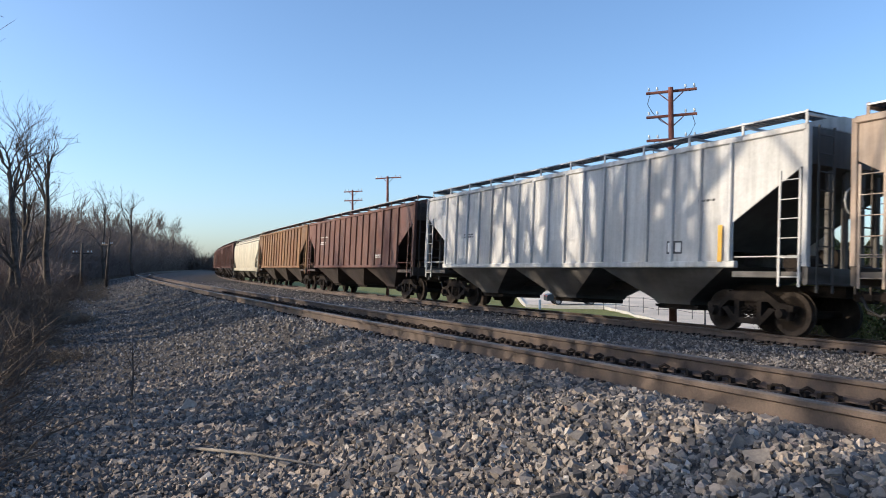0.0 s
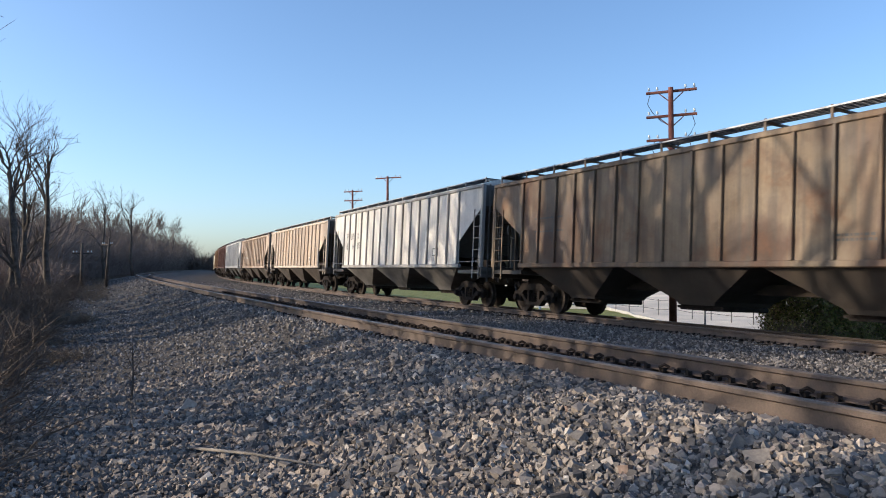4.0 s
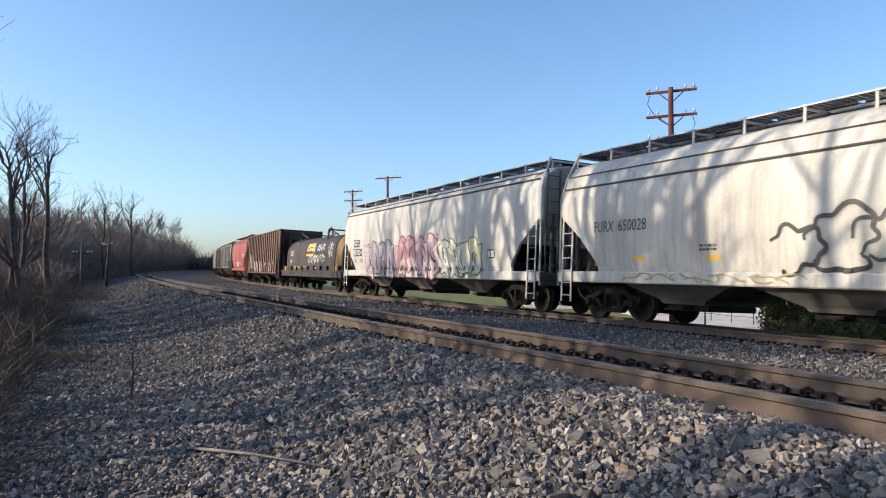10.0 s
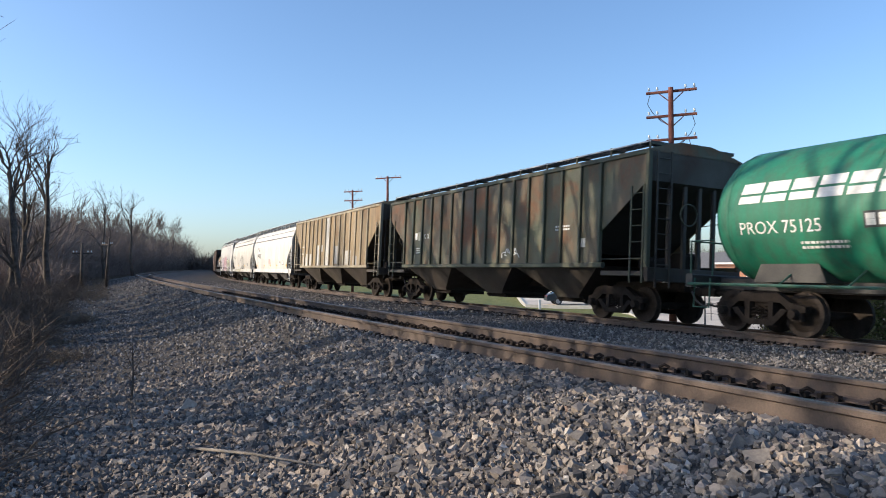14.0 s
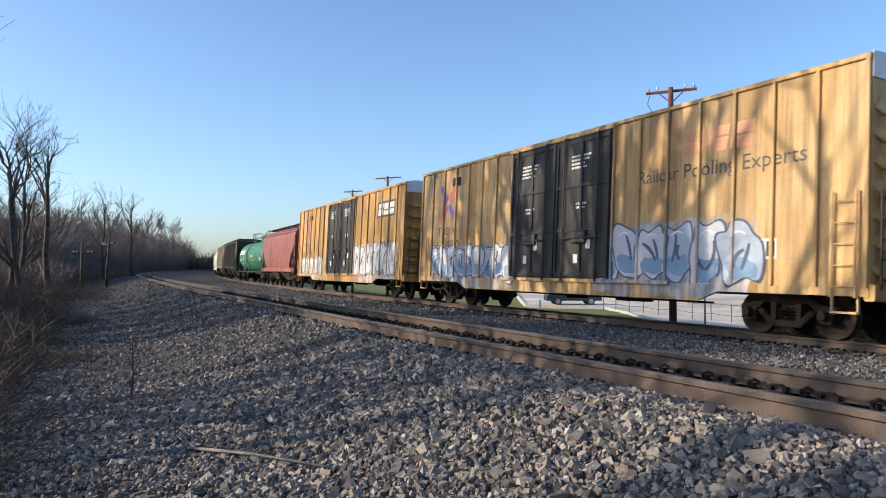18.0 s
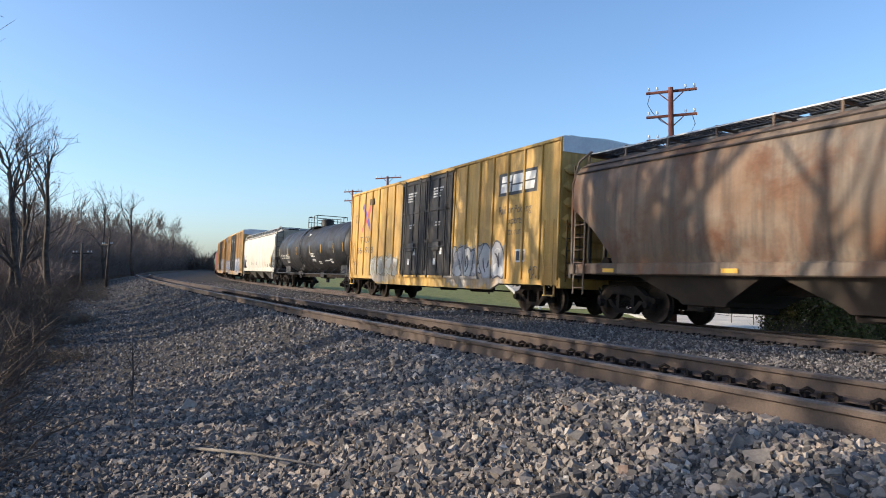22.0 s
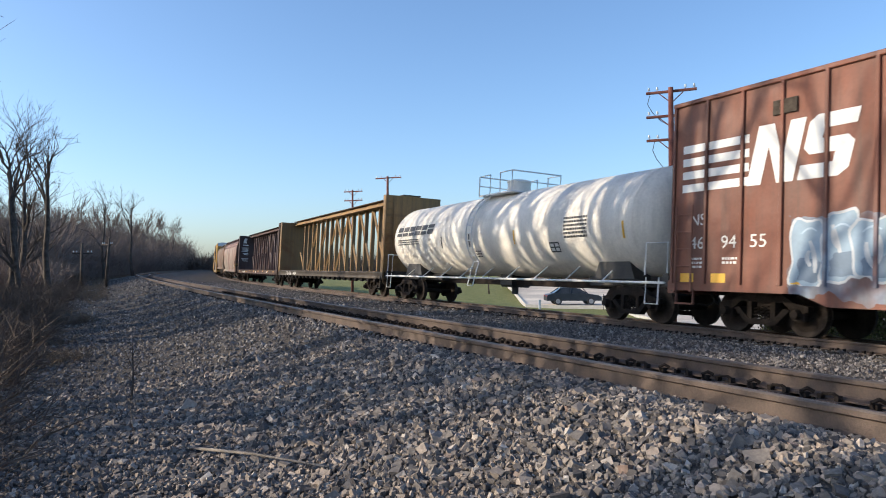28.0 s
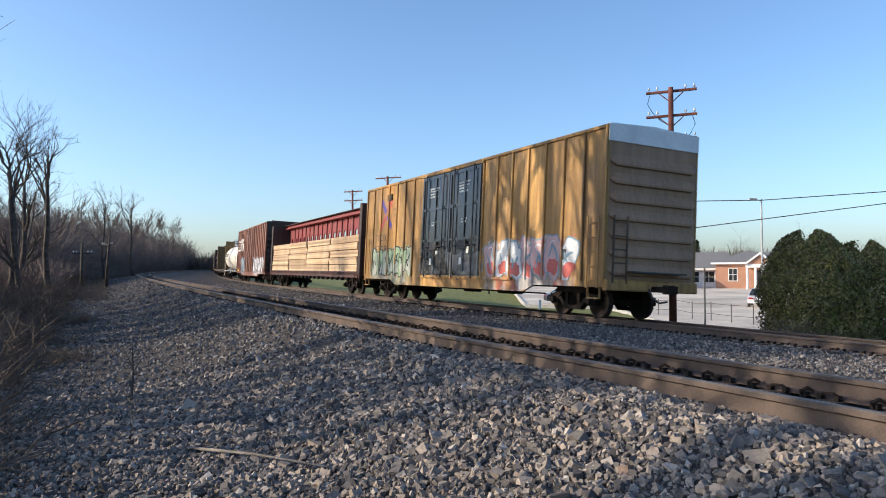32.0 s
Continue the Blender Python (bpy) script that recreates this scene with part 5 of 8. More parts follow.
hopper_ribbed(car, L, car_paint("paint_tan", TAN, 0.25, 0.4, (0.66, 0.54, 0.43), dirt_col=(0.12, 0.07, 0.045), patches=((-3.6, -3.1, 1.75, 2.1, (0.1, 0.09, 0.08)), (-4.5, -4.0, 1.75, 2.1, (0.12, 0.1, 0.08))), seed=10, streak=0.75), 16, eave=4.08, walk_z=4.5)
small_marks(car, PRIMER, RIB, ((6.3, 2.4, 0.8, 2), (5.2, 2.4, 0.8, 2), (4.1, 2.4, 0.6, 2)), 10)
car, L = add_car("covered_hopper", "tan ribbed covered hopper car with wide pale ribs", -8.5, -25.3)
hopper_ribbed(car, L, car_paint("paint_tan_pale", (0.68, 0.56, 0.45), 0.25, 0.35, (0.56, 0.44, 0.33), dirt_col=(0.12, 0.07, 0.045), seed=11, streak=0.65), 15, eave=4.14, walk_z=4.56, rib_w=0.13, rib_mat=car_paint("rib_tan_pale", (0.66, 0.55, 0.44), 0.1, 0.2, seed=11))
small_marks(car, DARK_MARK, RIB, ((5.0, 2.7, 0.4, 1), (4.3, 2.7, 0.6, 2), (1.0, 2.1, 0.5, 1)), 11)
plate(car, -4.4, 1.75, RIB, False)
strip(car, -6.6, 1.6, 2.5, flat(1.62))
car, L = add_car("covered_hopper", "pale grey-white ribbed covered hopper car", -27.1, -44.5)
hopper_ribbed(car, L, car_paint("paint_palegrey", (0.74, 0.7, 0.65), 0.15, 0.2, (0.76, 0.73, 0.68), seed=12, streak=0.35), 16, eave=4.3, walk_z=4.7, rib_mat=car_paint("rib_grey", (0.4, 0.38, 0.36), 0.15, 0.3, seed=12))
for tx, x in (("P", 6.5), ("UM", 5.85), ("X", 4.85)):
    lettering(car, tx, x, 2.85, 0.34, DARK_MARK, RIB)
for tx, x in (("82", 6.5), ("62", 5.55), ("89", 4.75)):
    lettering(car, tx, x, 2.35, 0.34, DARK_MARK, RIB)
plate(car, -4.9, 1.85, RIB)
car, L = add_car("covered_hopper", "tan and brown weathered ribbed covered hopper car", -45.5, -62.4)
hopper_ribbed(car, L, car_paint("paint_brown_tan", (0.3, 0.22, 0.14), 0.4, 0.5, BROWN, seed=13, streak=0.85), 16)
small_marks(car, DARK_MARK, RIB, ((6.0, 2.9, 1.5, 1), (6.0, 2.5, 1.5, 1), (-4, 2.0, 0.8, 2)), 13)
car, L = add_car("covered_hopper", "grey-white ribbed covered hopper car with rust streaks", -63.6, -81)
hopper_ribbed(car, L, car_paint("paint_greystreak", (0.6, 0.61, 0.58), 0.35, 0.3, (0.5, 0.46, 0.4), seed=14, streak=0.85), 17)
small_marks(car, DARK_MARK, RIB, ((6.0, 2.9, 1.5, 1), (-4, 2.0, 0.8, 2)), 14)
car, L = add_car("covered_hopper", "red smooth-sided covered hopper car with white graffiti", -82.2, -95.7)
hopper_curved(car, L, car_paint("paint_red", (0.36, 0.075, 0.055), 0.12, 0.2, (0.42, 0.105, 0.08), tags=((-0.95, 0.78, 1.42, 2.08, W_, (0.62, 0.62, 0.66), K_),), seed=15, streak=0.25), bays=2, sill=1.08, eave=3.96, walk_z=4.76)
SRF = curved_side(1.08, 3.96)
lettering(car, "MOCX", 4.71, 2.72, 0.3, WHITE_MARK, SRF, 1.1)
lettering(car, "412404", 4.71, 2.25, 0.28, WHITE_MARK, SRF, 1.2)
plate(car, -2.45, 1.7, SRF, False)
small_marks(car, WHITE_MARK, SRF, ((-4.3, 2.75, 1.2, 3), (-1.4, 1.95, 0.5, 2), (0.0, 2.1, 0.5, 1), (2.6, 2.0, 0.6, 2)), 15)
car, L = add_car("open_hopper", "rusty brown open-topped ribbed hopper car with pale primer patches", -97, -114)
P8 = (0.5, 0.47, 0.44)
hopper_ribbed(car, L, car_paint("paint_rusty", (0.15, 0.062, 0.032), 0.6, 0.4, (0.23, 0.105, 0.05), tags=((1.6, 3.75, 1.1, 1.95, P8, (0.4, 0.36, 0.33), (0.3, 0.2, 0.15)), (-0.35, 0.75, 1.1, 1.9, P8, (0.42, 0.4, 0.38), (0.3, 0.2, 0.15)), (-4.9, -4.0, 1.1, 1.8, P8, P8, (0.3, 0.2, 0.15)), (4.4, 7.0, 1.3, 2.6, (0.4, 0.36, 0.33), (0.3, 0.22, 0.18), (0.25, 0.15, 0.1))), seed=16, streak=0.8), 17, open_top=True, sill=1.02, eave=4.3, cut=1.0, rib_mat=car_paint("rib_rust", (0.1, 0.045, 0.028), 0.5, 0.4, seed=16))
scrawl(car, -1.4, -2.75, 1.3, 1.85, PRIMER, RIB, 4, 3, 0.02)
plate(car, -5.6, 1.7, RIB, False)
car, L = add_car("coil_car", "black coil steel car with yellow hood ends and white tags", -114.9, -130.4)
coil_car(car, L, car_paint("paint_coil_deck", (0.022, 0.02, 0.019), 0.12, 0.2, dirt_col=(0.06, 0.05, 0.045), seed=17), car_paint("paint_hood", (0.045, 0.038, 0.04), 0.3, 0.4, (0.03, 0.028, 0.031), dirt_col=(0.09, 0.068, 0.06), seed=18, gloss=0.65), car_paint("paint_yellow_band", (0.6, 0.36, 0.07), 0.25, 0.45, seed=19))
HOOD = lambda z: float(np.interp(z, [1.0, 2.34, 2.68, 3.01, 3.25], [1.42, 1.42, 1.37, 1.22, 0.95])) + 0.02
block_word(car, 0.6, -1.2, 2.45, 2.95, 3, YELLOW_MARK, HOOD, 4)
strip(car, -0.3, 2.15, 2.28, HOOD, None, 1.8)
scrawl(car, -0.1, -2.0, 1.62, 2.2, PRIMER, HOOD, 7, 5, 0.016)
scrawl(car, -1.5, -4.0, 1.68, 2.25, PRIMER, HOOD, 9, 15, 0.016)
scrawl(car, -2.2, -3.8, 2.4, 2.85, PRIMER, HOOD, 5, 6, 0.022)
scrawl(car, -0.95, -1.5, 2.35, 2.8, PRIMER, HOOD, 3, 9, 0.018)
scrawl(car, 5.3, 4.3, 2.2, 2.6, PRIMER, HOOD, 4, 7, 0.018)
scrawl(car, 5.2, 4.7, 1.65, 1.95, PRIMER, HOOD, 3, 12, 0.018)
scrawl(car, -4.6, -5.6, 2.0, 2.9, PRIMER, HOOD, 3, 8, 0.025)
for x in (-1.65, -6.2):
    strip(car, x, 1.3, 1.42, flat(1.43), None, 0.45)
small_marks(car, YELLOW_MARK, flat(1.435), ((4.0, 1.48, 1.6, 2), (1.8, 1.48, 1.0, 1)), 17)
PK, PK2 = (0.55, 0.3, 0.32), (0.5, 0.42, 0.46)
car, L = add_car("covered_hopper", "light grey curved-side covered hopper car with pink graffiti", -131.2, -150.4)
hopper_curved(car, L, car_paint("paint_grey10", (0.62, 0.6, 0.56), 0.05, 0.16, (0.67, 0.64, 0.59), tags=((2.3, 6.0, 1.0, 2.6, PK2, (0.36, 0.26, 0.3), (0.08, 0.06, 0.07)), (-2.4, 1.9, 1.0, 2.75, PK, (0.62, 0.5, 0.5), (0.1, 0.05, 0.06)), (-5.9, -2.5, 0.95, 2.4, (0.62, 0.6, 0.36), (0.66, 0.66, 0.62), (0.12, 0.12, 0.1))), seed=20, streak=0.25), sill=0.97, eave=4.1, walk_z=4.84)
SRF = curved_side(0.97, 4.1)
for x0, x1, z0, z1 in ((7.86, 6.9, 2.42, 2.8), (7.9, 6.55, 1.96, 2.34)):
    g = Geo()
    side_rect(g, x1, x0, z0, z1, SRF)
    part("number_panel", g, DARK_MARK, car)
SRF2 = lambda z: curved_side(0.97, 4.1)(z) + 0.006
lettering(car, "NDYX", 7.82, 2.5, 0.25, WHITE_MARK, SRF2, 0.86)
lettering(car, "857024", 7.84, 2.03, 0.25, WHITE_MARK, SRF2, 1.22)
strip(car, 8.35, 1.5, 2.5, SRF, car_paint("orange_strip", (0.4, 0.22, 0.08), 0.2, 0.2), 0.12)
small_marks(car, DARK_MARK, SRF, ((7.8, 1.8, 0.4, 2), (7.0, 1.8, 0.5, 2)), 20)
scrawl(car, -0.2, -3.4, 1.2, 2.5, PRIMER, SRF, 4, 9, 0.035)
plate(car, -6.6, 1.7, SRF)
car, L = add_car("covered_hopper", "off-white curved-side covered hopper car with a black outline tag", -151.5, -168.3)
hopper_curved(car, L, car_paint("paint_white11", (0.68, 0.64, 0.57), 0.06, 0.2, (0.72, 0.69, 0.62), seed=21, streak=0.35), sill=0.98, eave=3.6, walk_z=4.75)
SRF = curved_side(0.98, 3.6)
lettering(car, "FURX", 6.72, 2.32, 0.3, DARK_MARK, SRF, 0.8)
lettering(car, "650028", 5.75, 2.32, 0.3, DARK_MARK, SRF, 1.05)
for k, (cx, cz, rx, rz, a0, a1) in enumerate(((0.55, 1.75, 0.62, 0.42, 0.4, 5.2), (-0.45, 2.05, 0.7, 0.42, -0.3, 4.3), (-1.35, 1.9, 0.6, 0.52, 0.0, 5.6), (-0.4, 1.5, 0.5, 0.2, 2.6, 6.6))):
    cloud_line(car, cx, cz, rx, rz, DARK_MARK, SRF, 0.05, 60 + k, a0, a1)
for x in (2.6, -2.8, 5.0):
    strip(car, x, 1.55, 1.66, SRF, None, 0.4)
small_marks(car, DARK_MARK, SRF, ((-4.5, 1.8, 0.8, 3), (3.0, 1.9, 0.5, 2)), 21)
scrawl(car, 5.5, 0.5, 1.05, 1.25, rough_mat("olive_spray", (0.3, 0.28, 0.15), (0.4, 0.36, 0.2)), SRF, 8, 11, 0.018)
car, L = add_car("covered_hopper", "clean off-white curved-side covered hopper car", -169.3, -186)
hopper_curved(car, L, car_paint("paint_white12", (0.72, 0.69, 0.64), 0.04, 0.13, (0.75, 0.73, 0.68), seed=22, streak=0.22), sill=1.0, eave=3.6, walk_z=4.78)
SRF = curved_side(1.0, 3.6)
lettering(car, "FURX", 5.74, 2.78, 0.3, DARK_MARK, SRF, 1.1)
lettering(car, "850262", 5.74, 2.2, 0.36, DARK_MARK, SRF, 1.75)
plate(car, -5.4, 1.6, SRF)
for x in (6.3, 2.6, -0.2, -3.0, -6.6):
    strip(car, x, 1.5, 1.62, SRF, None, 0.45)
small_marks(car, RED_MARK, SRF, ((0.4, 2.05, 0.8, 4), (2.0, 1.9, 0.4, 1)), 22)
small_marks(car, DARK_MARK, SRF, ((5.6, 2.0, 0.3, 2), (-4.0, 1.9, 0.5, 2)), 23)
car, L = add_car("covered_hopper", "tan ribbed covered hopper car with white repaint patches", -187.5, -204.5)
PW = (0.6, 0.58, 0.54)
hopper_ribbed(car, L, car_paint("paint_tan13", (0.42, 0.31, 0.17), 0.3, 0.35, (0.33, 0.24, 0.13), patches=((5.56, 6.3, 1.5, 2.1, PW), (4.82, 5.5, 1.5, 2.25, PW), (4.0, 4.6, 1.5, 2.25, PW), (2.35, 2.98, 1.5, 2.75, PW), (1.57, 2.0, 2.35, 2.75, PW), (0.2, 1.2, 1.5, 4.4, PW), (-1.6, -0.9, 1.6, 2.6, (0.48, 0.46, 0.44)), (-4.0, -3.0, 1.55, 2.3, PW), (-5.1, -4.4, 1.5, 2.0, (0.42, 0.4, 0.38))), seed=23), 15, eave=4.42, walk_z=4.72, rib_w=0.12, rib_mat=car_paint("rib_tan13", (0.42, 0.36, 0.25), 0.15, 0.35, seed=23))
small_marks(car, PRIMER, RIB, ((6.9, 2.75, 1.3, 1), (6.9, 2.3, 1.3, 1)), 23)
car, L = add_car("covered_hopper", "dark green ribbed covered hopper car with rust blotches", -206, -223)
hopper_ribbed(car, L, car_paint("paint_green14", (0.085, 0.105, 0.06), 0.6, 0.3, (0.17, 0.12, 0.07), patches=((-6.05, -5.8, 1.95, 2.2, PW), (5.0, 5.35, 2.5, 2.85, (0.5, 0.48, 0.36))), seed=24), 16, eave=4.3, walk_z=4.72, rib_w=0.1, rib_mat=car_paint("rib_green", (0.07, 0.085, 0.05), 0.3, 0.3, seed=24))
lettering(car, "K", 4.76, 2.55, 0.22, PRIMER, RIB)
lettering(car, "X", 4.46, 2.55, 0.22, PRIMER, RIB)
bars(car, 5.62, 2.82, [(0.22, 0.28)], PRIMER, RIB, 5)
scrawl(car, -1.6, -2.6, 1.7, 2.0, PRIMER, RIB, 3, 12, 0.015)
small_marks(car, PRIMER, RIB, ((-4.6, 2.6, 0.7, 2), (5.5, 2.2, 0.6, 3)), 24)
car, L = add_car("tank_car", "green tank car with white lettering", -224.3, -241.2)
tank_car(car, L, car_paint("paint_tank_green", (0.016, 0.2, 0.115), 0.08, 0.15, seed=25, gloss=0.35), r=1.5, zc=2.55, under=BLACK_PAINT, rail_mat=car_paint("paint_rail_green", (0.02, 0.1, 0.07), 0.1, 0.2))
SRF = round_tank(1.5, 2.55)
block_word(car, 6.95, 3.3, 2.72, 3.15, 6, WHITE_MARK, SRF, 2)
lettering(car, "PROX 75125", 6.9, 2.08, 0.26, WHITE_MARK, SRF, 1.9)
small_marks(car, WHITE_MARK, SRF, ((5.5, 1.9, 1.0, 2), (-1.4, 2.15, 1.4, 2), (-1.2, 1.8, 0.5, 2)), 25)
strip(car, -1.85, 2.4, 2.6, SRF, None, 1.1)
for x in (2.2, 0.1, -0.9, -4.2, -6.6):
    strip(car, x, 2.05, 2.5, SRF, RED_MARK, 0.12)
plate(car, 3.9, 2.1, SRF)
plate(car, -7.0, 2.0, SRF, True, 0.7, 0.4)
car, L = add_car("covered_hopper", "faded red smooth-sided covered hopper car", -241.9, -254.6)
hopper_curved(car, L, car_paint("paint_red16", (0.28, 0.075, 0.065), 0.18, 0.25, (0.34, 0.1, 0.085), seed=26), bays=2, eave=3.9)


def cross_emblem(car, x, z, surf, r=0.65):
    """The crossed-stroke emblem on the yellow boxcars, as plain strokes."""
    for i, (dx, dz, m) in enumerate(((1, 1, PURPLE), (1, -1, EMBLEM_RED), (-1, 1, EMBLEM_RED), (-1, -1, PURPLE))):
        g = Geo()
        a, b = Vector((0.08 * dx, 0.08 * dz)), Vector((r * dx, r * dz))
        n = Vector((-dz, dx)).normalized() * 0.13
        y = surf(z) + 0.004
        g.add([(x + a.x + n.x, y, z + a.y + n.y), (x + a.x - n.x, y, z + a.y - n.y), (x + b.x - n.x, y, z + b.y - n.y), (x + b.x + n.x, y, z + b.y + n.y)], [(0, 1, 2, 3)])
        part("emblem_stroke", g, m, car)


def box_marks(car, number, sign=False, text=True, cross=7.2, note=8.85):
    for x in (1.3, -1.3):
        bars(car, x + 0.55, 4.55, [(0.9, 0.06), (0.8, 0.06), (0.6, 0.06), (0.7, 0.06)], WHITE_MARK, flat(1.65), int(x * 10) + 30)
        bars(car, x + 0.3, 3.2, [(0.5, 0.06), (0.4, 0.06)], WHITE_MARK, flat(1.65), 7)
        for xa, za in ((x - 0.4, 1.9), (x + 0.15, 1.5)):
            g = Geo()
            side_rect(g, xa, xa + 0.2, za, za + 0.25, flat(1.652))
            part("notice", g, PRIMER, car)
    cross_emblem(car, cross, 3.85, BOX)
    lettering(car, "TBOX", 8.05, 2.62, 0.32, DARK_MARK, BOX, 1.5)
    lettering(car, number, 8.55, 2.1, 0.32, DARK_MARK, BOX, 2.4)
    lettering(car, "next", note, 3.95, 0.2, DARK_MARK, BOX)
    lettering(car, "load", note, 3.68, 0.2, DARK_MARK, BOX)
    if sign:
        g = Geo()
        side_rect(g, -8.2, -5.85, 3.75, 4.5, BOX, 0.002)
        p = part("sign_panel", g, DARK_MARK, car)
        block_word(car, -5.95, -8.1, 3.85, 4.4, 3, WHITE_MARK, flat(1.596), 6)
        if text:
            lettering(car, "Railcar Pooling", -5.9, 3.15, 0.26, DARK_MARK, BOX, 2.0)
            lettering(car, "Experts", -6.4, 2.8, 0.26, DARK_MARK, BOX, 1.0)
            lettering(car, "ttx.com", -6.5, 2.45, 0.24, DARK_MARK, BOX, 0.9)
    elif text:
        lettering(car, "Railcar Pooling Experts", -3.47, 3.45, 0.34, DARK_MARK, BOX, 4.8)
        block_word(car, -5.0, -7.0, 3.95, 4.5, 3, FADED_RED, BOX, 9)
    plate(car, -7.35, 1.55, BOX, False, 0.55, 0.42)


SIL, BLU = (0.5, 0.51, 0.53), (0.2, 0.33, 0.5)
car, L = add_car("boxcar", "yellow boxcar with black doors and silver block graffiti", -256.3, -275.3)
boxcar(car, L, car_paint("paint_yellow17", (0.74, 0.44, 0.13), 0.36, 0.2, dirt_col=(0.09, 0.05, 0.025), streak=0.75, second=(0.62, 0.36, 0.11), tags=((-8.65, -2.35, 0.7, 2.55, SIL, W_, (0.1, 0.1, 0.11)), (3.4, 8.8, 0.75, 2.0, W_, (0.5, 0.5, 0.5), (0.3, 0.2, 0.1))), seed=27), BLACK_DOOR, BLACK_PAINT, ROOF_GALV, end_top=WHITE_END)
box_marks(car, "664137", True, False)
car, L = add_car("boxcar", "yellow boxcar with black doors and blue-white graffiti", -277.3, -296.4)
boxcar(car, L, car_paint("paint_yellow18", (0.85, 0.58, 0.26), 0.28, 0.14, dirt_col=(0.09, 0.05, 0.025), streak=0.7, second=(0.76, 0.48, 0.19), tags=((-7.1, -1.8, 0.7, 2.45, W_, BLU, (0.08, 0.1, 0.18)), (2.3, 8.4, 0.65, 2.15, W_, BLU, (0.1, 0.1, 0.15))), seed=28), BLACK_DOOR, BLACK_PAINT, ROOF_GALV, eave=5.2, end_top=WHITE_END)
box_marks(car, "663430")
car, L = add_car("covered_hopper", "cream-white curved-side covered hopper car", -297.5, -314.8)
hopper_curved(car, L, car_paint("paint_white19", (0.74, 0.68, 0.57), 0.05, 0.14, (0.77, 0.71, 0.61), seed=30, streak=0.25), sill=1.08, eave=4.06, walk_z=4.66, ladder_mat=PRIMER)
SRF = curved_side(1.08, 4.06)
lettering(car, "LCMX", 7.1, 2.35, 0.24, DARK_MARK, SRF, 0.9)
bars(car, 7.1, 2.15, [(0.9, 0.2)], DARK_MARK, SRF, 3)
plate(car, -6.7, 1.45, SRF)
strip(car, -7.2, 1.45, 2.4, SRF)
for x in (-3.4, -4.3, 2.0):
    strip(car, x, 1.55, 1.85, SRF, rough_mat("brown_strip", (0.3, 0.17, 0.05), (0.4, 0.24, 0.08)), 0.08)
small_marks(car, DARK_MARK, SRF, ((-4.4, 1.8, 0.2, 3), (-5.2, 1.7, 0.6, 3), (3.4, 1.9, 0.7, 3), (0.6, 1.9, 0.6, 3)), 30)
car, L = add_car("tank_car", "black tank car with yellow reflector strips", -315.6, -335)
tank_car(car, L, car_paint("paint_tank_black", (0.011, 0.0105, 0.012), 0.03, 0.3, dirt_col=(0.035, 0.03, 0.028), seed=32, gloss=0.3, streak=0.3), r=1.54, zc=2.66, under=BLACK_PAINT, rail_mat=BLACK_PAINT, hx=0.75)
SRF = round_tank(1.54, 2.66)
lettering(car, "CRGX 29506", 7.8, 2.05, 0.3, WHITE_MARK, SRF, 2.6)
for x in (8.4, 5.57, 2.86, -0.9, -3.62, -6.4, -8.3):
    strip(car, x, 2.25, 2.8, SRF)
small_marks(car, WHITE_MARK, SRF, ((6.3, 1.9, 0.7, 2), (-1.0, 2.3, 0.9, 3), (-1.0, 1.95, 0.9, 2), (-2.4, 1.8, 0.6, 2), (-4.0, 1.85, 1.4, 1), (0.4, 3.6, 0.5, 2)), 32)
g = Geo()
side_rect(g, -6.3, -5.3, 2.5, 2.95, SRF)
part("notice_panel", g, GRATE, car)
plate(car, -5.4, 1.65, SRF)
car, L = add_car("boxcar", "bright yellow boxcar with black doors and purple cross emblem", -335.5, -354.5)
boxcar(car, L, car_paint("paint_yellow21", (0.76, 0.47, 0.12), 0.16, 0.18, (0.68, 0.4, 0.1), tags=((-6.3, -2.0, 0.7, 2.2, (0.3, 0.3, 0.32), (0.55, 0.55, 0.55), (0.05, 0.05, 0.06)), (3.0, 6.4, 0.75, 1.9, (0.5, 0.5, 0.48), (0.4, 0.38, 0.3), (0.25, 0.2, 0.12))), seed=33), BLACK_DOOR, BLACK_PAINT, ROOF_GALV, eave=5.2, end_top=WHITE_END)
box_marks(car, "666918", True)
scrawl(car, 8.95, 8.3, 1.5, 1.75, DARK_MARK, BOX, 3, 14, 0.015)
scrawl(car, -7.9, -8.5, 1.0, 1.45, DARK_MARK, BOX, 2, 15, 0.015)
car, L = add_car("covered_hopper", "grey and rust-stained curved-side covered hopper car", -355.1, -372.5)
hopper_curved(car, L, car_paint("paint_rust22", (0.3, 0.23, 0.17), 0.6, 0.45, (0.26, 0.15, 0.08), seed=34, streak=0.8), sill=1.2, eave=4.02, walk_z=4.72)
SRF = curved_side(1.2, 4.02)
plate(car, -5.45, 1.6, SRF, False)
for x in (7.0, 3.0, -0.8, -4.2):
    strip(car, x, 1.26, 1.36, flat(1.545), None, 0.45)
strip(car, -6.9, 1.7, 2.5, SRF, car_paint("orange_strip", (0.45, 0.25, 0.07), 0.2, 0.2), 0.12)
car, L = add_car("covered_hopper", "pink-grey curved-side covered hopper car with red-stained roof", -373.7, -390.6)
hopper_curved(car, L, car_paint("paint_pink23", (0.46, 0.4, 0.32), 0.22, 0.25, (0.4, 0.25, 0.2), patches=((-9, 9, 3.7, 5.0, (0.3, 0.17, 0.13)),), seed=35, rust_col=(0.16, 0.06, 0.04)), sill=0.92, walk_z=4.78)
SRF = curved_side(0.92, 3.8)
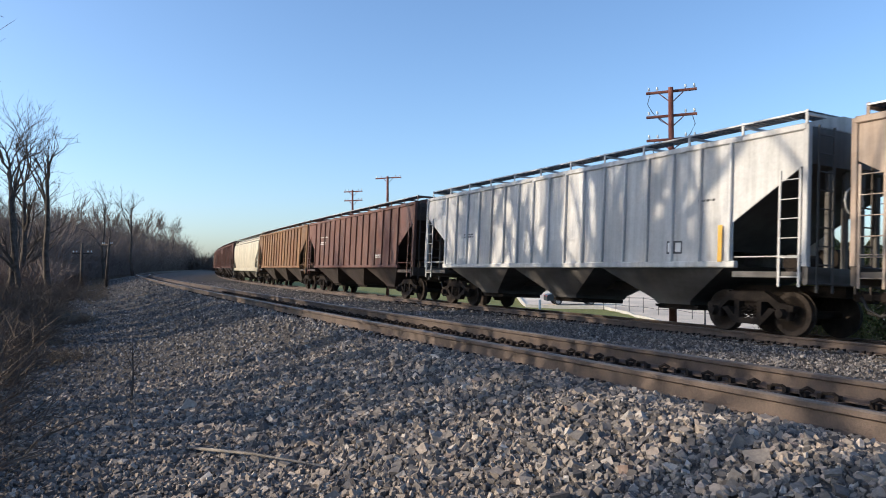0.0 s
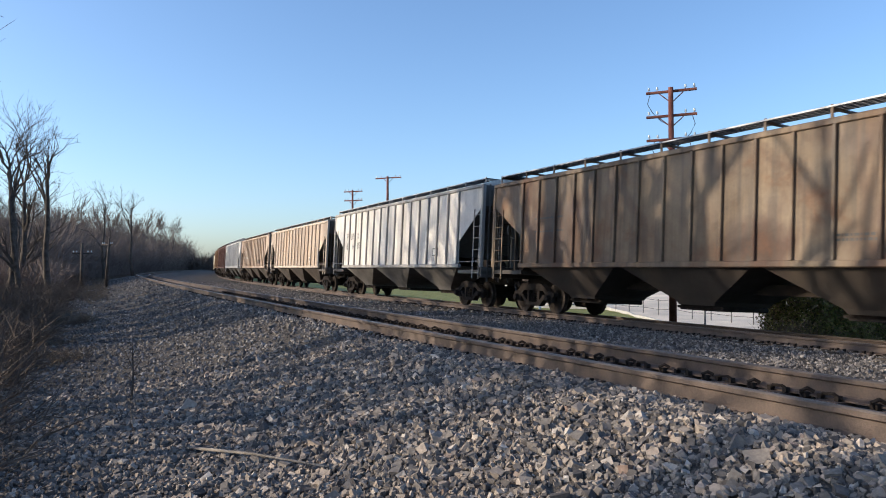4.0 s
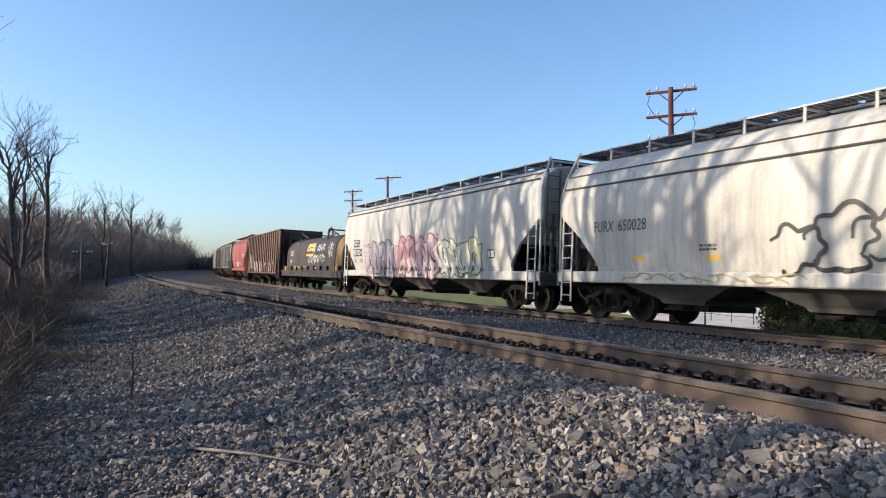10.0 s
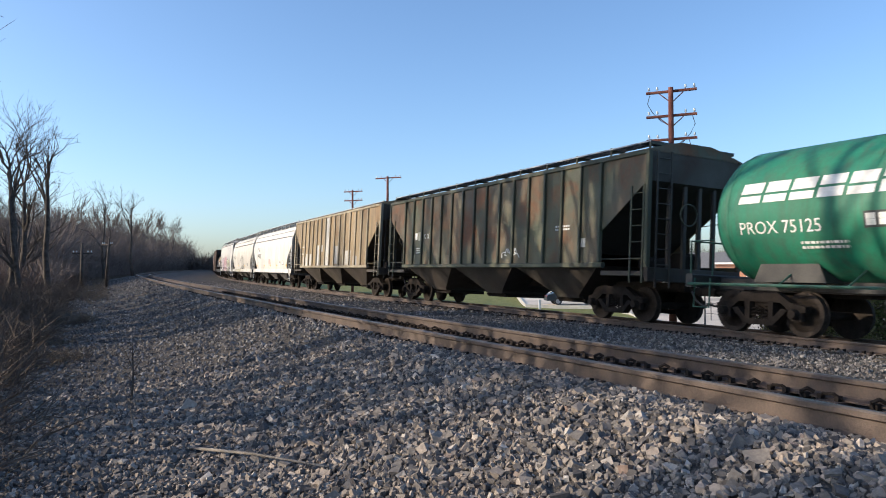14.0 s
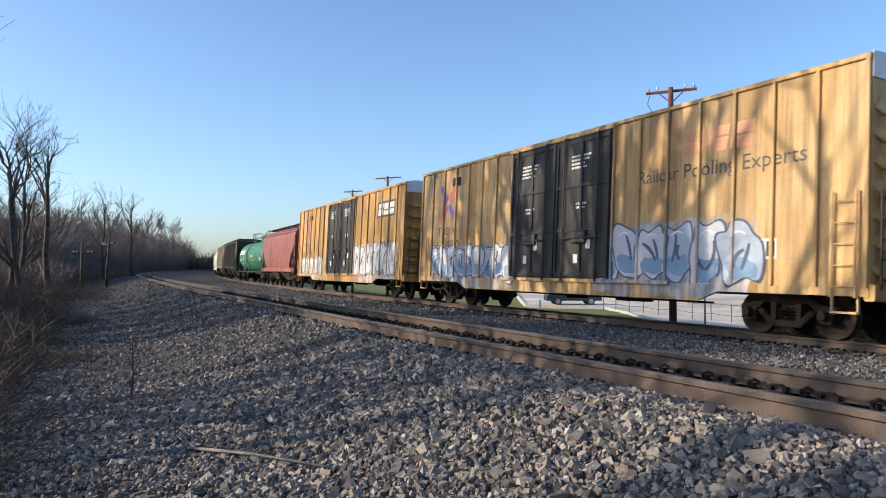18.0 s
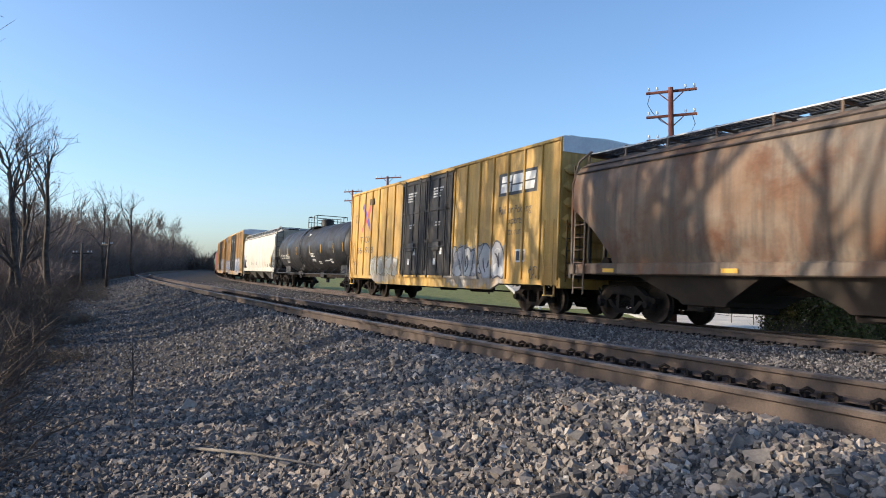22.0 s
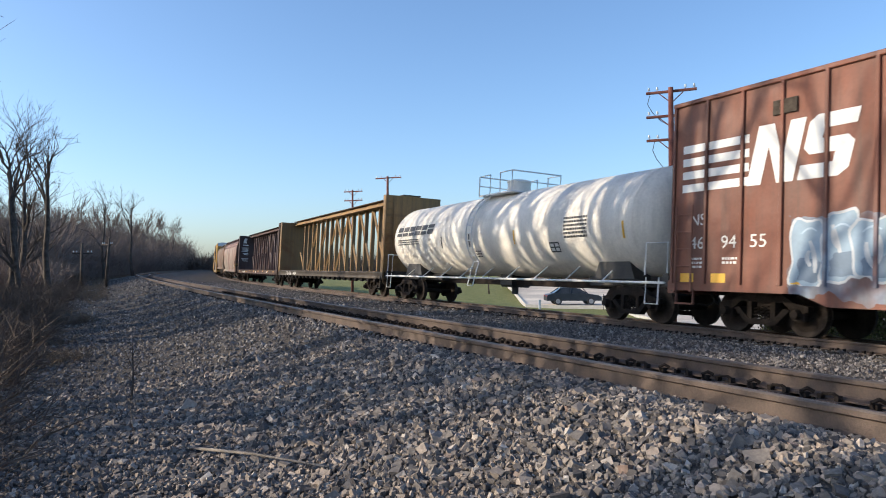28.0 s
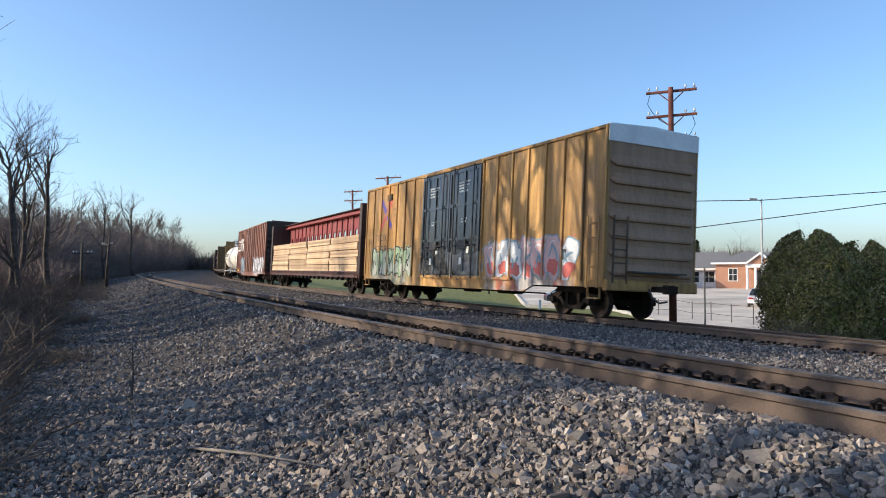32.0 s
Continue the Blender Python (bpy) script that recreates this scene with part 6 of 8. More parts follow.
lettering(car, "NFAX", 6.9, 2.75, 0.26, DARK_MARK, SRF, 1.0)
lettering(car, "53570", 6.9, 2.3, 0.3, DARK_MARK, SRF, 1.3)
plate(car, -6.7, 1.45, SRF)
strip(car, -7.2, 1.3, 2.25, SRF)
strip(car, -3.2, 1.5, 1.8, SRF, None, 0.08)
small_marks(car, DARK_MARK, SRF, ((-6.4, 2.2, 0.5, 2), (2.0, 1.9, 0.6, 2)), 35)
m = car_paint("paint_maroon24", (0.085, 0.036, 0.032), 0.3, 0.25, seed=36)
car, L = add_car("centerbeam_flatcar", "empty maroon centre-beam flatcar with end bulkheads", -392, -416.4)
centerbeam(car, L, m, car_paint("deck_maroon", (0.1, 0.05, 0.04), 0.35, 0.35, seed=36), top=4.9, bulk_mat=car_paint("bulk24", (0.045, 0.022, 0.021), 0.2, 0.25, seed=36))
for x in (10.5, 5.2, 2.6, 0.0, -2.6, -5.2, -7.9, -10.5):
    strip(car, x, 1.02, 1.14, flat(1.432), None, 0.32)
for tx, x, w in (("SOO", 9.35, 0.62), ("501650", 8.15, 1.1)):
    lettering(car, tx, x, 0.92, 0.18, WHITE_MARK, flat(1.436), w)
for x in (6.2, -1.2, -7.4):
    strip(car, x, 0.95, 1.1, flat(1.434), PRIMER, 0.4)
wx = L / 2 - 0.356
part("emblem", Geo().add([(wx, 1.0, 4.05), (wx, 0.62, 4.05), (wx, 0.7, 4.3), (wx, 0.58, 4.5), (wx, 0.82, 4.62), (wx, 0.95, 4.4)], [(0, 1, 2, 3, 4, 5)]), PRIMER, car)
for z, n, y1, h in ((3.85, 1, 1.05, 0.09), (3.55, 4, 1.2, 0.05), (2.95, 2, 1.0, 0.06), (2.4, 3, 1.15, 0.05)):
    for j in range(n):
        part("lettering", Geo().box(wx - 0.002, wx + 0.003, 0.45 + 0.07 * (j % 2), y1 - 0.09 * (j % 3), z - 0.12 * j - h / 2, z - 0.12 * j + h / 2), PRIMER, car)
m = car_paint("paint_tan25", (0.4, 0.24, 0.085), 0.45, 0.3, seed=37)
car, L = add_car("centerbeam_flatcar", "empty yellow-tan centre-beam flatcar with end bulkheads", -417.2, -440.6)
centerbeam(car, L, m, car_paint("deck_dark25", (0.09, 0.07, 0.05), 0.3, 0.35, seed=37))
lettering(car, "TTZX", 9.0, 0.9, 0.22, WHITE_MARK, flat(1.432), 1.0)
lettering(car, "86", 7.8, 0.9, 0.22, WHITE_MARK, flat(1.432), 0.5)
lettering(car, "469", 6.8, 0.9, 0.22, WHITE_MARK, flat(1.432), 0.9)
car, L = add_car("tank_car", "white tank car with dark lettering, lightly stained", -441.2, -459.6)
tank_car(car, L, car_paint("paint_tank_white", (0.84, 0.79, 0.7), 0.05, 0.06, streak=0.15, seed=38, gloss=0.4), r=1.5, zc=2.64, under=BLACK_PAINT, rail_mat=PRIMER)
SRF = round_tank(1.5, 2.64)
block_word(car, 7.8, 4.0, 2.75, 3.15, 6, DARK_MARK, SRF, 2)
small_marks(car, DARK_MARK, SRF, ((7.6, 2.6, 2.2, 3), (0.6, 2.0, 0.4, 3)), 38)
bars(car, -4.97, 2.85, [(1.1, 0.06)] * 6, DARK_MARK, SRF, 39)
plate(car, -4.4, 1.85, SRF)
for x in (3.2, 0.9, -2.2, -7.6):
    strip(car, x, 2.15, 2.6, SRF, GRATE if x > 0 else None, 0.08)
car, L = add_car("boxcar", "brown boxcar with white emblem and blue-white graffiti", -460, -478.8)
m = car_paint("paint_brown27", (0.19, 0.066, 0.04), 0.15, 0.2, (0.24, 0.09, 0.055), tags=((-8.6, -2.6, 0.72, 2.3, W_, (0.6, 0.62, 0.66), K_), (3.4, 6.2, 0.75, 2.35, (0.26, 0.36, 0.46), (0.14, 0.2, 0.28), (0.5, 0.53, 0.56))), seed=39)
# the end walls get the dark mix, their shade painted in
boxcar(car, L, m, m, m, end_mat=grime_and_shade(m), roof_mat=car_paint("paint_brown_roof", (0.12, 0.05, 0.035), 0.2, 0.2), eave=5.2)
for i in range(4):
    g = Geo()
    side_rect(g, 7.25, 9.2 - 0.1, 3.1 + i * 0.3, 3.28 + i * 0.3, BOX)
    part("emblem_bar", g, PRIMER, car)
# two plain slanted blocks, the first cut by two wedges, the second by two slots
SLANT = lambda x, z: (x - 0.24 * (z - 3.7), 1.59, z)
for poly in (((7.15, 3.08), (6.8, 3.08), (6.8, 3.85), (6.42, 3.08), (6.05, 3.08), (6.05, 4.3), (6.4, 4.3), (6.4, 3.55), (6.78, 4.3), (7.15, 4.3)),
             ((5.95, 3.08), (5.1, 3.08), (4.92, 3.22), (4.92, 3.7), (5.08, 3.83), (5.6, 3.83), (5.6, 4.02), (4.95, 4.02), (4.95, 4.3), (5.8, 4.3), (5.95, 4.18), (5.95, 3.68), (5.8, 3.55), (5.27, 3.55), (5.27, 3.36), (5.95, 3.36))):
    part("emblem", Geo().add([SLANT(x, z) for x, z in poly], [tuple(range(len(poly)))]), PRIMER, car)
lettering(car, "NS", 8.84, 2.33, 0.27, WHITE_MARK, BOX, 0.45)
for tx, x in (("46", 8.84), ("94", 7.95), ("55", 7.2)):
    lettering(car, tx, x, 1.8, 0.28, WHITE_MARK, BOX, 0.42)
small_marks(car, WHITE_MARK, BOX, ((8.8, 1.6, 0.4, 3), (7.9, 1.6, 0.4, 2), (-6.8, 2.0, 0.6, 2)), 40)
for x in (8.9, 8.0, 6.0, -8.2):
    strip(car, x, 1.05, 1.25, BOX, None, 0.4)
for x in (1.3, -1.3):
    bars(car, x + 0.5, 4.6, [(0.9, 0.06), (0.8, 0.06), (0.5, 0.06)], WHITE_MARK, flat(1.65), int(x * 10) + 60)
m = car_paint("paint_red28", (0.27, 0.032, 0.036), 0.15, 0.18, seed=40)
car, L = add_car("centerbeam_flatcar", "dark red centre-beam flatcar with a web of arched holes", -480.6, -504.1)
centerbeam(car, L, m, car_paint("deck_red28", (0.1, 0.03, 0.027), 0.35, 0.35, seed=40), solid=True, top=4.78, stakes=17, bulk_mat=car_paint("bulk28", (0.035, 0.018, 0.016), 0.2, 0.2, seed=41))
# lumber packs on its deck: stacked boards between bearers, in parts of the car's load
LUMBER = car_paint("sawn_lumber", (0.58, 0.4, 0.24), 0.05, 0.12, (0.66, 0.48, 0.31), rust_col=(0.2, 0.11, 0.05), dirt_col=(0.2, 0.13, 0.07), gloss=0.8, seed=42, streak=0.2)
tint = LUMBER.node_tree.nodes.new("ShaderNodeObjectInfo")
shade = LUMBER.node_tree.nodes.new("ShaderNodeHueSaturation")
ramp = LUMBER.node_tree.nodes.new("ShaderNodeMapRange")
ramp.inputs["To Min"].default_value, ramp.inputs["To Max"].default_value = 0.62, 1.22
LUMBER.node_tree.links.new(tint.outputs["Random"], ramp.inputs["Value"])
LUMBER.node_tree.links.new(ramp.outputs["Result"], shade.inputs["Value"])
LUMBER.node_tree.links.new(LUMBER.node_tree.nodes["Principled BSDF"].inputs["Base Color"].links[0].from_socket, shade.inputs["Color"])
LUMBER.node_tree.links.new(shade.outputs["Color"], LUMBER.node_tree.nodes["Principled BSDF"].inputs["Base Color"])
rnd = random.Random(9)
for side in (1, -1):
    for x, x_end in ((-11.2, -5.67), (-5.67, -0.1), (-0.1, 5.25), (5.25, 11.15)):
        ln = x_end - x
        z = 1.2
        for lay in range(5):
            y1 = 1.38 + rnd.uniform(-0.05, 0.03)
            x0, x1 = x + 0.03 + rnd.uniform(0, 0.05), x + ln - 0.06 + rnd.uniform(-0.1, 0.03)
            core = Geo().box(x0 + 0.03, x1 - 0.03, *sorted((side * 0.32, side * (y1 - 0.03))), z + 0.005, z + 0.36)
            pack = part("lumber_pack", core, LUMBER, car, "bundle of pale sawn boards")
            if side == 1:
                for k in range(3):
                    dy = rnd.uniform(-0.02, 0.02)
                    part("board", Geo().box(x0 + rnd.uniform(-0.05, 0.05), x1 + rnd.uniform(-0.05, 0.05), y1 - 0.06, y1 + dy, z + k * 0.121 + 0.006, z + k * 0.121 + 0.115), LUMBER, pack)
            z += 0.365
            if lay < 4:
                for bx in (x + 0.5, x + ln - 0.7):
                    part("bearer", Geo().box(bx, bx + 0.1, *sorted((side * 0.32, side * 1.36)), z, z + 0.028), LUMBER, pack)
            z += 0.028
car, L = add_car("boxcar", "yellow last boxcar with black doors and colourful graffiti", -505.7, -524.4)
boxcar(car, L, car_paint("paint_yellow29", (0.74, 0.43, 0.13), 0.33, 0.2, dirt_col=(0.09, 0.05, 0.025), streak=0.75, second=(0.58, 0.34, 0.11), tags=((3.5, 8.4, 0.62, 2.25, (0.3, 0.42, 0.25), (0.5, 0.52, 0.45), K_), (-8.0, -2.9, 0.6, 2.3, (0.68, 0.7, 0.72), (0.55, 0.12, 0.1), (0.2, 0.33, 0.42))), seed=41), car_paint("door29", (0.03, 0.03, 0.033), 0.05, 0.08, gloss=0.16, dull=0.24, relief=0.04, tags=((-2.6, 2.6, 0.9, 2.0, (0.03, 0.03, 0.03), (0.3, 0.3, 0.3), (0.4, 0.4, 0.4)),), seed=43), BLACK_PAINT, ROOF_GALV, end_mat=car_paint("end29", (0.4, 0.24, 0.14), 0.2, 0.2, dirt_col=(0.14, 0.09, 0.06), seed=44), eave=5.2, end_top=WHITE_END)
box_marks(car, "667096", False, False, 6.7, 5.85)


# ---- what moves ----
def motions():
    for car, front, rear in TRAIN:
        rows = []
        mid, half = (front + rear) / 2, (front - rear) / 2 - 1.9
        for k in range(0, 33):
            s = mid + run(k)
            rows.append((float(k), car_pose(s + half, s - half, s)))
        walk(car, rows)
# ---- woods, brush and hedge ----
BARK = rough_mat("bark", (0.04, 0.033, 0.028), (0.13, 0.11, 0.095), 3.0, 0.95, 0.8, 25.0)
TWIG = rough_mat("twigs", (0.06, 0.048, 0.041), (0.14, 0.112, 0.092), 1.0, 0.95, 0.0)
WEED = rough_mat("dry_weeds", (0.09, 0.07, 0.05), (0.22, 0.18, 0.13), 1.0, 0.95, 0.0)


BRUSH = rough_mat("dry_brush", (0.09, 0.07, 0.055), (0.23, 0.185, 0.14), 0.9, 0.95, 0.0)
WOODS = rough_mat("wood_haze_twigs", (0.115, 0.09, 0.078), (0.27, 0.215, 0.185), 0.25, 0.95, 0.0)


def tree_meshes(seed, height, spread_k=1.0, levels=4, split=0.38, dense=1.0, thick=0.0135, limb=1.0, twig=0.006, crown_mat=None):
    """A bare tree: trunk, and limbs that fork into twigs."""
    rnd = random.Random(seed)
    trunk, crown = Geo(), Geo()

    def grow(p, d, length, r, level):
        pts, n = [p], (5, 4, 3, 2, 1)[level]
        q = p.copy()
        for i in range(n):
            jit = Vector((rnd.gauss(0, 1), rnd.gauss(0, 1), rnd.gauss(0, 0.6))) * (0.09 if level == 0 else 0.2)
            d = (d + jit + Vector((0, 0, 0.07 if level else 0.05))).normalized()
            q = q + d * (length / n)
            pts.append(q.copy())
        (trunk if level == 0 else crown).tube(pts, r, (8, 5, 4, 3, 3)[level], r * (0.42 if level == 0 else 0.3))
        if level >= levels:
            return
        kids = (rnd.randint(6, 8), rnd.randint(5, 7), rnd.randint(4, 6), rnd.randint(3, 5))[level]
        kids = max(2, int(kids * dense))
        for k in range(kids):
            f = rnd.uniform(split if level == 0 else 0.2, 1.0)
            if k == 0:
                f = 1.0
            i = min(n - 1, int(f * n))
            base = pts[i].lerp(pts[i + 1], f * n - i if f < 1 else 1.0)
            dd = (pts[i + 1] - pts[i]).normalized()
            side = Vector((rnd.gauss(0, 1), rnd.gauss(0, 1), rnd.gauss(0, 0.5))).normalized()
            nd = (dd * (1.0 if level else 1.15) + side * rnd.uniform(0.45, 0.95) * spread_k).normalized()
            rr = max(twig, r * (1 - 0.6 * f) * rnd.uniform(0.42, 0.65) * (limb if level < 2 else 1.0))
            grow(base, nd, length * rnd.uniform(0.42, 0.66) * (1.15 - 0.45 * f if level == 0 else 1.0), rr, level + 1)
    grow(Vector((0, 0, -0.2)), Vector((rnd.uniform(-0.06, 0.06), rnd.uniform(-0.06, 0.06), 1)), height * 0.72, height * thick, 0)
    return trunk.mesh("trunk", BARK, "all"), crown.mesh("crown", crown_mat or TWIG)


TREES = [tree_meshes(11, 11.5), tree_meshes(12, 12.5, 1.1), tree_meshes(13, 10.5, 0.9), tree_meshes(14, 13.0, 1.0, split=0.5), tree_meshes(15, 9.0, 1.2)]
EDGE_TREES = [tree_meshes(sd, hh, sp, 4, fk, 0.8, 0.021, 1.45, 0.011, BARK) for sd, hh, sp, fk in ((41, 11.0, 0.85, 0.22), (42, 10.0, 0.9, 0.2), (43, 11.5, 0.8, 0.3))]
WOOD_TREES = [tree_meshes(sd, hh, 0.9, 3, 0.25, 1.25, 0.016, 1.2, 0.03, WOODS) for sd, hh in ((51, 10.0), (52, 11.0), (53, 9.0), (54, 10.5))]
LOW_TREES = [tree_meshes(21, 10.0, 1.0, 3, 0.3, 1.25), tree_meshes(22, 11.0, 1.1, 3, 0.35, 1.2), tree_meshes(23, 8.5, 1.0, 3, 0.25, 1.3)]


def bare_tree(kind, x, y, size=1.0, turn=0.0, label="leafless grey-brown tree at the wood's edge", group="trees of the wood"):
    s, q = to_line(x, y)
    z = ground_z(s, q)
    t = thing("tree", label, "tree", group, Matrix.Translation((x, y, z)) @ Matrix.Rotation(turn, 4, "Z") @ Matrix.Scale(size, 4))
    part("trunk", kind[0], None, t)
    part("crown", kind[1], None, t)
    return t


# trees outside the view to the left, whose shade falls on the train and the ballast: each stands on one line of sunlight
SHADE_TREES = [tree_meshes(31, 11.5, 0.8, 3, 0.4, 0.9, 0.021, 1.7), tree_meshes(32, 12.0, 0.85, 3, 0.45, 0.85, 0.02, 1.7), tree_meshes(33, 11.0, 0.75, 3, 0.4, 0.9, 0.022, 1.7)]
OPEN_TREES = [tree_meshes(34, 11.5, 0.7, 2, 0.45, 0.75, 0.019, 1.6), tree_meshes(35, 12.0, 0.8, 2, 0.5, 0.7, 0.018, 1.6)]
MID_TREES = [tree_meshes(sd, 8.3, 0.95, 3, 0.72, 1.5, 0.012, 1.2, 0.012) for sd in (36, 37)]
SLOPE = SUN_DIR.y / SUN_DIR.x


def on_ray(c, m):
    """The place on the line of sunlight that crosses x = 0 at y = c, m metres outside the view."""
    y = (c - SLOPE * m) / (1 + 0.62 * SLOPE)
    return -(0.62 * y + m), y


rnd = random.Random(5)
for k, (c, m, size) in enumerate(((19.2, 7, 1.5), (20.6, 10, 1.65), (22.0, 8, 1.5), (23.6, 10, 1.6), (25.2, 9, 1.5), (27.0, 11, 1.6), (29.5, 10, 1.45), (32.0, 11, 1.5), (35.0, 10, 1.4))):
    bare_tree(SHADE_TREES[k % 3], *on_ray(c, m), size, rnd.uniform(0, 6.28), "tall leafless tree beside the line, casting branch shadows")
for k, (c, m, size) in enumerate(((15.6, 7, 1.4), (16.4, 6, 1.45), (17.0, 11, 1.6), (17.8, 8, 1.5), (18.6, 5.6, 1.4), (21.4, 14, 1.6), (24.4, 13, 1.6))):
    bare_tree(OPEN_TREES[k % 2], *on_ray(c, m), size, rnd.uniform(0, 6.28), "tall slender leafless tree beside the line")
for k, (c, m, size) in enumerate(((2.0, 14.0, 1.5), (3.4, 15.0, 1.5), (19.0, 7.0, 1.5))):
    bare_tree(SHADE_TREES[k % 3], *on_ray(c, m), size, rnd.uniform(0, 6.28), "leafless tree beside the line, casting branch shadows")
for k, c in enumerate(np.arange(15.2, 19.2, 0.42)):
    bare_tree(MID_TREES[k % 2], *on_ray(c, 5.5 + 2.0 * (k % 3)), rnd.uniform(0.95, 1.05), k * 1.7, "slim leafless tree with a high crown beside the line")
for k, (c, m) in enumerate(((15.4, 8.0), (16.4, 6.5), (17.4, 9.0))):
    bare_tree(MID_TREES[k % 2], *on_ray(c, m), 1.28, 0.6 + k * 2.3, "slim leafless tree with a high crown beside the line")
for k, c in enumerate(np.arange(18.3, 38.0, 1.15)):
    bare_tree(LOW_TREES[k % 3], *on_ray(c, 5.0 + 2.5 * (k % 3)), rnd.uniform(0.68, 0.88), k * 2.1, "young leafless tree in the thicket beside the line", "bushes beside the line")
for k, (c, m, size) in enumerate(((6.7, 4.4, 0.62), (7.4, 4.0, 0.7), (8.1, 4.6, 0.66), (8.8, 4.0, 0.7), (9.5, 4.4, 0.6))):
    bare_tree(WOOD_TREES[k % 4], *on_ray(c, m), size, rnd.uniform(0, 6.28), "leafless bushy tree in the brush beside the line")
# the wood's edge along the left of the line
for k, (x, y, sz, tr) in enumerate(((-22.6, 38.0, 0.98, 0.0), (-21.2, 36.5, 0.8, 1.2), (-24.2, 42.0, 0.9, 3.3), (-21.2, 39.5, 0.9, 2.1), (-25.5, 44.0, 0.8, 4.0), (-38.0, 82.0, 0.9, 0.7), (-36.5, 86.0, 0.95, 1.9), (-27.5, 47.0, 0.7, 5.1))):
    bare_tree(EDGE_TREES[k % 3], x, y, sz * 0.9, tr)
WOOD_EDGE = -0.345
rnd = random.Random(77)


def in_wood(rnd, y0, y1, clear, pw=1.0):
    """A place in the wood left of the line, which ends at a clearing in the distance."""
    while True:
        y = y0 + (y1 - y0) * rnd.random() ** pw
        x = y * rnd.uniform(-0.68, WOOD_EDGE) - (2.0 if y < 60 else 0.0)
        s, q = to_line(x, y)
        if q - spread(s) < -clear:
            return x, y, s, q


def wood_height(y):
    return 5.0 + 0.034 * y


for k in range(200):
    x, y, s, q = in_wood(rnd, 46, 330, 8.5, 1.0)
    kind = WOOD_TREES[k % 4] if y > 60 else TREES[k % 5]
    bare_tree(kind, x, y, wood_height(y) / (9.4 if y > 60 else 12.0) * rnd.uniform(0.75, 1.15), rnd.uniform(0, 6.28))


def stems(name, label, count, place, tall, mat, forks=3, r=0.006, lean=0.5, seed=5):
    """A thicket of thin forking stems in one mesh."""
    rnd = random.Random(seed)
    verts, faces = [], []

    def blade(a, b, w):
        d = b - a
        u = d.cross(Vector((rnd.gauss(0, 1), rnd.gauss(0, 1), 0.1))).normalized() * (w * 1.15)
        n = len(verts)
        verts.extend([tuple(a + u), tuple(a - u), tuple(b)])
        faces.append((n, n + 1, n + 2))
    for _ in range(count):
        p = Vector(place(rnd))
        h = (tall(p) if callable(tall) else tall) * rnd.uniform(0.45, 1.2)
        d = Vector((rnd.gauss(0, lean), rnd.gauss(0, lean), 1)).normalized()
        mid = p + d * h * 0.55
        top = mid + (d + Vector((rnd.gauss(0, lean), rnd.gauss(0, lean), 0.2))).normalized() * h * 0.45
        blade(p, mid, r)
        blade(mid - d * 0.02, top, r * 0.7)
        for _ in range(forks):
            f = rnd.uniform(0.25, 0.95)
            b = p.lerp(mid, f)
            e = b + (d + Vector((rnd.gauss(0, 0.9), rnd.gauss(0, 0.9), rnd.gauss(0.1, 0.4)))).normalized() * h * rnd.uniform(0.2, 0.5)
            blade(b, e, r * 0.6)
            g = b.lerp(e, 0.6)
            blade(g, g + (e - b).length * 0.5 * Vector((rnd.gauss(0, 1), rnd.gauss(0, 1), 0.4)).normalized(), r * 0.4)
    me = bpy.data.meshes.new(name)
    me.from_pydata(verts, [], faces)
    me.materials.append(mat)
    return tagged(new(name, me), label, "brush", kind="stuff")


def by_line(s0, s1, q0, q1, pw=1.0):
    def place(rnd):
        s = s0 + (s1 - s0) * rnd.random() ** pw
        q = spread(s) + rnd.uniform(q0, q1)
        x, y, _ = line(s, q)
        return (x, y, ground_z(s, q) - 0.03)
    return place


def wood_place(y0, y1, clear, pw):
    def place(rnd):
        x, y, s, q = in_wood(rnd, y0, y1, clear, pw)
        return (x, y, ground_z(s, q) - 0.03)
    return place


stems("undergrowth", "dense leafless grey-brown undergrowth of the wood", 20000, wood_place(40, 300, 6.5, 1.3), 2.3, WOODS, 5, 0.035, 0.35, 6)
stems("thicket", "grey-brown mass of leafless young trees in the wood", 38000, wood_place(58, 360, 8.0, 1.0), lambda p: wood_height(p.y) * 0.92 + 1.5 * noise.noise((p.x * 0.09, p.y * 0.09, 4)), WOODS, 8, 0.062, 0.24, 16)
stems("brush", "tangled dry brush beside the ballast", 20000, by_line(4, 85, -13.5, -5.4), 1.15, TWIG, 7, 0.011, 0.95, 7)
stems("brush", "low dry brush on the bank beside the distant track", 9000, by_line(36, 220, -9, -3.7), 0.55, BRUSH, 5, 0.014, 0.6, 17)
def patchy(rnd):
    while True:
        s, q = rnd.uniform(5, 48), rnd.uniform(-7.5, -4.3)
        x, y, _ = line(s, spread(s) + q)
        if noise.noise((x * 0.45, y * 0.45, 8.0)) > 0.05 + max(0.0, q + 5.6) * 0.35:
            return (x, y, ground_z(s, spread(s) + q) - 0.02)


stems("brush", "patches of low dry brush at the edge of the stones", 4200, patchy, 0.42, BRUSH, 6, 0.007, 0.95, 19)
stems("weeds", "dry weeds at the edge of the ballast", 1500, by_line(2, 60, -8.4, -5.2), 0.6, WEED, 4, 0.005, 0.6, 8)
stems("weeds", "sparse dry weeds among the stones", 120, by_line(0, 26, -7, -3.6), 0.4, WEED, 3, 0.004, 0.6, 9)


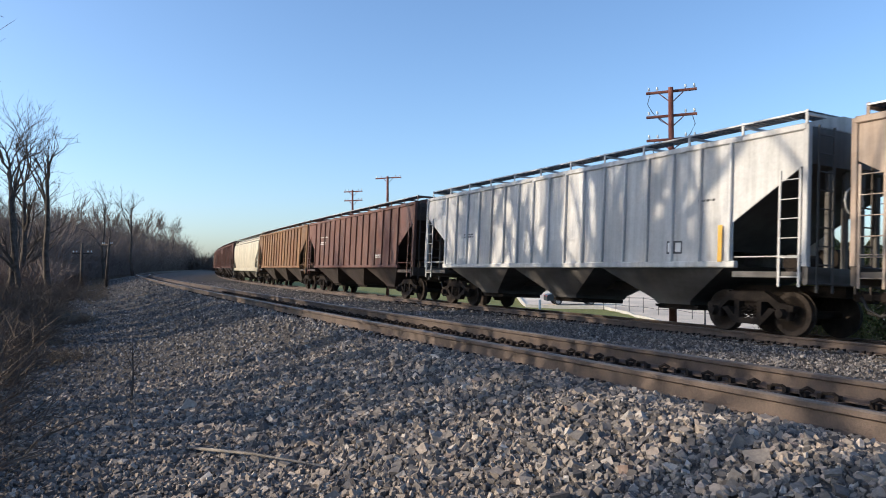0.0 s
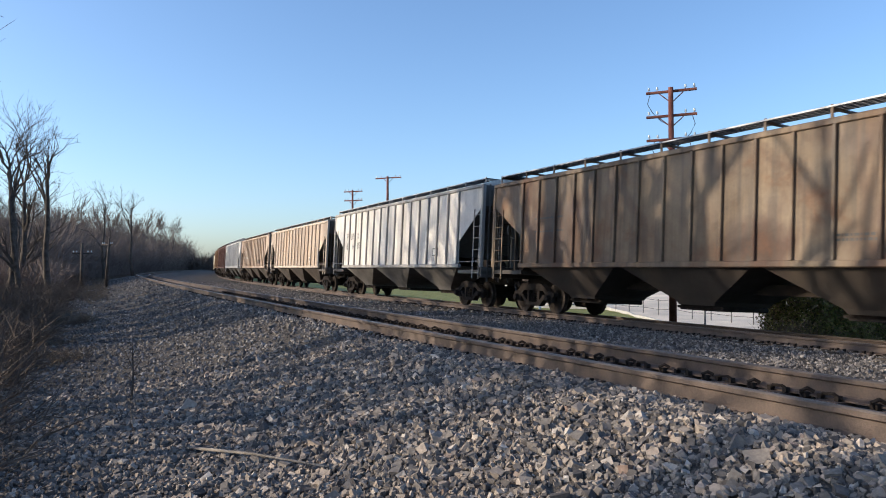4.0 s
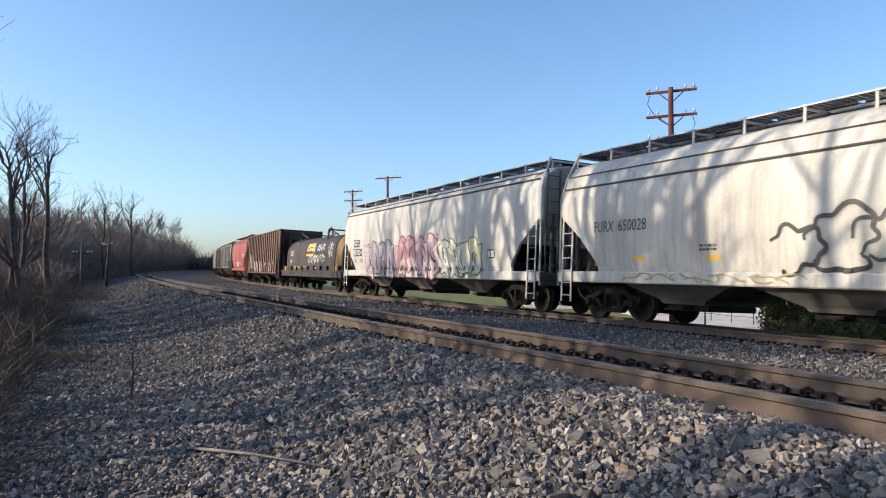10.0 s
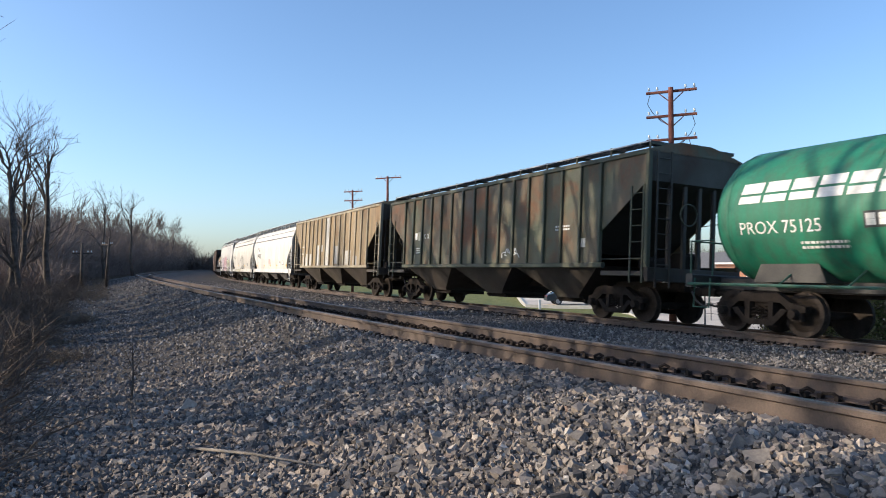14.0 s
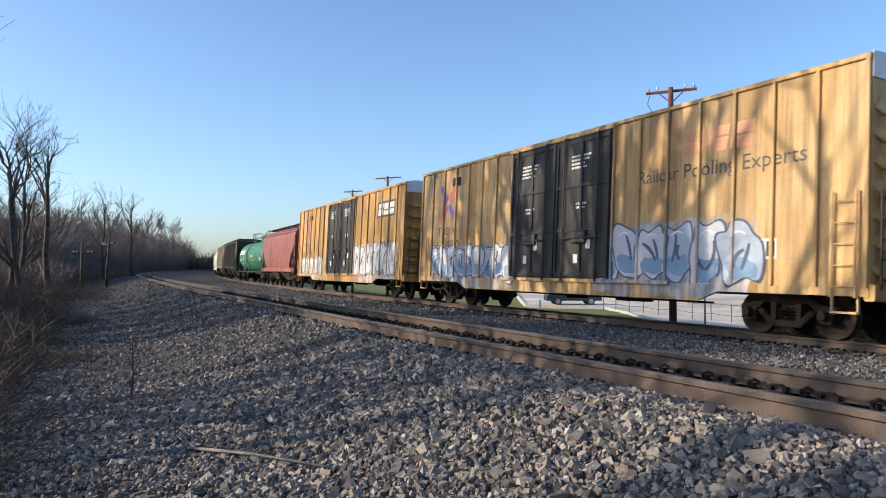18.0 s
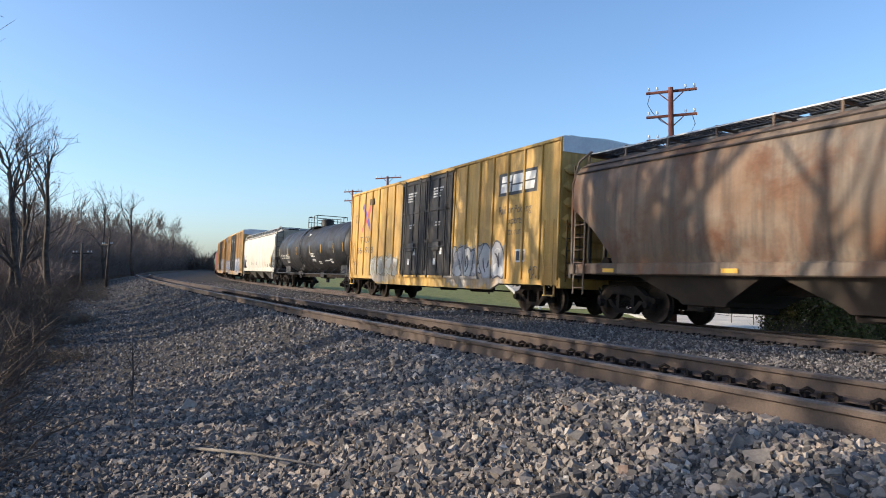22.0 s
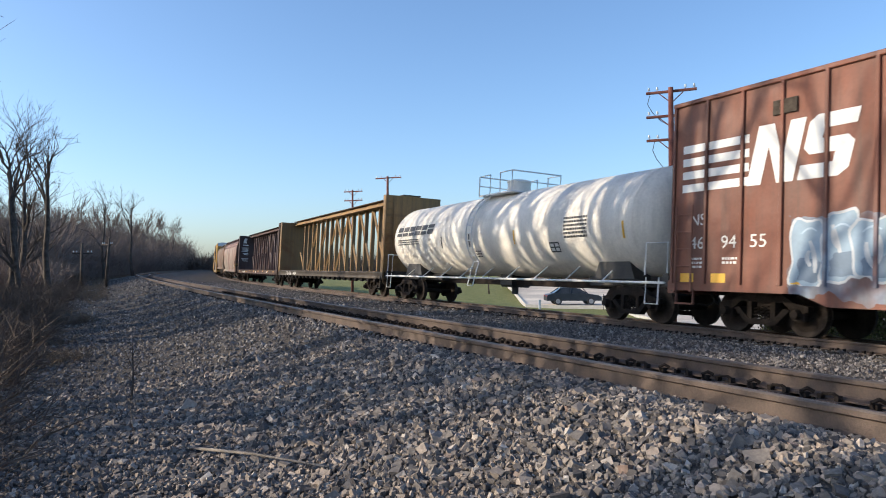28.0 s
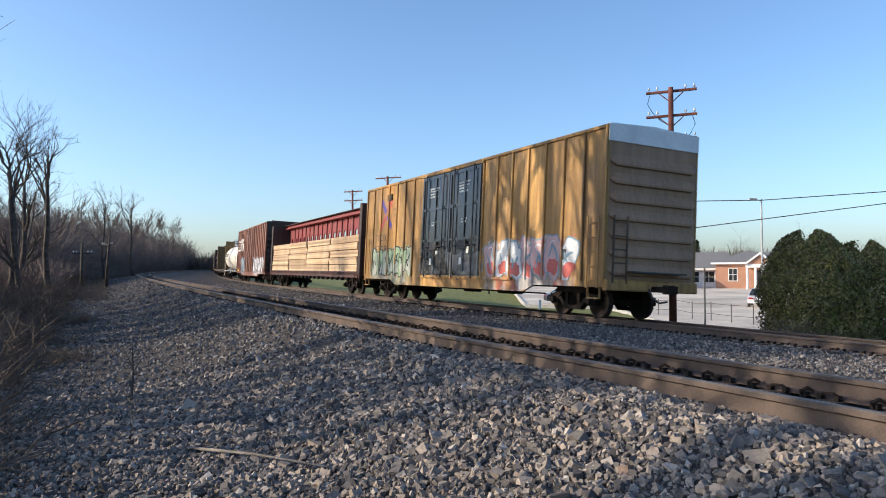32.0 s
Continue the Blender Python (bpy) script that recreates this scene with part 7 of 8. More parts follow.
def by_world(x0, x1, y0, y1):
    def place(rnd):
        x, y = rnd.uniform(x0, x1), rnd.uniform(y0, y1)
        s, q = to_line(x, y)
        return (x, y, ground_z(s, q) - 0.05)
    return place


# far woods behind everything, on low hills
def far_place(rnd):
    a = rnd.uniform(-0.42, 0.72)
    d = rnd.uniform(330, 420)
    return (math.sin(a) * d, math.cos(a) * d, -3.0 + 2.5 * noise.noise((a * 9, 0, 2)))


stems("far_woods", "low grey wood along the horizon", 7000, far_place, 11.5, TWIG, 5, 0.22, 0.22, 10)
ridge = Geo()
pts = []
for k in range(61):
    a = -1.6 + 3.2 * k / 60
    for d, z in ((320, -3.5), (430, 3.0 + 2.0 * noise.noise((a * 5, 1, 1))), (700, 9.0 + 4.0 * noise.noise((a * 6, 3, 1))), (900, -3.5)):
        pts.append((math.sin(a) * d, math.cos(a) * d, z))
ridge.add(pts, [(k * 4 + j, k * 4 + j + 1, k * 4 + j + 5, k * 4 + j + 4) for k in range(60) for j in range(3)])
tagged(part("backdrop", ridge, LITTER, smooth="all"), "low wooded rise along the horizon", "hills", kind="structure")

# sapling, stick and pole stubs near the ballast
sap = thing("sapling", "thin leafless sapling among the stones", "sapling", at=Matrix.Translation((-3.55, 8.35, ground_z(*to_line(-3.55, 8.35)))))
sap_geo = Geo().tube([(0, 0, -0.05), (0.02, 0, 0.3), (0.0, 0.02, 0.62)], 0.016, 5, 0.006)
part("stem", sap_geo, BARK, sap)
for k, (dx, dz, z0) in enumerate(((0.12, 0.2, 0.3), (-0.1, 0.22, 0.38), (0.08, 0.18, 0.5), (-0.06, 0.12, 0.2))):
    part("twig", Geo().tube([(0.01, 0, z0), (dx, 0.02, z0 + dz)], 0.006, 4, 0.003), BARK, sap)
stick_mat = rough_mat("grey_stick", (0.14, 0.12, 0.1), (0.28, 0.25, 0.22), 8.0, 0.9, 0.5, 60.0)
a, b = Vector((-2.05, 5.9, 0)), Vector((-0.78, 4.98, 0))
za, zb = ground_z(*to_line(a.x, a.y)), ground_z(*to_line(b.x, b.y))
stick = part("stick", Geo().tube([(a.x, a.y, za + 0.05), ((a.x + b.x) / 2, (a.y + b.y) / 2 + 0.03, (za + zb) / 2 + 0.06), (b.x, b.y, zb + 0.05)], 0.013, 7, 0.008), stick_mat, smooth="all")
tagged(stick, "grey dry stick lying on the ballast stones", "stick")

# ---- hedge of evergreen shrubs beyond the far track ----
def leaf_mat(name, tones):
    """Small leaves: every spray has a tone of its own, in drifts of lighter and darker green."""
    m = Nodes(name)
    geo = m.node("ShaderNodeNewGeometry")
    mixed = m.math("ADD", m.math("MULTIPLY", geo.outputs["Random Per Island"], 0.65), m.math("MULTIPLY", m.noise(m.coords(), 1.6, 3), 0.5))
    m.b.inputs["Specular IOR Level"].default_value = 0.2
    return m.done(m.ramp(mixed, tones), 0.7)


LEAF = leaf_mat("evergreen_leaf", [(0.1, (0.045, 0.055, 0.016)), (0.45, (0.12, 0.125, 0.036)), (0.75, (0.24, 0.22, 0.065)), (1.0, (0.42, 0.36, 0.12))])
LEAF_DRY = leaf_mat("browned_leaf", [(0.1, (0.08, 0.055, 0.026)), (0.5, (0.19, 0.135, 0.065)), (1.0, (0.4, 0.3, 0.16))])


def shrub(x, y, rx, top, seed, label):
    """An evergreen shrub: short trunk, inner boughs and thousands of small sprays."""
    rnd = random.Random(seed)
    s, q = to_line(x, y)
    z0 = ground_z(s, q)
    h = top - z0
    t = thing("evergreen_shrub", label, "shrub", "hedge", Matrix.Translation((x, y, z0)))
    trunk = Geo().tube([(0, 0, -0.1), (0.03, 0, h * 0.5), (0, 0.02, h * 0.85)], 0.09, 7, 0.03)
    for k in range(26):
        a, zz = rnd.uniform(0, 6.28), rnd.uniform(0.1, 0.8) * h
        rr = rx * 0.75 * (1 - (zz / h) ** 2)
        trunk.tube([(0, 0, zz), (math.cos(a) * rr, math.sin(a) * rr, zz + 0.35)], 0.025, 4, 0.008)
    part("trunk", trunk, BARK, t)
    for nm, mat, cnt in (("foliage", LEAF, 27000), ("browned_foliage", LEAF_DRY, 12000)):
        verts, faces = [], []
        for _ in range(cnt):
            a, f = rnd.uniform(0, 6.28), rnd.random() ** 0.85
            prof = (0.86 + 0.4 * f) if f < 0.3 else 0.98 * math.sqrt(max(0.02, 1 - ((f - 0.3) / 0.71) ** 3.4)) + 0.02
            bump = 1.0 + 0.2 * noise.noise((math.cos(a) * 2.1 + seed, math.sin(a) * 2.1, f * 4.0)) + 0.1 * noise.noise((math.cos(a) * 6 + seed, math.sin(a) * 6, f * 11.0))
            rr = rx * prof * bump * (1 - 0.35 * rnd.random() ** 2.2)
            c = Vector((math.cos(a) * rr, math.sin(a) * rr, f * h * (1 + 0.05 * math.sin(a * 3))))
            out = Vector((math.cos(a), math.sin(a), 0.7 + rnd.gauss(0, 0.5))).normalized()
            face = (out + Vector((rnd.gauss(0, 0.5), rnd.gauss(0, 0.5), rnd.gauss(0, 0.5)))).normalized()
            side = face.cross(Vector((rnd.gauss(0, 1), rnd.gauss(0, 1), rnd.gauss(0, 1)))).normalized()
            out = face.cross(side)
            L, W = rnd.uniform(0.04, 0.085), rnd.uniform(0.018, 0.036)
            n = len(verts)
            verts += [tuple(c - out * L * 0.4), tuple(c + side * W), tuple(c + out * L), tuple(c - side * W)]
            faces.append((n, n + 1, n + 2, n + 3))
        me = bpy.data.meshes.new(nm)
        me.from_pydata(verts, [], faces)
        me.materials.append(mat)
        part(nm, me, None, t)


shrub(10.7, 21.2, 1.45, 1.72, 1, "rounded dark green evergreen shrub in a hedge")
shrub(12.9, 22.3, 1.35, 1.42, 2, "dark green evergreen shrub with browned tips")
shrub(14.6, 21.4, 1.45, 1.35, 3, "broad dark green evergreen shrub in a hedge")
shrub(16.8, 21.2, 1.5, 1.4, 4, "broad dark green evergreen shrub in a hedge")
stems("hedge_twigs", "bare twigs and dry stalks along the hedge foot", 700, by_world(8.8, 17.0, 18.6, 20.4), 0.9, WEED, 4, 0.006, 0.4, 11)
stems("verge_grass", "short yellow-green grass beyond the far track", 9000, by_line(8, 75, GAP + 2.4, GAP + 9, 1.2), 0.16, rough_mat("grass_blade", (0.09, 0.11, 0.03), (0.2, 0.2, 0.07), 2.0, 0.9, 0.0), 2, 0.01, 0.5, 12)
# ---- poles, wires, street, buildings and parked cars beyond the far track ----
POLE_WOOD = rough_mat("pole_wood", (0.1, 0.036, 0.028), (0.22, 0.09, 0.068), 4.0, 0.9, 0.5, 30.0)
GLASS_INS = rough_mat("insulator_glass", (0.35, 0.4, 0.42), (0.6, 0.65, 0.66), 4.0, 0.2, 0.0)
CABLE = rough_mat("cable", (0.03, 0.03, 0.032), (0.06, 0.06, 0.06), 4.0, 0.7, 0.0)


def telegraph_pole(x, y, top, arms, r, label, arm_w=1.65, turn=-0.45, lean=0.0, wood=None):
    s, q = to_line(x, y)
    z0 = ground_z(s, q)
    h = top - z0
    wood = wood or POLE_WOOD
    t = thing("telegraph_pole", label, "utility pole", "poles along the line", Matrix.Translation((x, y, z0)) @ Matrix.Rotation(turn, 4, "Z"))
    part("mast", Geo().tube([(0, 0, -0.1), (lean * h, 0, h)], r, 10, r * 0.62), wood, t, smooth="all")
    for dz in arms:
        z = h - dz
        arm = part("crossarm", Geo().box(-arm_w / 2, arm_w / 2, 0.06, 0.15, z - 0.045, z + 0.045, 0.012), wood, t)
        for k in (-0.45, -0.28, 0.28, 0.45):
            p = part("insulator", Geo().tube([(k * arm_w, 0.11, z + 0.05), (k * arm_w, 0.11, z + 0.12)], 0.012, 6).tube([(k * arm_w, 0.11, z + 0.1), (k * arm_w, 0.11, z + 0.14), (k * arm_w, 0.11, z + 0.2)], 0.05, 8, 0.03), GLASS_INS, arm)
        for sg in (-1, 1):
            part("brace", Geo().tube([(sg * 0.42, 0.11, z - 0.05), (0.0, 0.11, z - 0.42)], 0.018, 4), wood, t)
    return t, h


p1, h1 = telegraph_pole(8.16, 26.0, 7.25, (0.12, 1.0, 1.85), 0.14, "reddish wooden telegraph pole with three crossarms and hanging wires", 1.75)
for k, (x0, zs) in enumerate(((-0.75, -0.2), (0.72, -1.05), (-0.6, -1.9), (0.6, -1.9))):
    part("loose_wire", Geo().tube([(x0, 0.11, h1 + zs), (x0 * 1.12, 0.13, h1 + zs - 0.3), (x0 * 0.9, 0.15, h1 + zs - 0.62), (x0 * 0.5, 0.16, h1 + zs - 0.95), (0.1 * x0, 0.1, h1 + zs - 1.15)], 0.012, 4), CABLE, p1)
telegraph_pole(-4.35, 57.4, 8.0, (0.12,), 0.14, "distant wooden telegraph pole with one crossarm", 2.3)
telegraph_pole(-8.05, 65.0, 7.75, (0.15, 0.95), 0.13, "distant wooden telegraph pole with two crossarms", 1.9)
# these two poles take the dark bark tone, painting in the wood's shade
telegraph_pole(-25.2, 51.0, 2.6, (0.75,), 0.13, "old short telegraph pole among the trees", 1.3, 0.2, 0.0, BARK)
telegraph_pole(-25.6, 55.5, 3.1, (0.5,), 0.12, "old leaning telegraph pole among the trees", 1.4, -0.6, 0.12, BARK)


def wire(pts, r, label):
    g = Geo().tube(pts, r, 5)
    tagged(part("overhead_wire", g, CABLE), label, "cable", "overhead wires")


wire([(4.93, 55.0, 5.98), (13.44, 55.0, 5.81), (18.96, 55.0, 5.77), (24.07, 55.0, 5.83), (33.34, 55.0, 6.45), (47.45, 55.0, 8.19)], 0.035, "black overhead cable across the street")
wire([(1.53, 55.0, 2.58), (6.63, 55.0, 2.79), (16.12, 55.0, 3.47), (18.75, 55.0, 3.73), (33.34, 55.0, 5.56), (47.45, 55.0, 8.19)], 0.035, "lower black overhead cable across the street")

# pavement of the street and car park
PAVING = rough_mat("worn_concrete", (0.4, 0.35, 0.29), (0.8, 0.7, 0.57), 0.16, 0.9, 0.3, 18.0)
KERB = rough_mat("kerb_concrete", (0.36, 0.35, 0.33), (0.5, 0.49, 0.46), 2.0, 0.9, 0.3, 20.0)


def EDGE(y):
    """Where the grass ends: along the car park, then round the mouth of a drive."""
    return float(np.interp(y, (40, 60, 62.5, 122), (13.5, 13.4, 7.2, 10.5)))



def street_z(x, y):
    """The street climbs gently towards the buildings."""
    return ground_z(*to_line(x, y)) * max(0.0, 1 - (y - 50) / 40) + (-2.45 + 0.4 * min(1.0, (y - 50) / 40)) * min(1.0, (y - 50) / 40) if y > 50 else ground_z(*to_line(x, y))


lot = Geo()
ys, us = spans((39, 58, 2.0), (58, 64, 0.5), (64, 122, 2.0)), spans((0, 4, 1.0), (4, 60, 4.0))
pts = []
for y in ys:
    for u in us:
        x = EDGE(y) + u
        pts.append((x, y, street_z(x, y) + 0.1))
lot.add(pts, [(i * len(us) + j, (i + 1) * len(us) + j, (i + 1) * len(us) + j + 1, i * len(us) + j + 1) for i in range(len(ys) - 1) for j in range(len(us) - 1)])
tagged(part("pavement", lot, PAVING, smooth="all"), "pale worn concrete of a street and car park", "pavement", kind="structure")
kerb = Geo()
for y0, y1 in zip(ys, ys[1:]):
    za, zb = street_z(EDGE(y0), y0) + 0.18, street_z(EDGE(y1), y1) + 0.18
    xa, xb = EDGE(y0), EDGE(y1)
    kerb.loft([[(xa - 0.16, y0, za - 0.4), (xa - 0.16, y0, za), (xa, y0, za), (xa, y0, za - 0.4)], [(xb - 0.16, y1, zb - 0.4), (xb - 0.16, y1, zb), (xb, y1, zb), (xb, y1, zb - 0.4)]])
tagged(part("kerb", kerb, KERB), "pale concrete kerb along the grass", "kerb", kind="structure")

# low pipe fence and marker posts
FENCE = rough_mat("fence_pipe", (0.06, 0.055, 0.05), (0.13, 0.12, 0.11), 3.0, 0.7, 0.2)
fence = thing("fence", "low dark pipe fence along the car park", "fence")
run_f = [(12.7 + 5.1 * k / 9, 58.0 - 16.0 * k / 9) for k in range(10)]
foot = [street_z(x, y) + 0.1 for x, y in run_f]
for (x, y), z in zip(run_f, foot):
    part("post", Geo().tube([(x, y, z - 0.1), (x, y, z + 1.15)], 0.03, 6), FENCE, fence)
for dz in (0.42, 1.05):
    part("rail", Geo().tube([(x, y, z + dz) for (x, y), z in zip(run_f, foot)], 0.02, 5), FENCE, fence)
z = ground_z(*to_line(14.3, 40.0))
post = thing("sign_post", "thin dark steel post at the car park's edge", "post", at=Matrix.Translation((14.3, 40.0, z)))
part("pipe", Geo().tube([(0, 0, -0.1), (0, 0, 3.4)], 0.05, 8), FENCE, post)
z = ground_z(*to_line(7.0, 53.0))
mark = thing("marker_post", "short white marker post in the grass", "post", at=Matrix.Translation((7.0, 53.0, z)))
part("stake", Geo().box(-0.08, 0.08, -0.08, 0.08, -0.1, 1.1, 0.01), WHITE_MARK, mark)

# street lamp
z = street_z(26.2, 60.0) + 0.08
lamp = thing("street_lamp", "tall thin street lamp with a flat head", "street lamp", at=Matrix.Translation((26.2, 60.0, z)))
STEEL = rough_mat("lamp_steel", (0.3, 0.3, 0.3), (0.45, 0.45, 0.45), 2.0, 0.5, 0.1, 20.0, 0.5)
part("mast", Geo().tube([(0, 0, -0.1), (0, 0, 8.9)], 0.11, 8, 0.06), STEEL, lamp)
part("arm", Geo().tube([(0, 0, 8.75), (-0.7, 0, 8.85)], 0.04, 6), STEEL, lamp)
part("lamp_head", Geo().box(-1.0, -0.45, -0.14, 0.14, 8.8, 8.95, 0.04), STEEL, lamp)

# ---- brick building with a white portico ----
BRICK = Nodes("red_brick")
bt = BRICK.node("ShaderNodeTexBrick")
bt.inputs["Scale"].default_value = 4.3
bt.inputs["Color1"].default_value, bt.inputs["Color2"].default_value, bt.inputs["Mortar"].default_value = (0.42, 0.19, 0.11, 1), (0.5, 0.25, 0.15, 1), (0.46, 0.41, 0.35, 1)
bt.inputs["Mortar Size"].default_value = 0.012
bco = BRICK.coords()
mp = BRICK.node("ShaderNodeMapping")
mp.inputs["Rotation"].default_value = (radians(90), 0, 0)
BRICK.link(bco, mp.inputs["Vector"])
BRICK.link(mp.outputs["Vector"], bt.inputs["Vector"])
BRICK = BRICK.done(BRICK.mix(0.4, bt.outputs["Color"], BRICK.ramp(BRICK.noise(bco, 1.2), [(0.3, 0.6), (0.7, 1.0)]), "MULTIPLY"), 0.9)
SHINGLE = rough_mat("grey_shingle", (0.13, 0.13, 0.135), (0.24, 0.235, 0.23), 6.0, 0.9, 0.4, 30.0)
TRIM = rough_mat("white_trim", (0.68, 0.67, 0.64), (0.8, 0.79, 0.77), 2.0, 0.6, 0.1)
PANE = rough_mat("dark_window_glass", (0.02, 0.024, 0.028), (0.045, 0.05, 0.055), 2.0, 0.08, 0.0)


def window(parent, x0, x1, y, z0, z1):
    w = part("window", Geo().box(x0, x1, y - 0.02, y + 0.06, z0, z1), PANE, parent)
    f = Geo()
    for a0, a1 in ((x0 - 0.08, x0), (x1, x1 + 0.08), ((x0 + x1) / 2 - 0.03, (x0 + x1) / 2 + 0.03)):
        f.box(a0, a1, y - 0.06, y + 0.05, z0 - 0.08, z1 + 0.08)
    f.box(x0 - 0.08, x1 + 0.08, y - 0.06, y + 0.05, z1, z1 + 0.08).box(x0 - 0.1, x1 + 0.1, y - 0.09, y + 0.05, z0 - 0.1, z0).box(x0, x1, y - 0.05, y + 0.04, (z0 + z1) / 2 - 0.025, (z0 + z1) / 2 + 0.025)
    part("window_frame", f, TRIM, w)


gz = -1.95
hall = thing("brick_building", "low red-brick building with grey hip roof and white portico", "building", at=Matrix.Translation((37.0, 93.0, gz)) @ Matrix.Rotation(-0.45, 4, "Z"))
part("wall", Geo().box(-2.2, 7.6, 0, 9, -0.3, 3.3), BRICK, hall)
part("roof", Geo().loft([[(-2.7, -0.5, 3.3), (8.0, -0.5, 3.3), (8.0, 9.5, 3.3), (-2.7, 9.5, 3.3)], [(0.6, 4.2, 4.7), (5.2, 4.2, 4.7), (5.2, 4.8, 4.7), (0.6, 4.8, 4.7)]]), SHINGLE, hall)
part("eaves", Geo().box(-2.75, 8.05, -0.55, 9.55, 3.08, 3.31), TRIM, hall)
window(hall, -0.6, 0.35, 0.0, 1.0, 2.5)
port = part("portico", Geo().box(1.5, 4.8, -2.6, 0, 2.65, 3.1), TRIM, hall)
part("pediment", Geo().prism([(1.7, 3.1), (4.6, 3.1), (3.15, 4.1)], -2.6, 0.6), BRICK, port)
part("pediment_trim", Geo().prism([(1.3, 3.08), (3.15, 4.55), (5.0, 3.08), (4.7, 3.06), (3.15, 4.25), (1.6, 3.06)], -2.9, 1.5), TRIM, port)
for x in (1.7, 2.65, 3.65, 4.6):
    part("column", Geo().tube([(x, -2.4, -0.2), (x, -2.4, 2.65)], 0.16, 10), TRIM, port)
part("door", Geo().box(2.6, 3.7, -0.05, 0.05, -0.1, 2.3), PANE, hall)
wing = thing("brick_building", "long low building with grey shingle roof and white trim", "building", at=Matrix.Translation((29.6, 100.0, gz)) @ Matrix.Rotation(-0.42, 4, "Z"))
part("wall", Geo().box(-1.0, 9.5, 0, 8, -0.3, 2.6), TRIM, wing)
part("roof", Geo().loft([[(-1.6, -0.9, 2.55), (10.0, -0.9, 2.55), (10.0, 8.6, 2.55), (-1.6, 8.6, 2.55)], [(0.6, 3.9, 4.75), (8.5, 3.9, 4.75), (8.5, 4.1, 4.75), (0.6, 4.1, 4.75)]]), SHINGLE, wing)
part("eaves", Geo().box(-1.65, 10.05, -0.95, 8.65, 2.3, 2.56), TRIM, wing)
for x in (0.0, 1.9, 3.8, 5.7, 7.6):
    window(wing, x, x + 1.3, 0.0, 0.7, 2.1)
house = thing("house", "small pale brick house with a white gable", "house", at=Matrix.Translation((25.2, 93.0, gz)) @ Matrix.Rotation(-0.4, 4, "Z"))
part("wall", Geo().box(-1.9, 1.9, 0, 6, -0.3, 3.1), BRICK, house)
part("gable", Geo().prism([(-1.9, 3.1), (1.9, 3.1), (0, 4.35)], 0.0, 6.0), BRICK, house)
part("roof", Geo().prism([(-2.3, 2.9), (0, 4.6), (2.3, 2.9), (2.2, 2.75), (0, 4.4), (-2.2, 2.75)], -0.4, 6.4), TRIM, house)
window(house, -1.2, -0.2, 0.0, 0.9, 2.3)
window(house, 0.6, 1.4, 0.0, 0.9, 2.3)

# conifers and bare trees behind the buildings
NEEDLE = rough_mat("conifer_needles", (0.014, 0.025, 0.014), (0.05, 0.065, 0.03), 2.0, 0.9, 0.0)


def conifer(x, y, h, seed):
    rnd = random.Random(seed)
    t = thing("conifer", "tall dark green conifer behind the buildings", "tree", "conifers", Matrix.Translation((x, y, ground_z(*to_line(x, y)))))
    part("trunk", Geo().tube([(0, 0, -0.1), (0, 0, h)], 0.2, 7, 0.03), BARK, t)
    verts, faces = [], []
    for _ in range(1500):
        f = rnd.random() ** 0.8
        a = rnd.uniform(0, 6.28)
        rr = (0.12 + 0.24 * h * (1 - f)) * (0.75 + 0.25 * math.sin(f * 60)) * rnd.uniform(0.35, 1.05)
        c = Vector((math.cos(a) * rr, math.sin(a) * rr, h * (0.1 + 0.9 * f) - rr * 0.25))
        out = Vector((math.cos(a), math.sin(a), -0.25 + rnd.gauss(0, 0.2))).normalized()
        side = out.cross(Vector((0, 0, 1))).normalized()
        L, W = rnd.uniform(0.3, 0.6), rnd.uniform(0.08, 0.2)
        n = len(verts)
        verts += [tuple(c - out * L), tuple(c + side * W), tuple(c + out * L), tuple(c - side * W)]
        faces.append((n, n + 1, n + 2, n + 3))
    me = bpy.data.meshes.new("crown")
    me.from_pydata(verts, [], faces)
    me.materials.append(NEEDLE)
    part("crown", me, None, t)


for x, y, h, sd in ((16.5, 106, 11.3, 1), (24.3, 106, 11.7, 2), (27.1, 107, 10.3, 3), (37.4, 112, 8.2, 4), (10.8, 106, 8.5, 5), (52.0, 103, 8.0, 6), (39.6, 114, 7.6, 7)):
    conifer(x, y, h, sd)
for k, (x, y, sz) in enumerate(((6, 95, 0.8), (16, 104, 0.85), (31, 112, 0.8), (38, 112, 0.7), (43, 108, 0.75), (52, 110, 0.8), (64, 108, 0.75), (-4, 120, 0.8), (2, 112, 0.75), (75, 105, 0.8), (58, 125, 0.9), (34, 130, 0.9))):
    bare_tree(LOW_TREES[k % 3], x, y, sz, k * 1.3, "distant leafless tree behind the buildings", "trees behind the buildings")

stems("distant_wood", "grey leafless wood behind the buildings", 4500, lambda r: (r.uniform(12, 110), r.uniform(124, 165), -2.6), 6.6, WOODS, 6, 0.06, 0.25, 21)


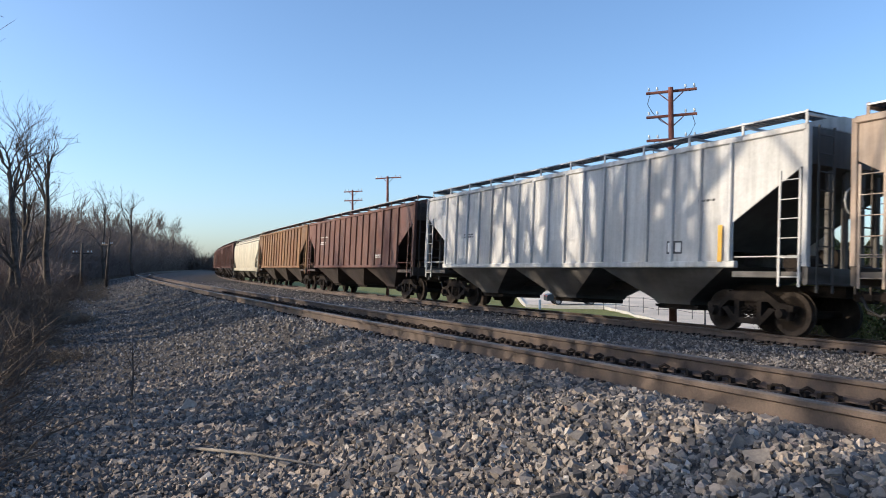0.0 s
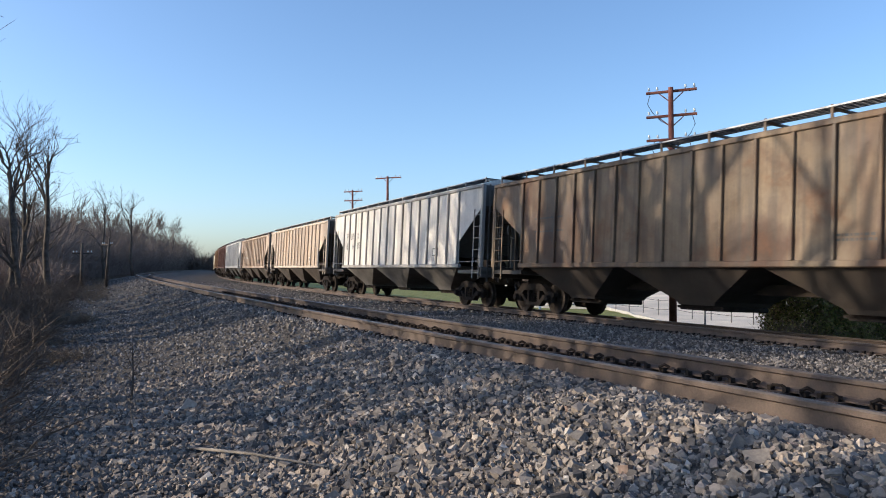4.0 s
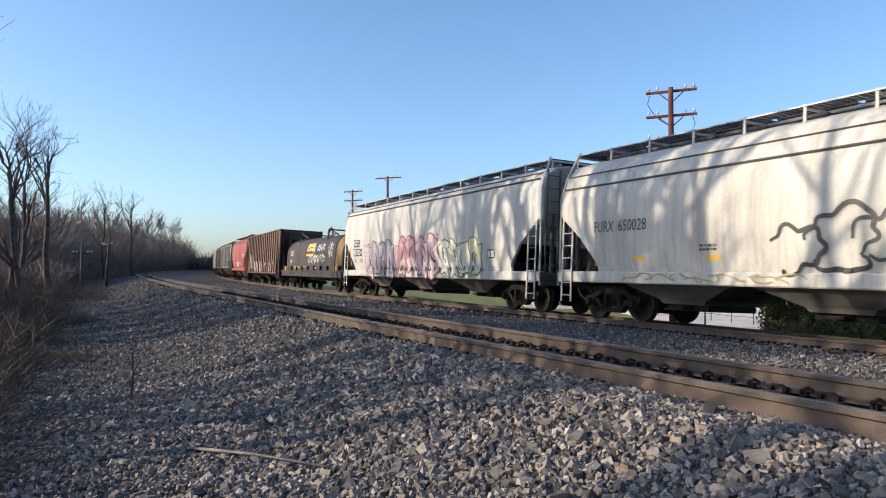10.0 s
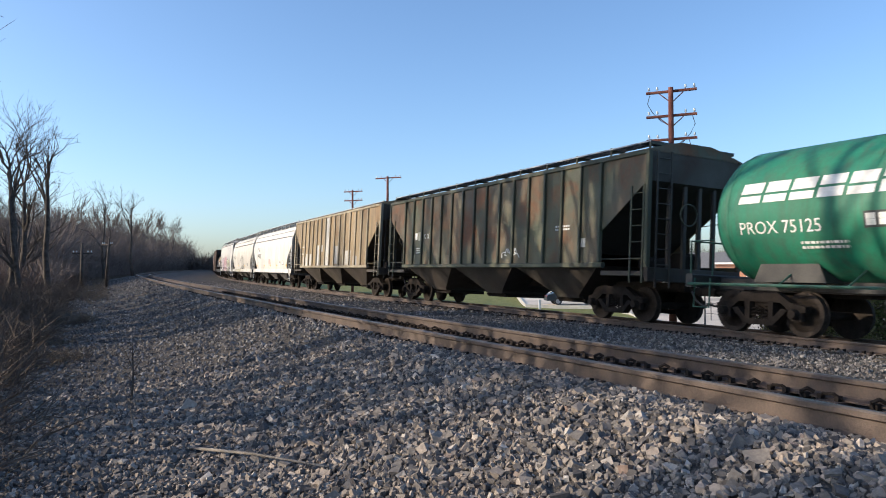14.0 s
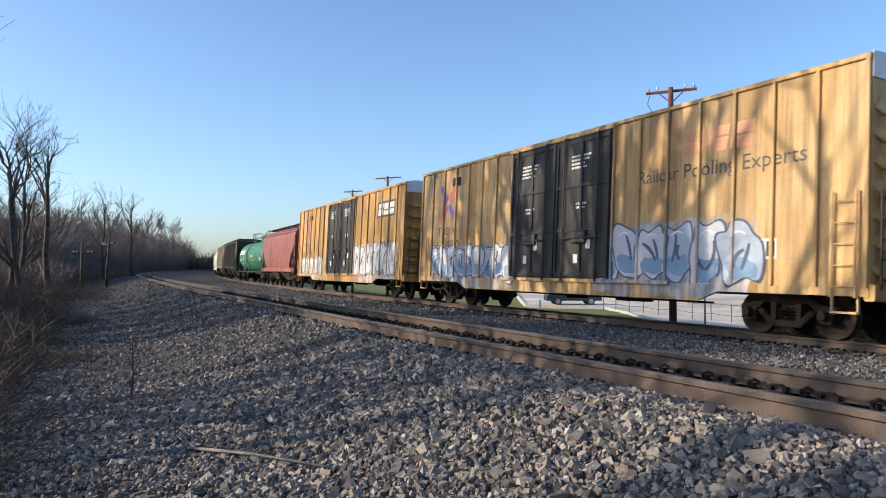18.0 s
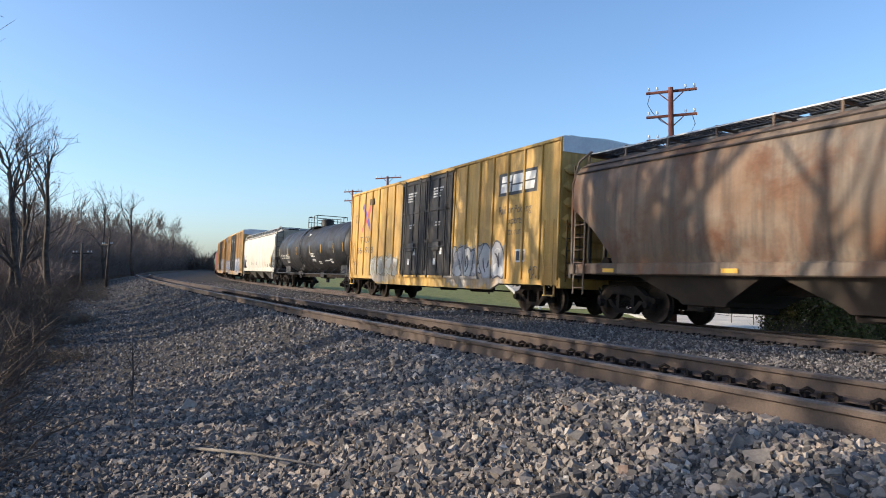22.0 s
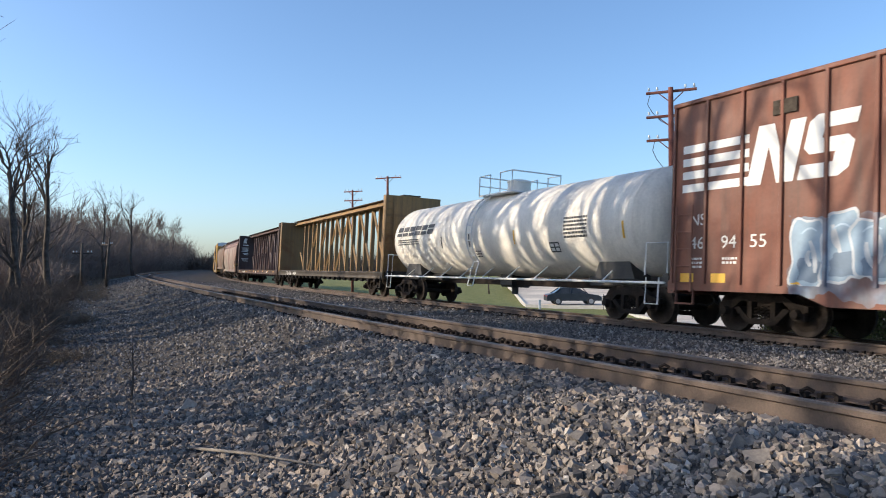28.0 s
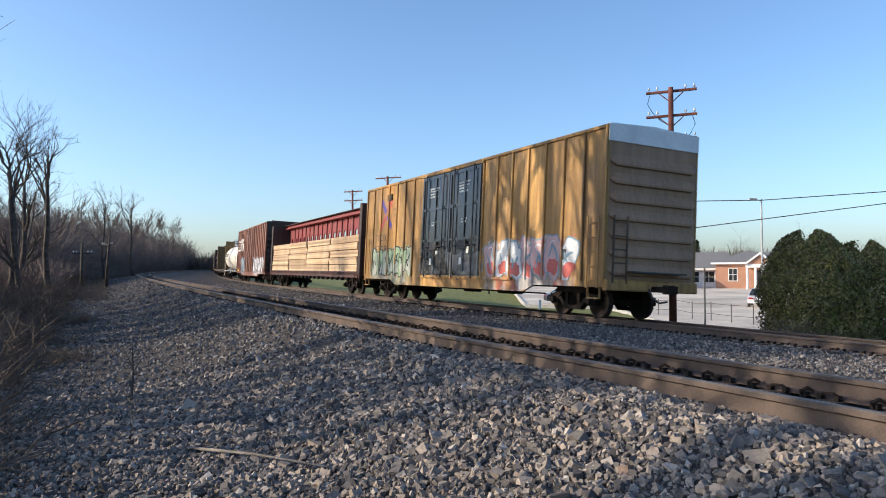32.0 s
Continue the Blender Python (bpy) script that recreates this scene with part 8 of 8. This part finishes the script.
# ---- parked cars ----
def parked_car(x, y, turn, paint, label, tall=1.45):
    z = street_z(x, y) + 0.12
    t = thing("parked_car", label, "car", "parked cars", Matrix.Translation((x, y, z)) @ Matrix.Rotation(turn, 4, "Z"))
    low = [(-2.35, 0.35), (-2.35, 0.75), (-2.2, 0.9), (-1.5, 0.98), (1.0, 0.98), (2.1, 0.82), (2.35, 0.65), (2.35, 0.35)]
    cab = [(-1.75, 0.98), (-1.15, tall - 0.06), (-0.9, tall), (0.15, tall), (0.45, tall - 0.06), (1.2, 0.98)]

    def body(prof, w0, w1, m, nm, par):
        zt = max(p[1] for p in prof)
        zb = min(p[1] for p in prof)
        rings = []
        for y0, k in ((-1, 0.0), (1, 0.0)):
            rings.append([(px, y0 * (w0 + (w1 - w0) * (pz - zb) / (zt - zb)), pz) for px, pz in prof])
        return part(nm, Geo().loft(rings), m, par)
    b = body(low, 0.9, 0.86, paint, "body", t)
    c = body(cab, 0.84, 0.6, PANE, "cabin", t)
    part("roof_panel", Geo().box(-0.95, 0.2, -0.6, 0.6, tall - 0.01, tall + 0.025, 0.02), paint, t)
    for sx in (-1.75, -0.35, 1.15):
        part("pillar", Geo().tube([(sx, 0.85, 0.97), (sx * 0.62, 0.62, tall)], 0.035, 4), paint, t)
        part("pillar", Geo().tube([(sx, -0.85, 0.97), (sx * 0.62, -0.62, tall)], 0.035, 4), paint, t)
    for sx in (-1.42, 1.42):
        for sy in (-1, 1):
            w = part("wheel", Geo().disc_y(sx, 0.32, sy * 0.72, sy * 0.93, 0.32, 18), BLACK_PAINT, t)
            part("rim", Geo().disc_y(sx, 0.32, sy * 0.935, sy * 0.945, 0.2, 14), STEEL, w)
    for sy in (-0.62, 0.62):
        part("headlight", Geo().box(2.28, 2.37, sy - 0.2, sy + 0.2, 0.62, 0.74, 0.02), GLASS_INS, t)
        part("taillight", Geo().box(-2.37, -2.3, sy - 0.18, sy + 0.18, 0.68, 0.82, 0.02), rough_mat("red_lens", (0.3, 0.01, 0.01), (0.4, 0.02, 0.02), 2.0, 0.3, 0.0), t)


parked_car(11.2, 63.4, 0.03, rough_mat("grey_car_paint", (0.03, 0.034, 0.038), (0.05, 0.055, 0.06), 1.0, 0.35, 0.0, 20, 0.5), "dark grey sedan parked on the concrete beside the grass")
parked_car(26.3, 60.5, 1.1, rough_mat("white_car_paint", (0.6, 0.6, 0.6), (0.7, 0.7, 0.7), 1.0, 0.3, 0.0, 20), "white car parked by the portico", 1.5)


motions()
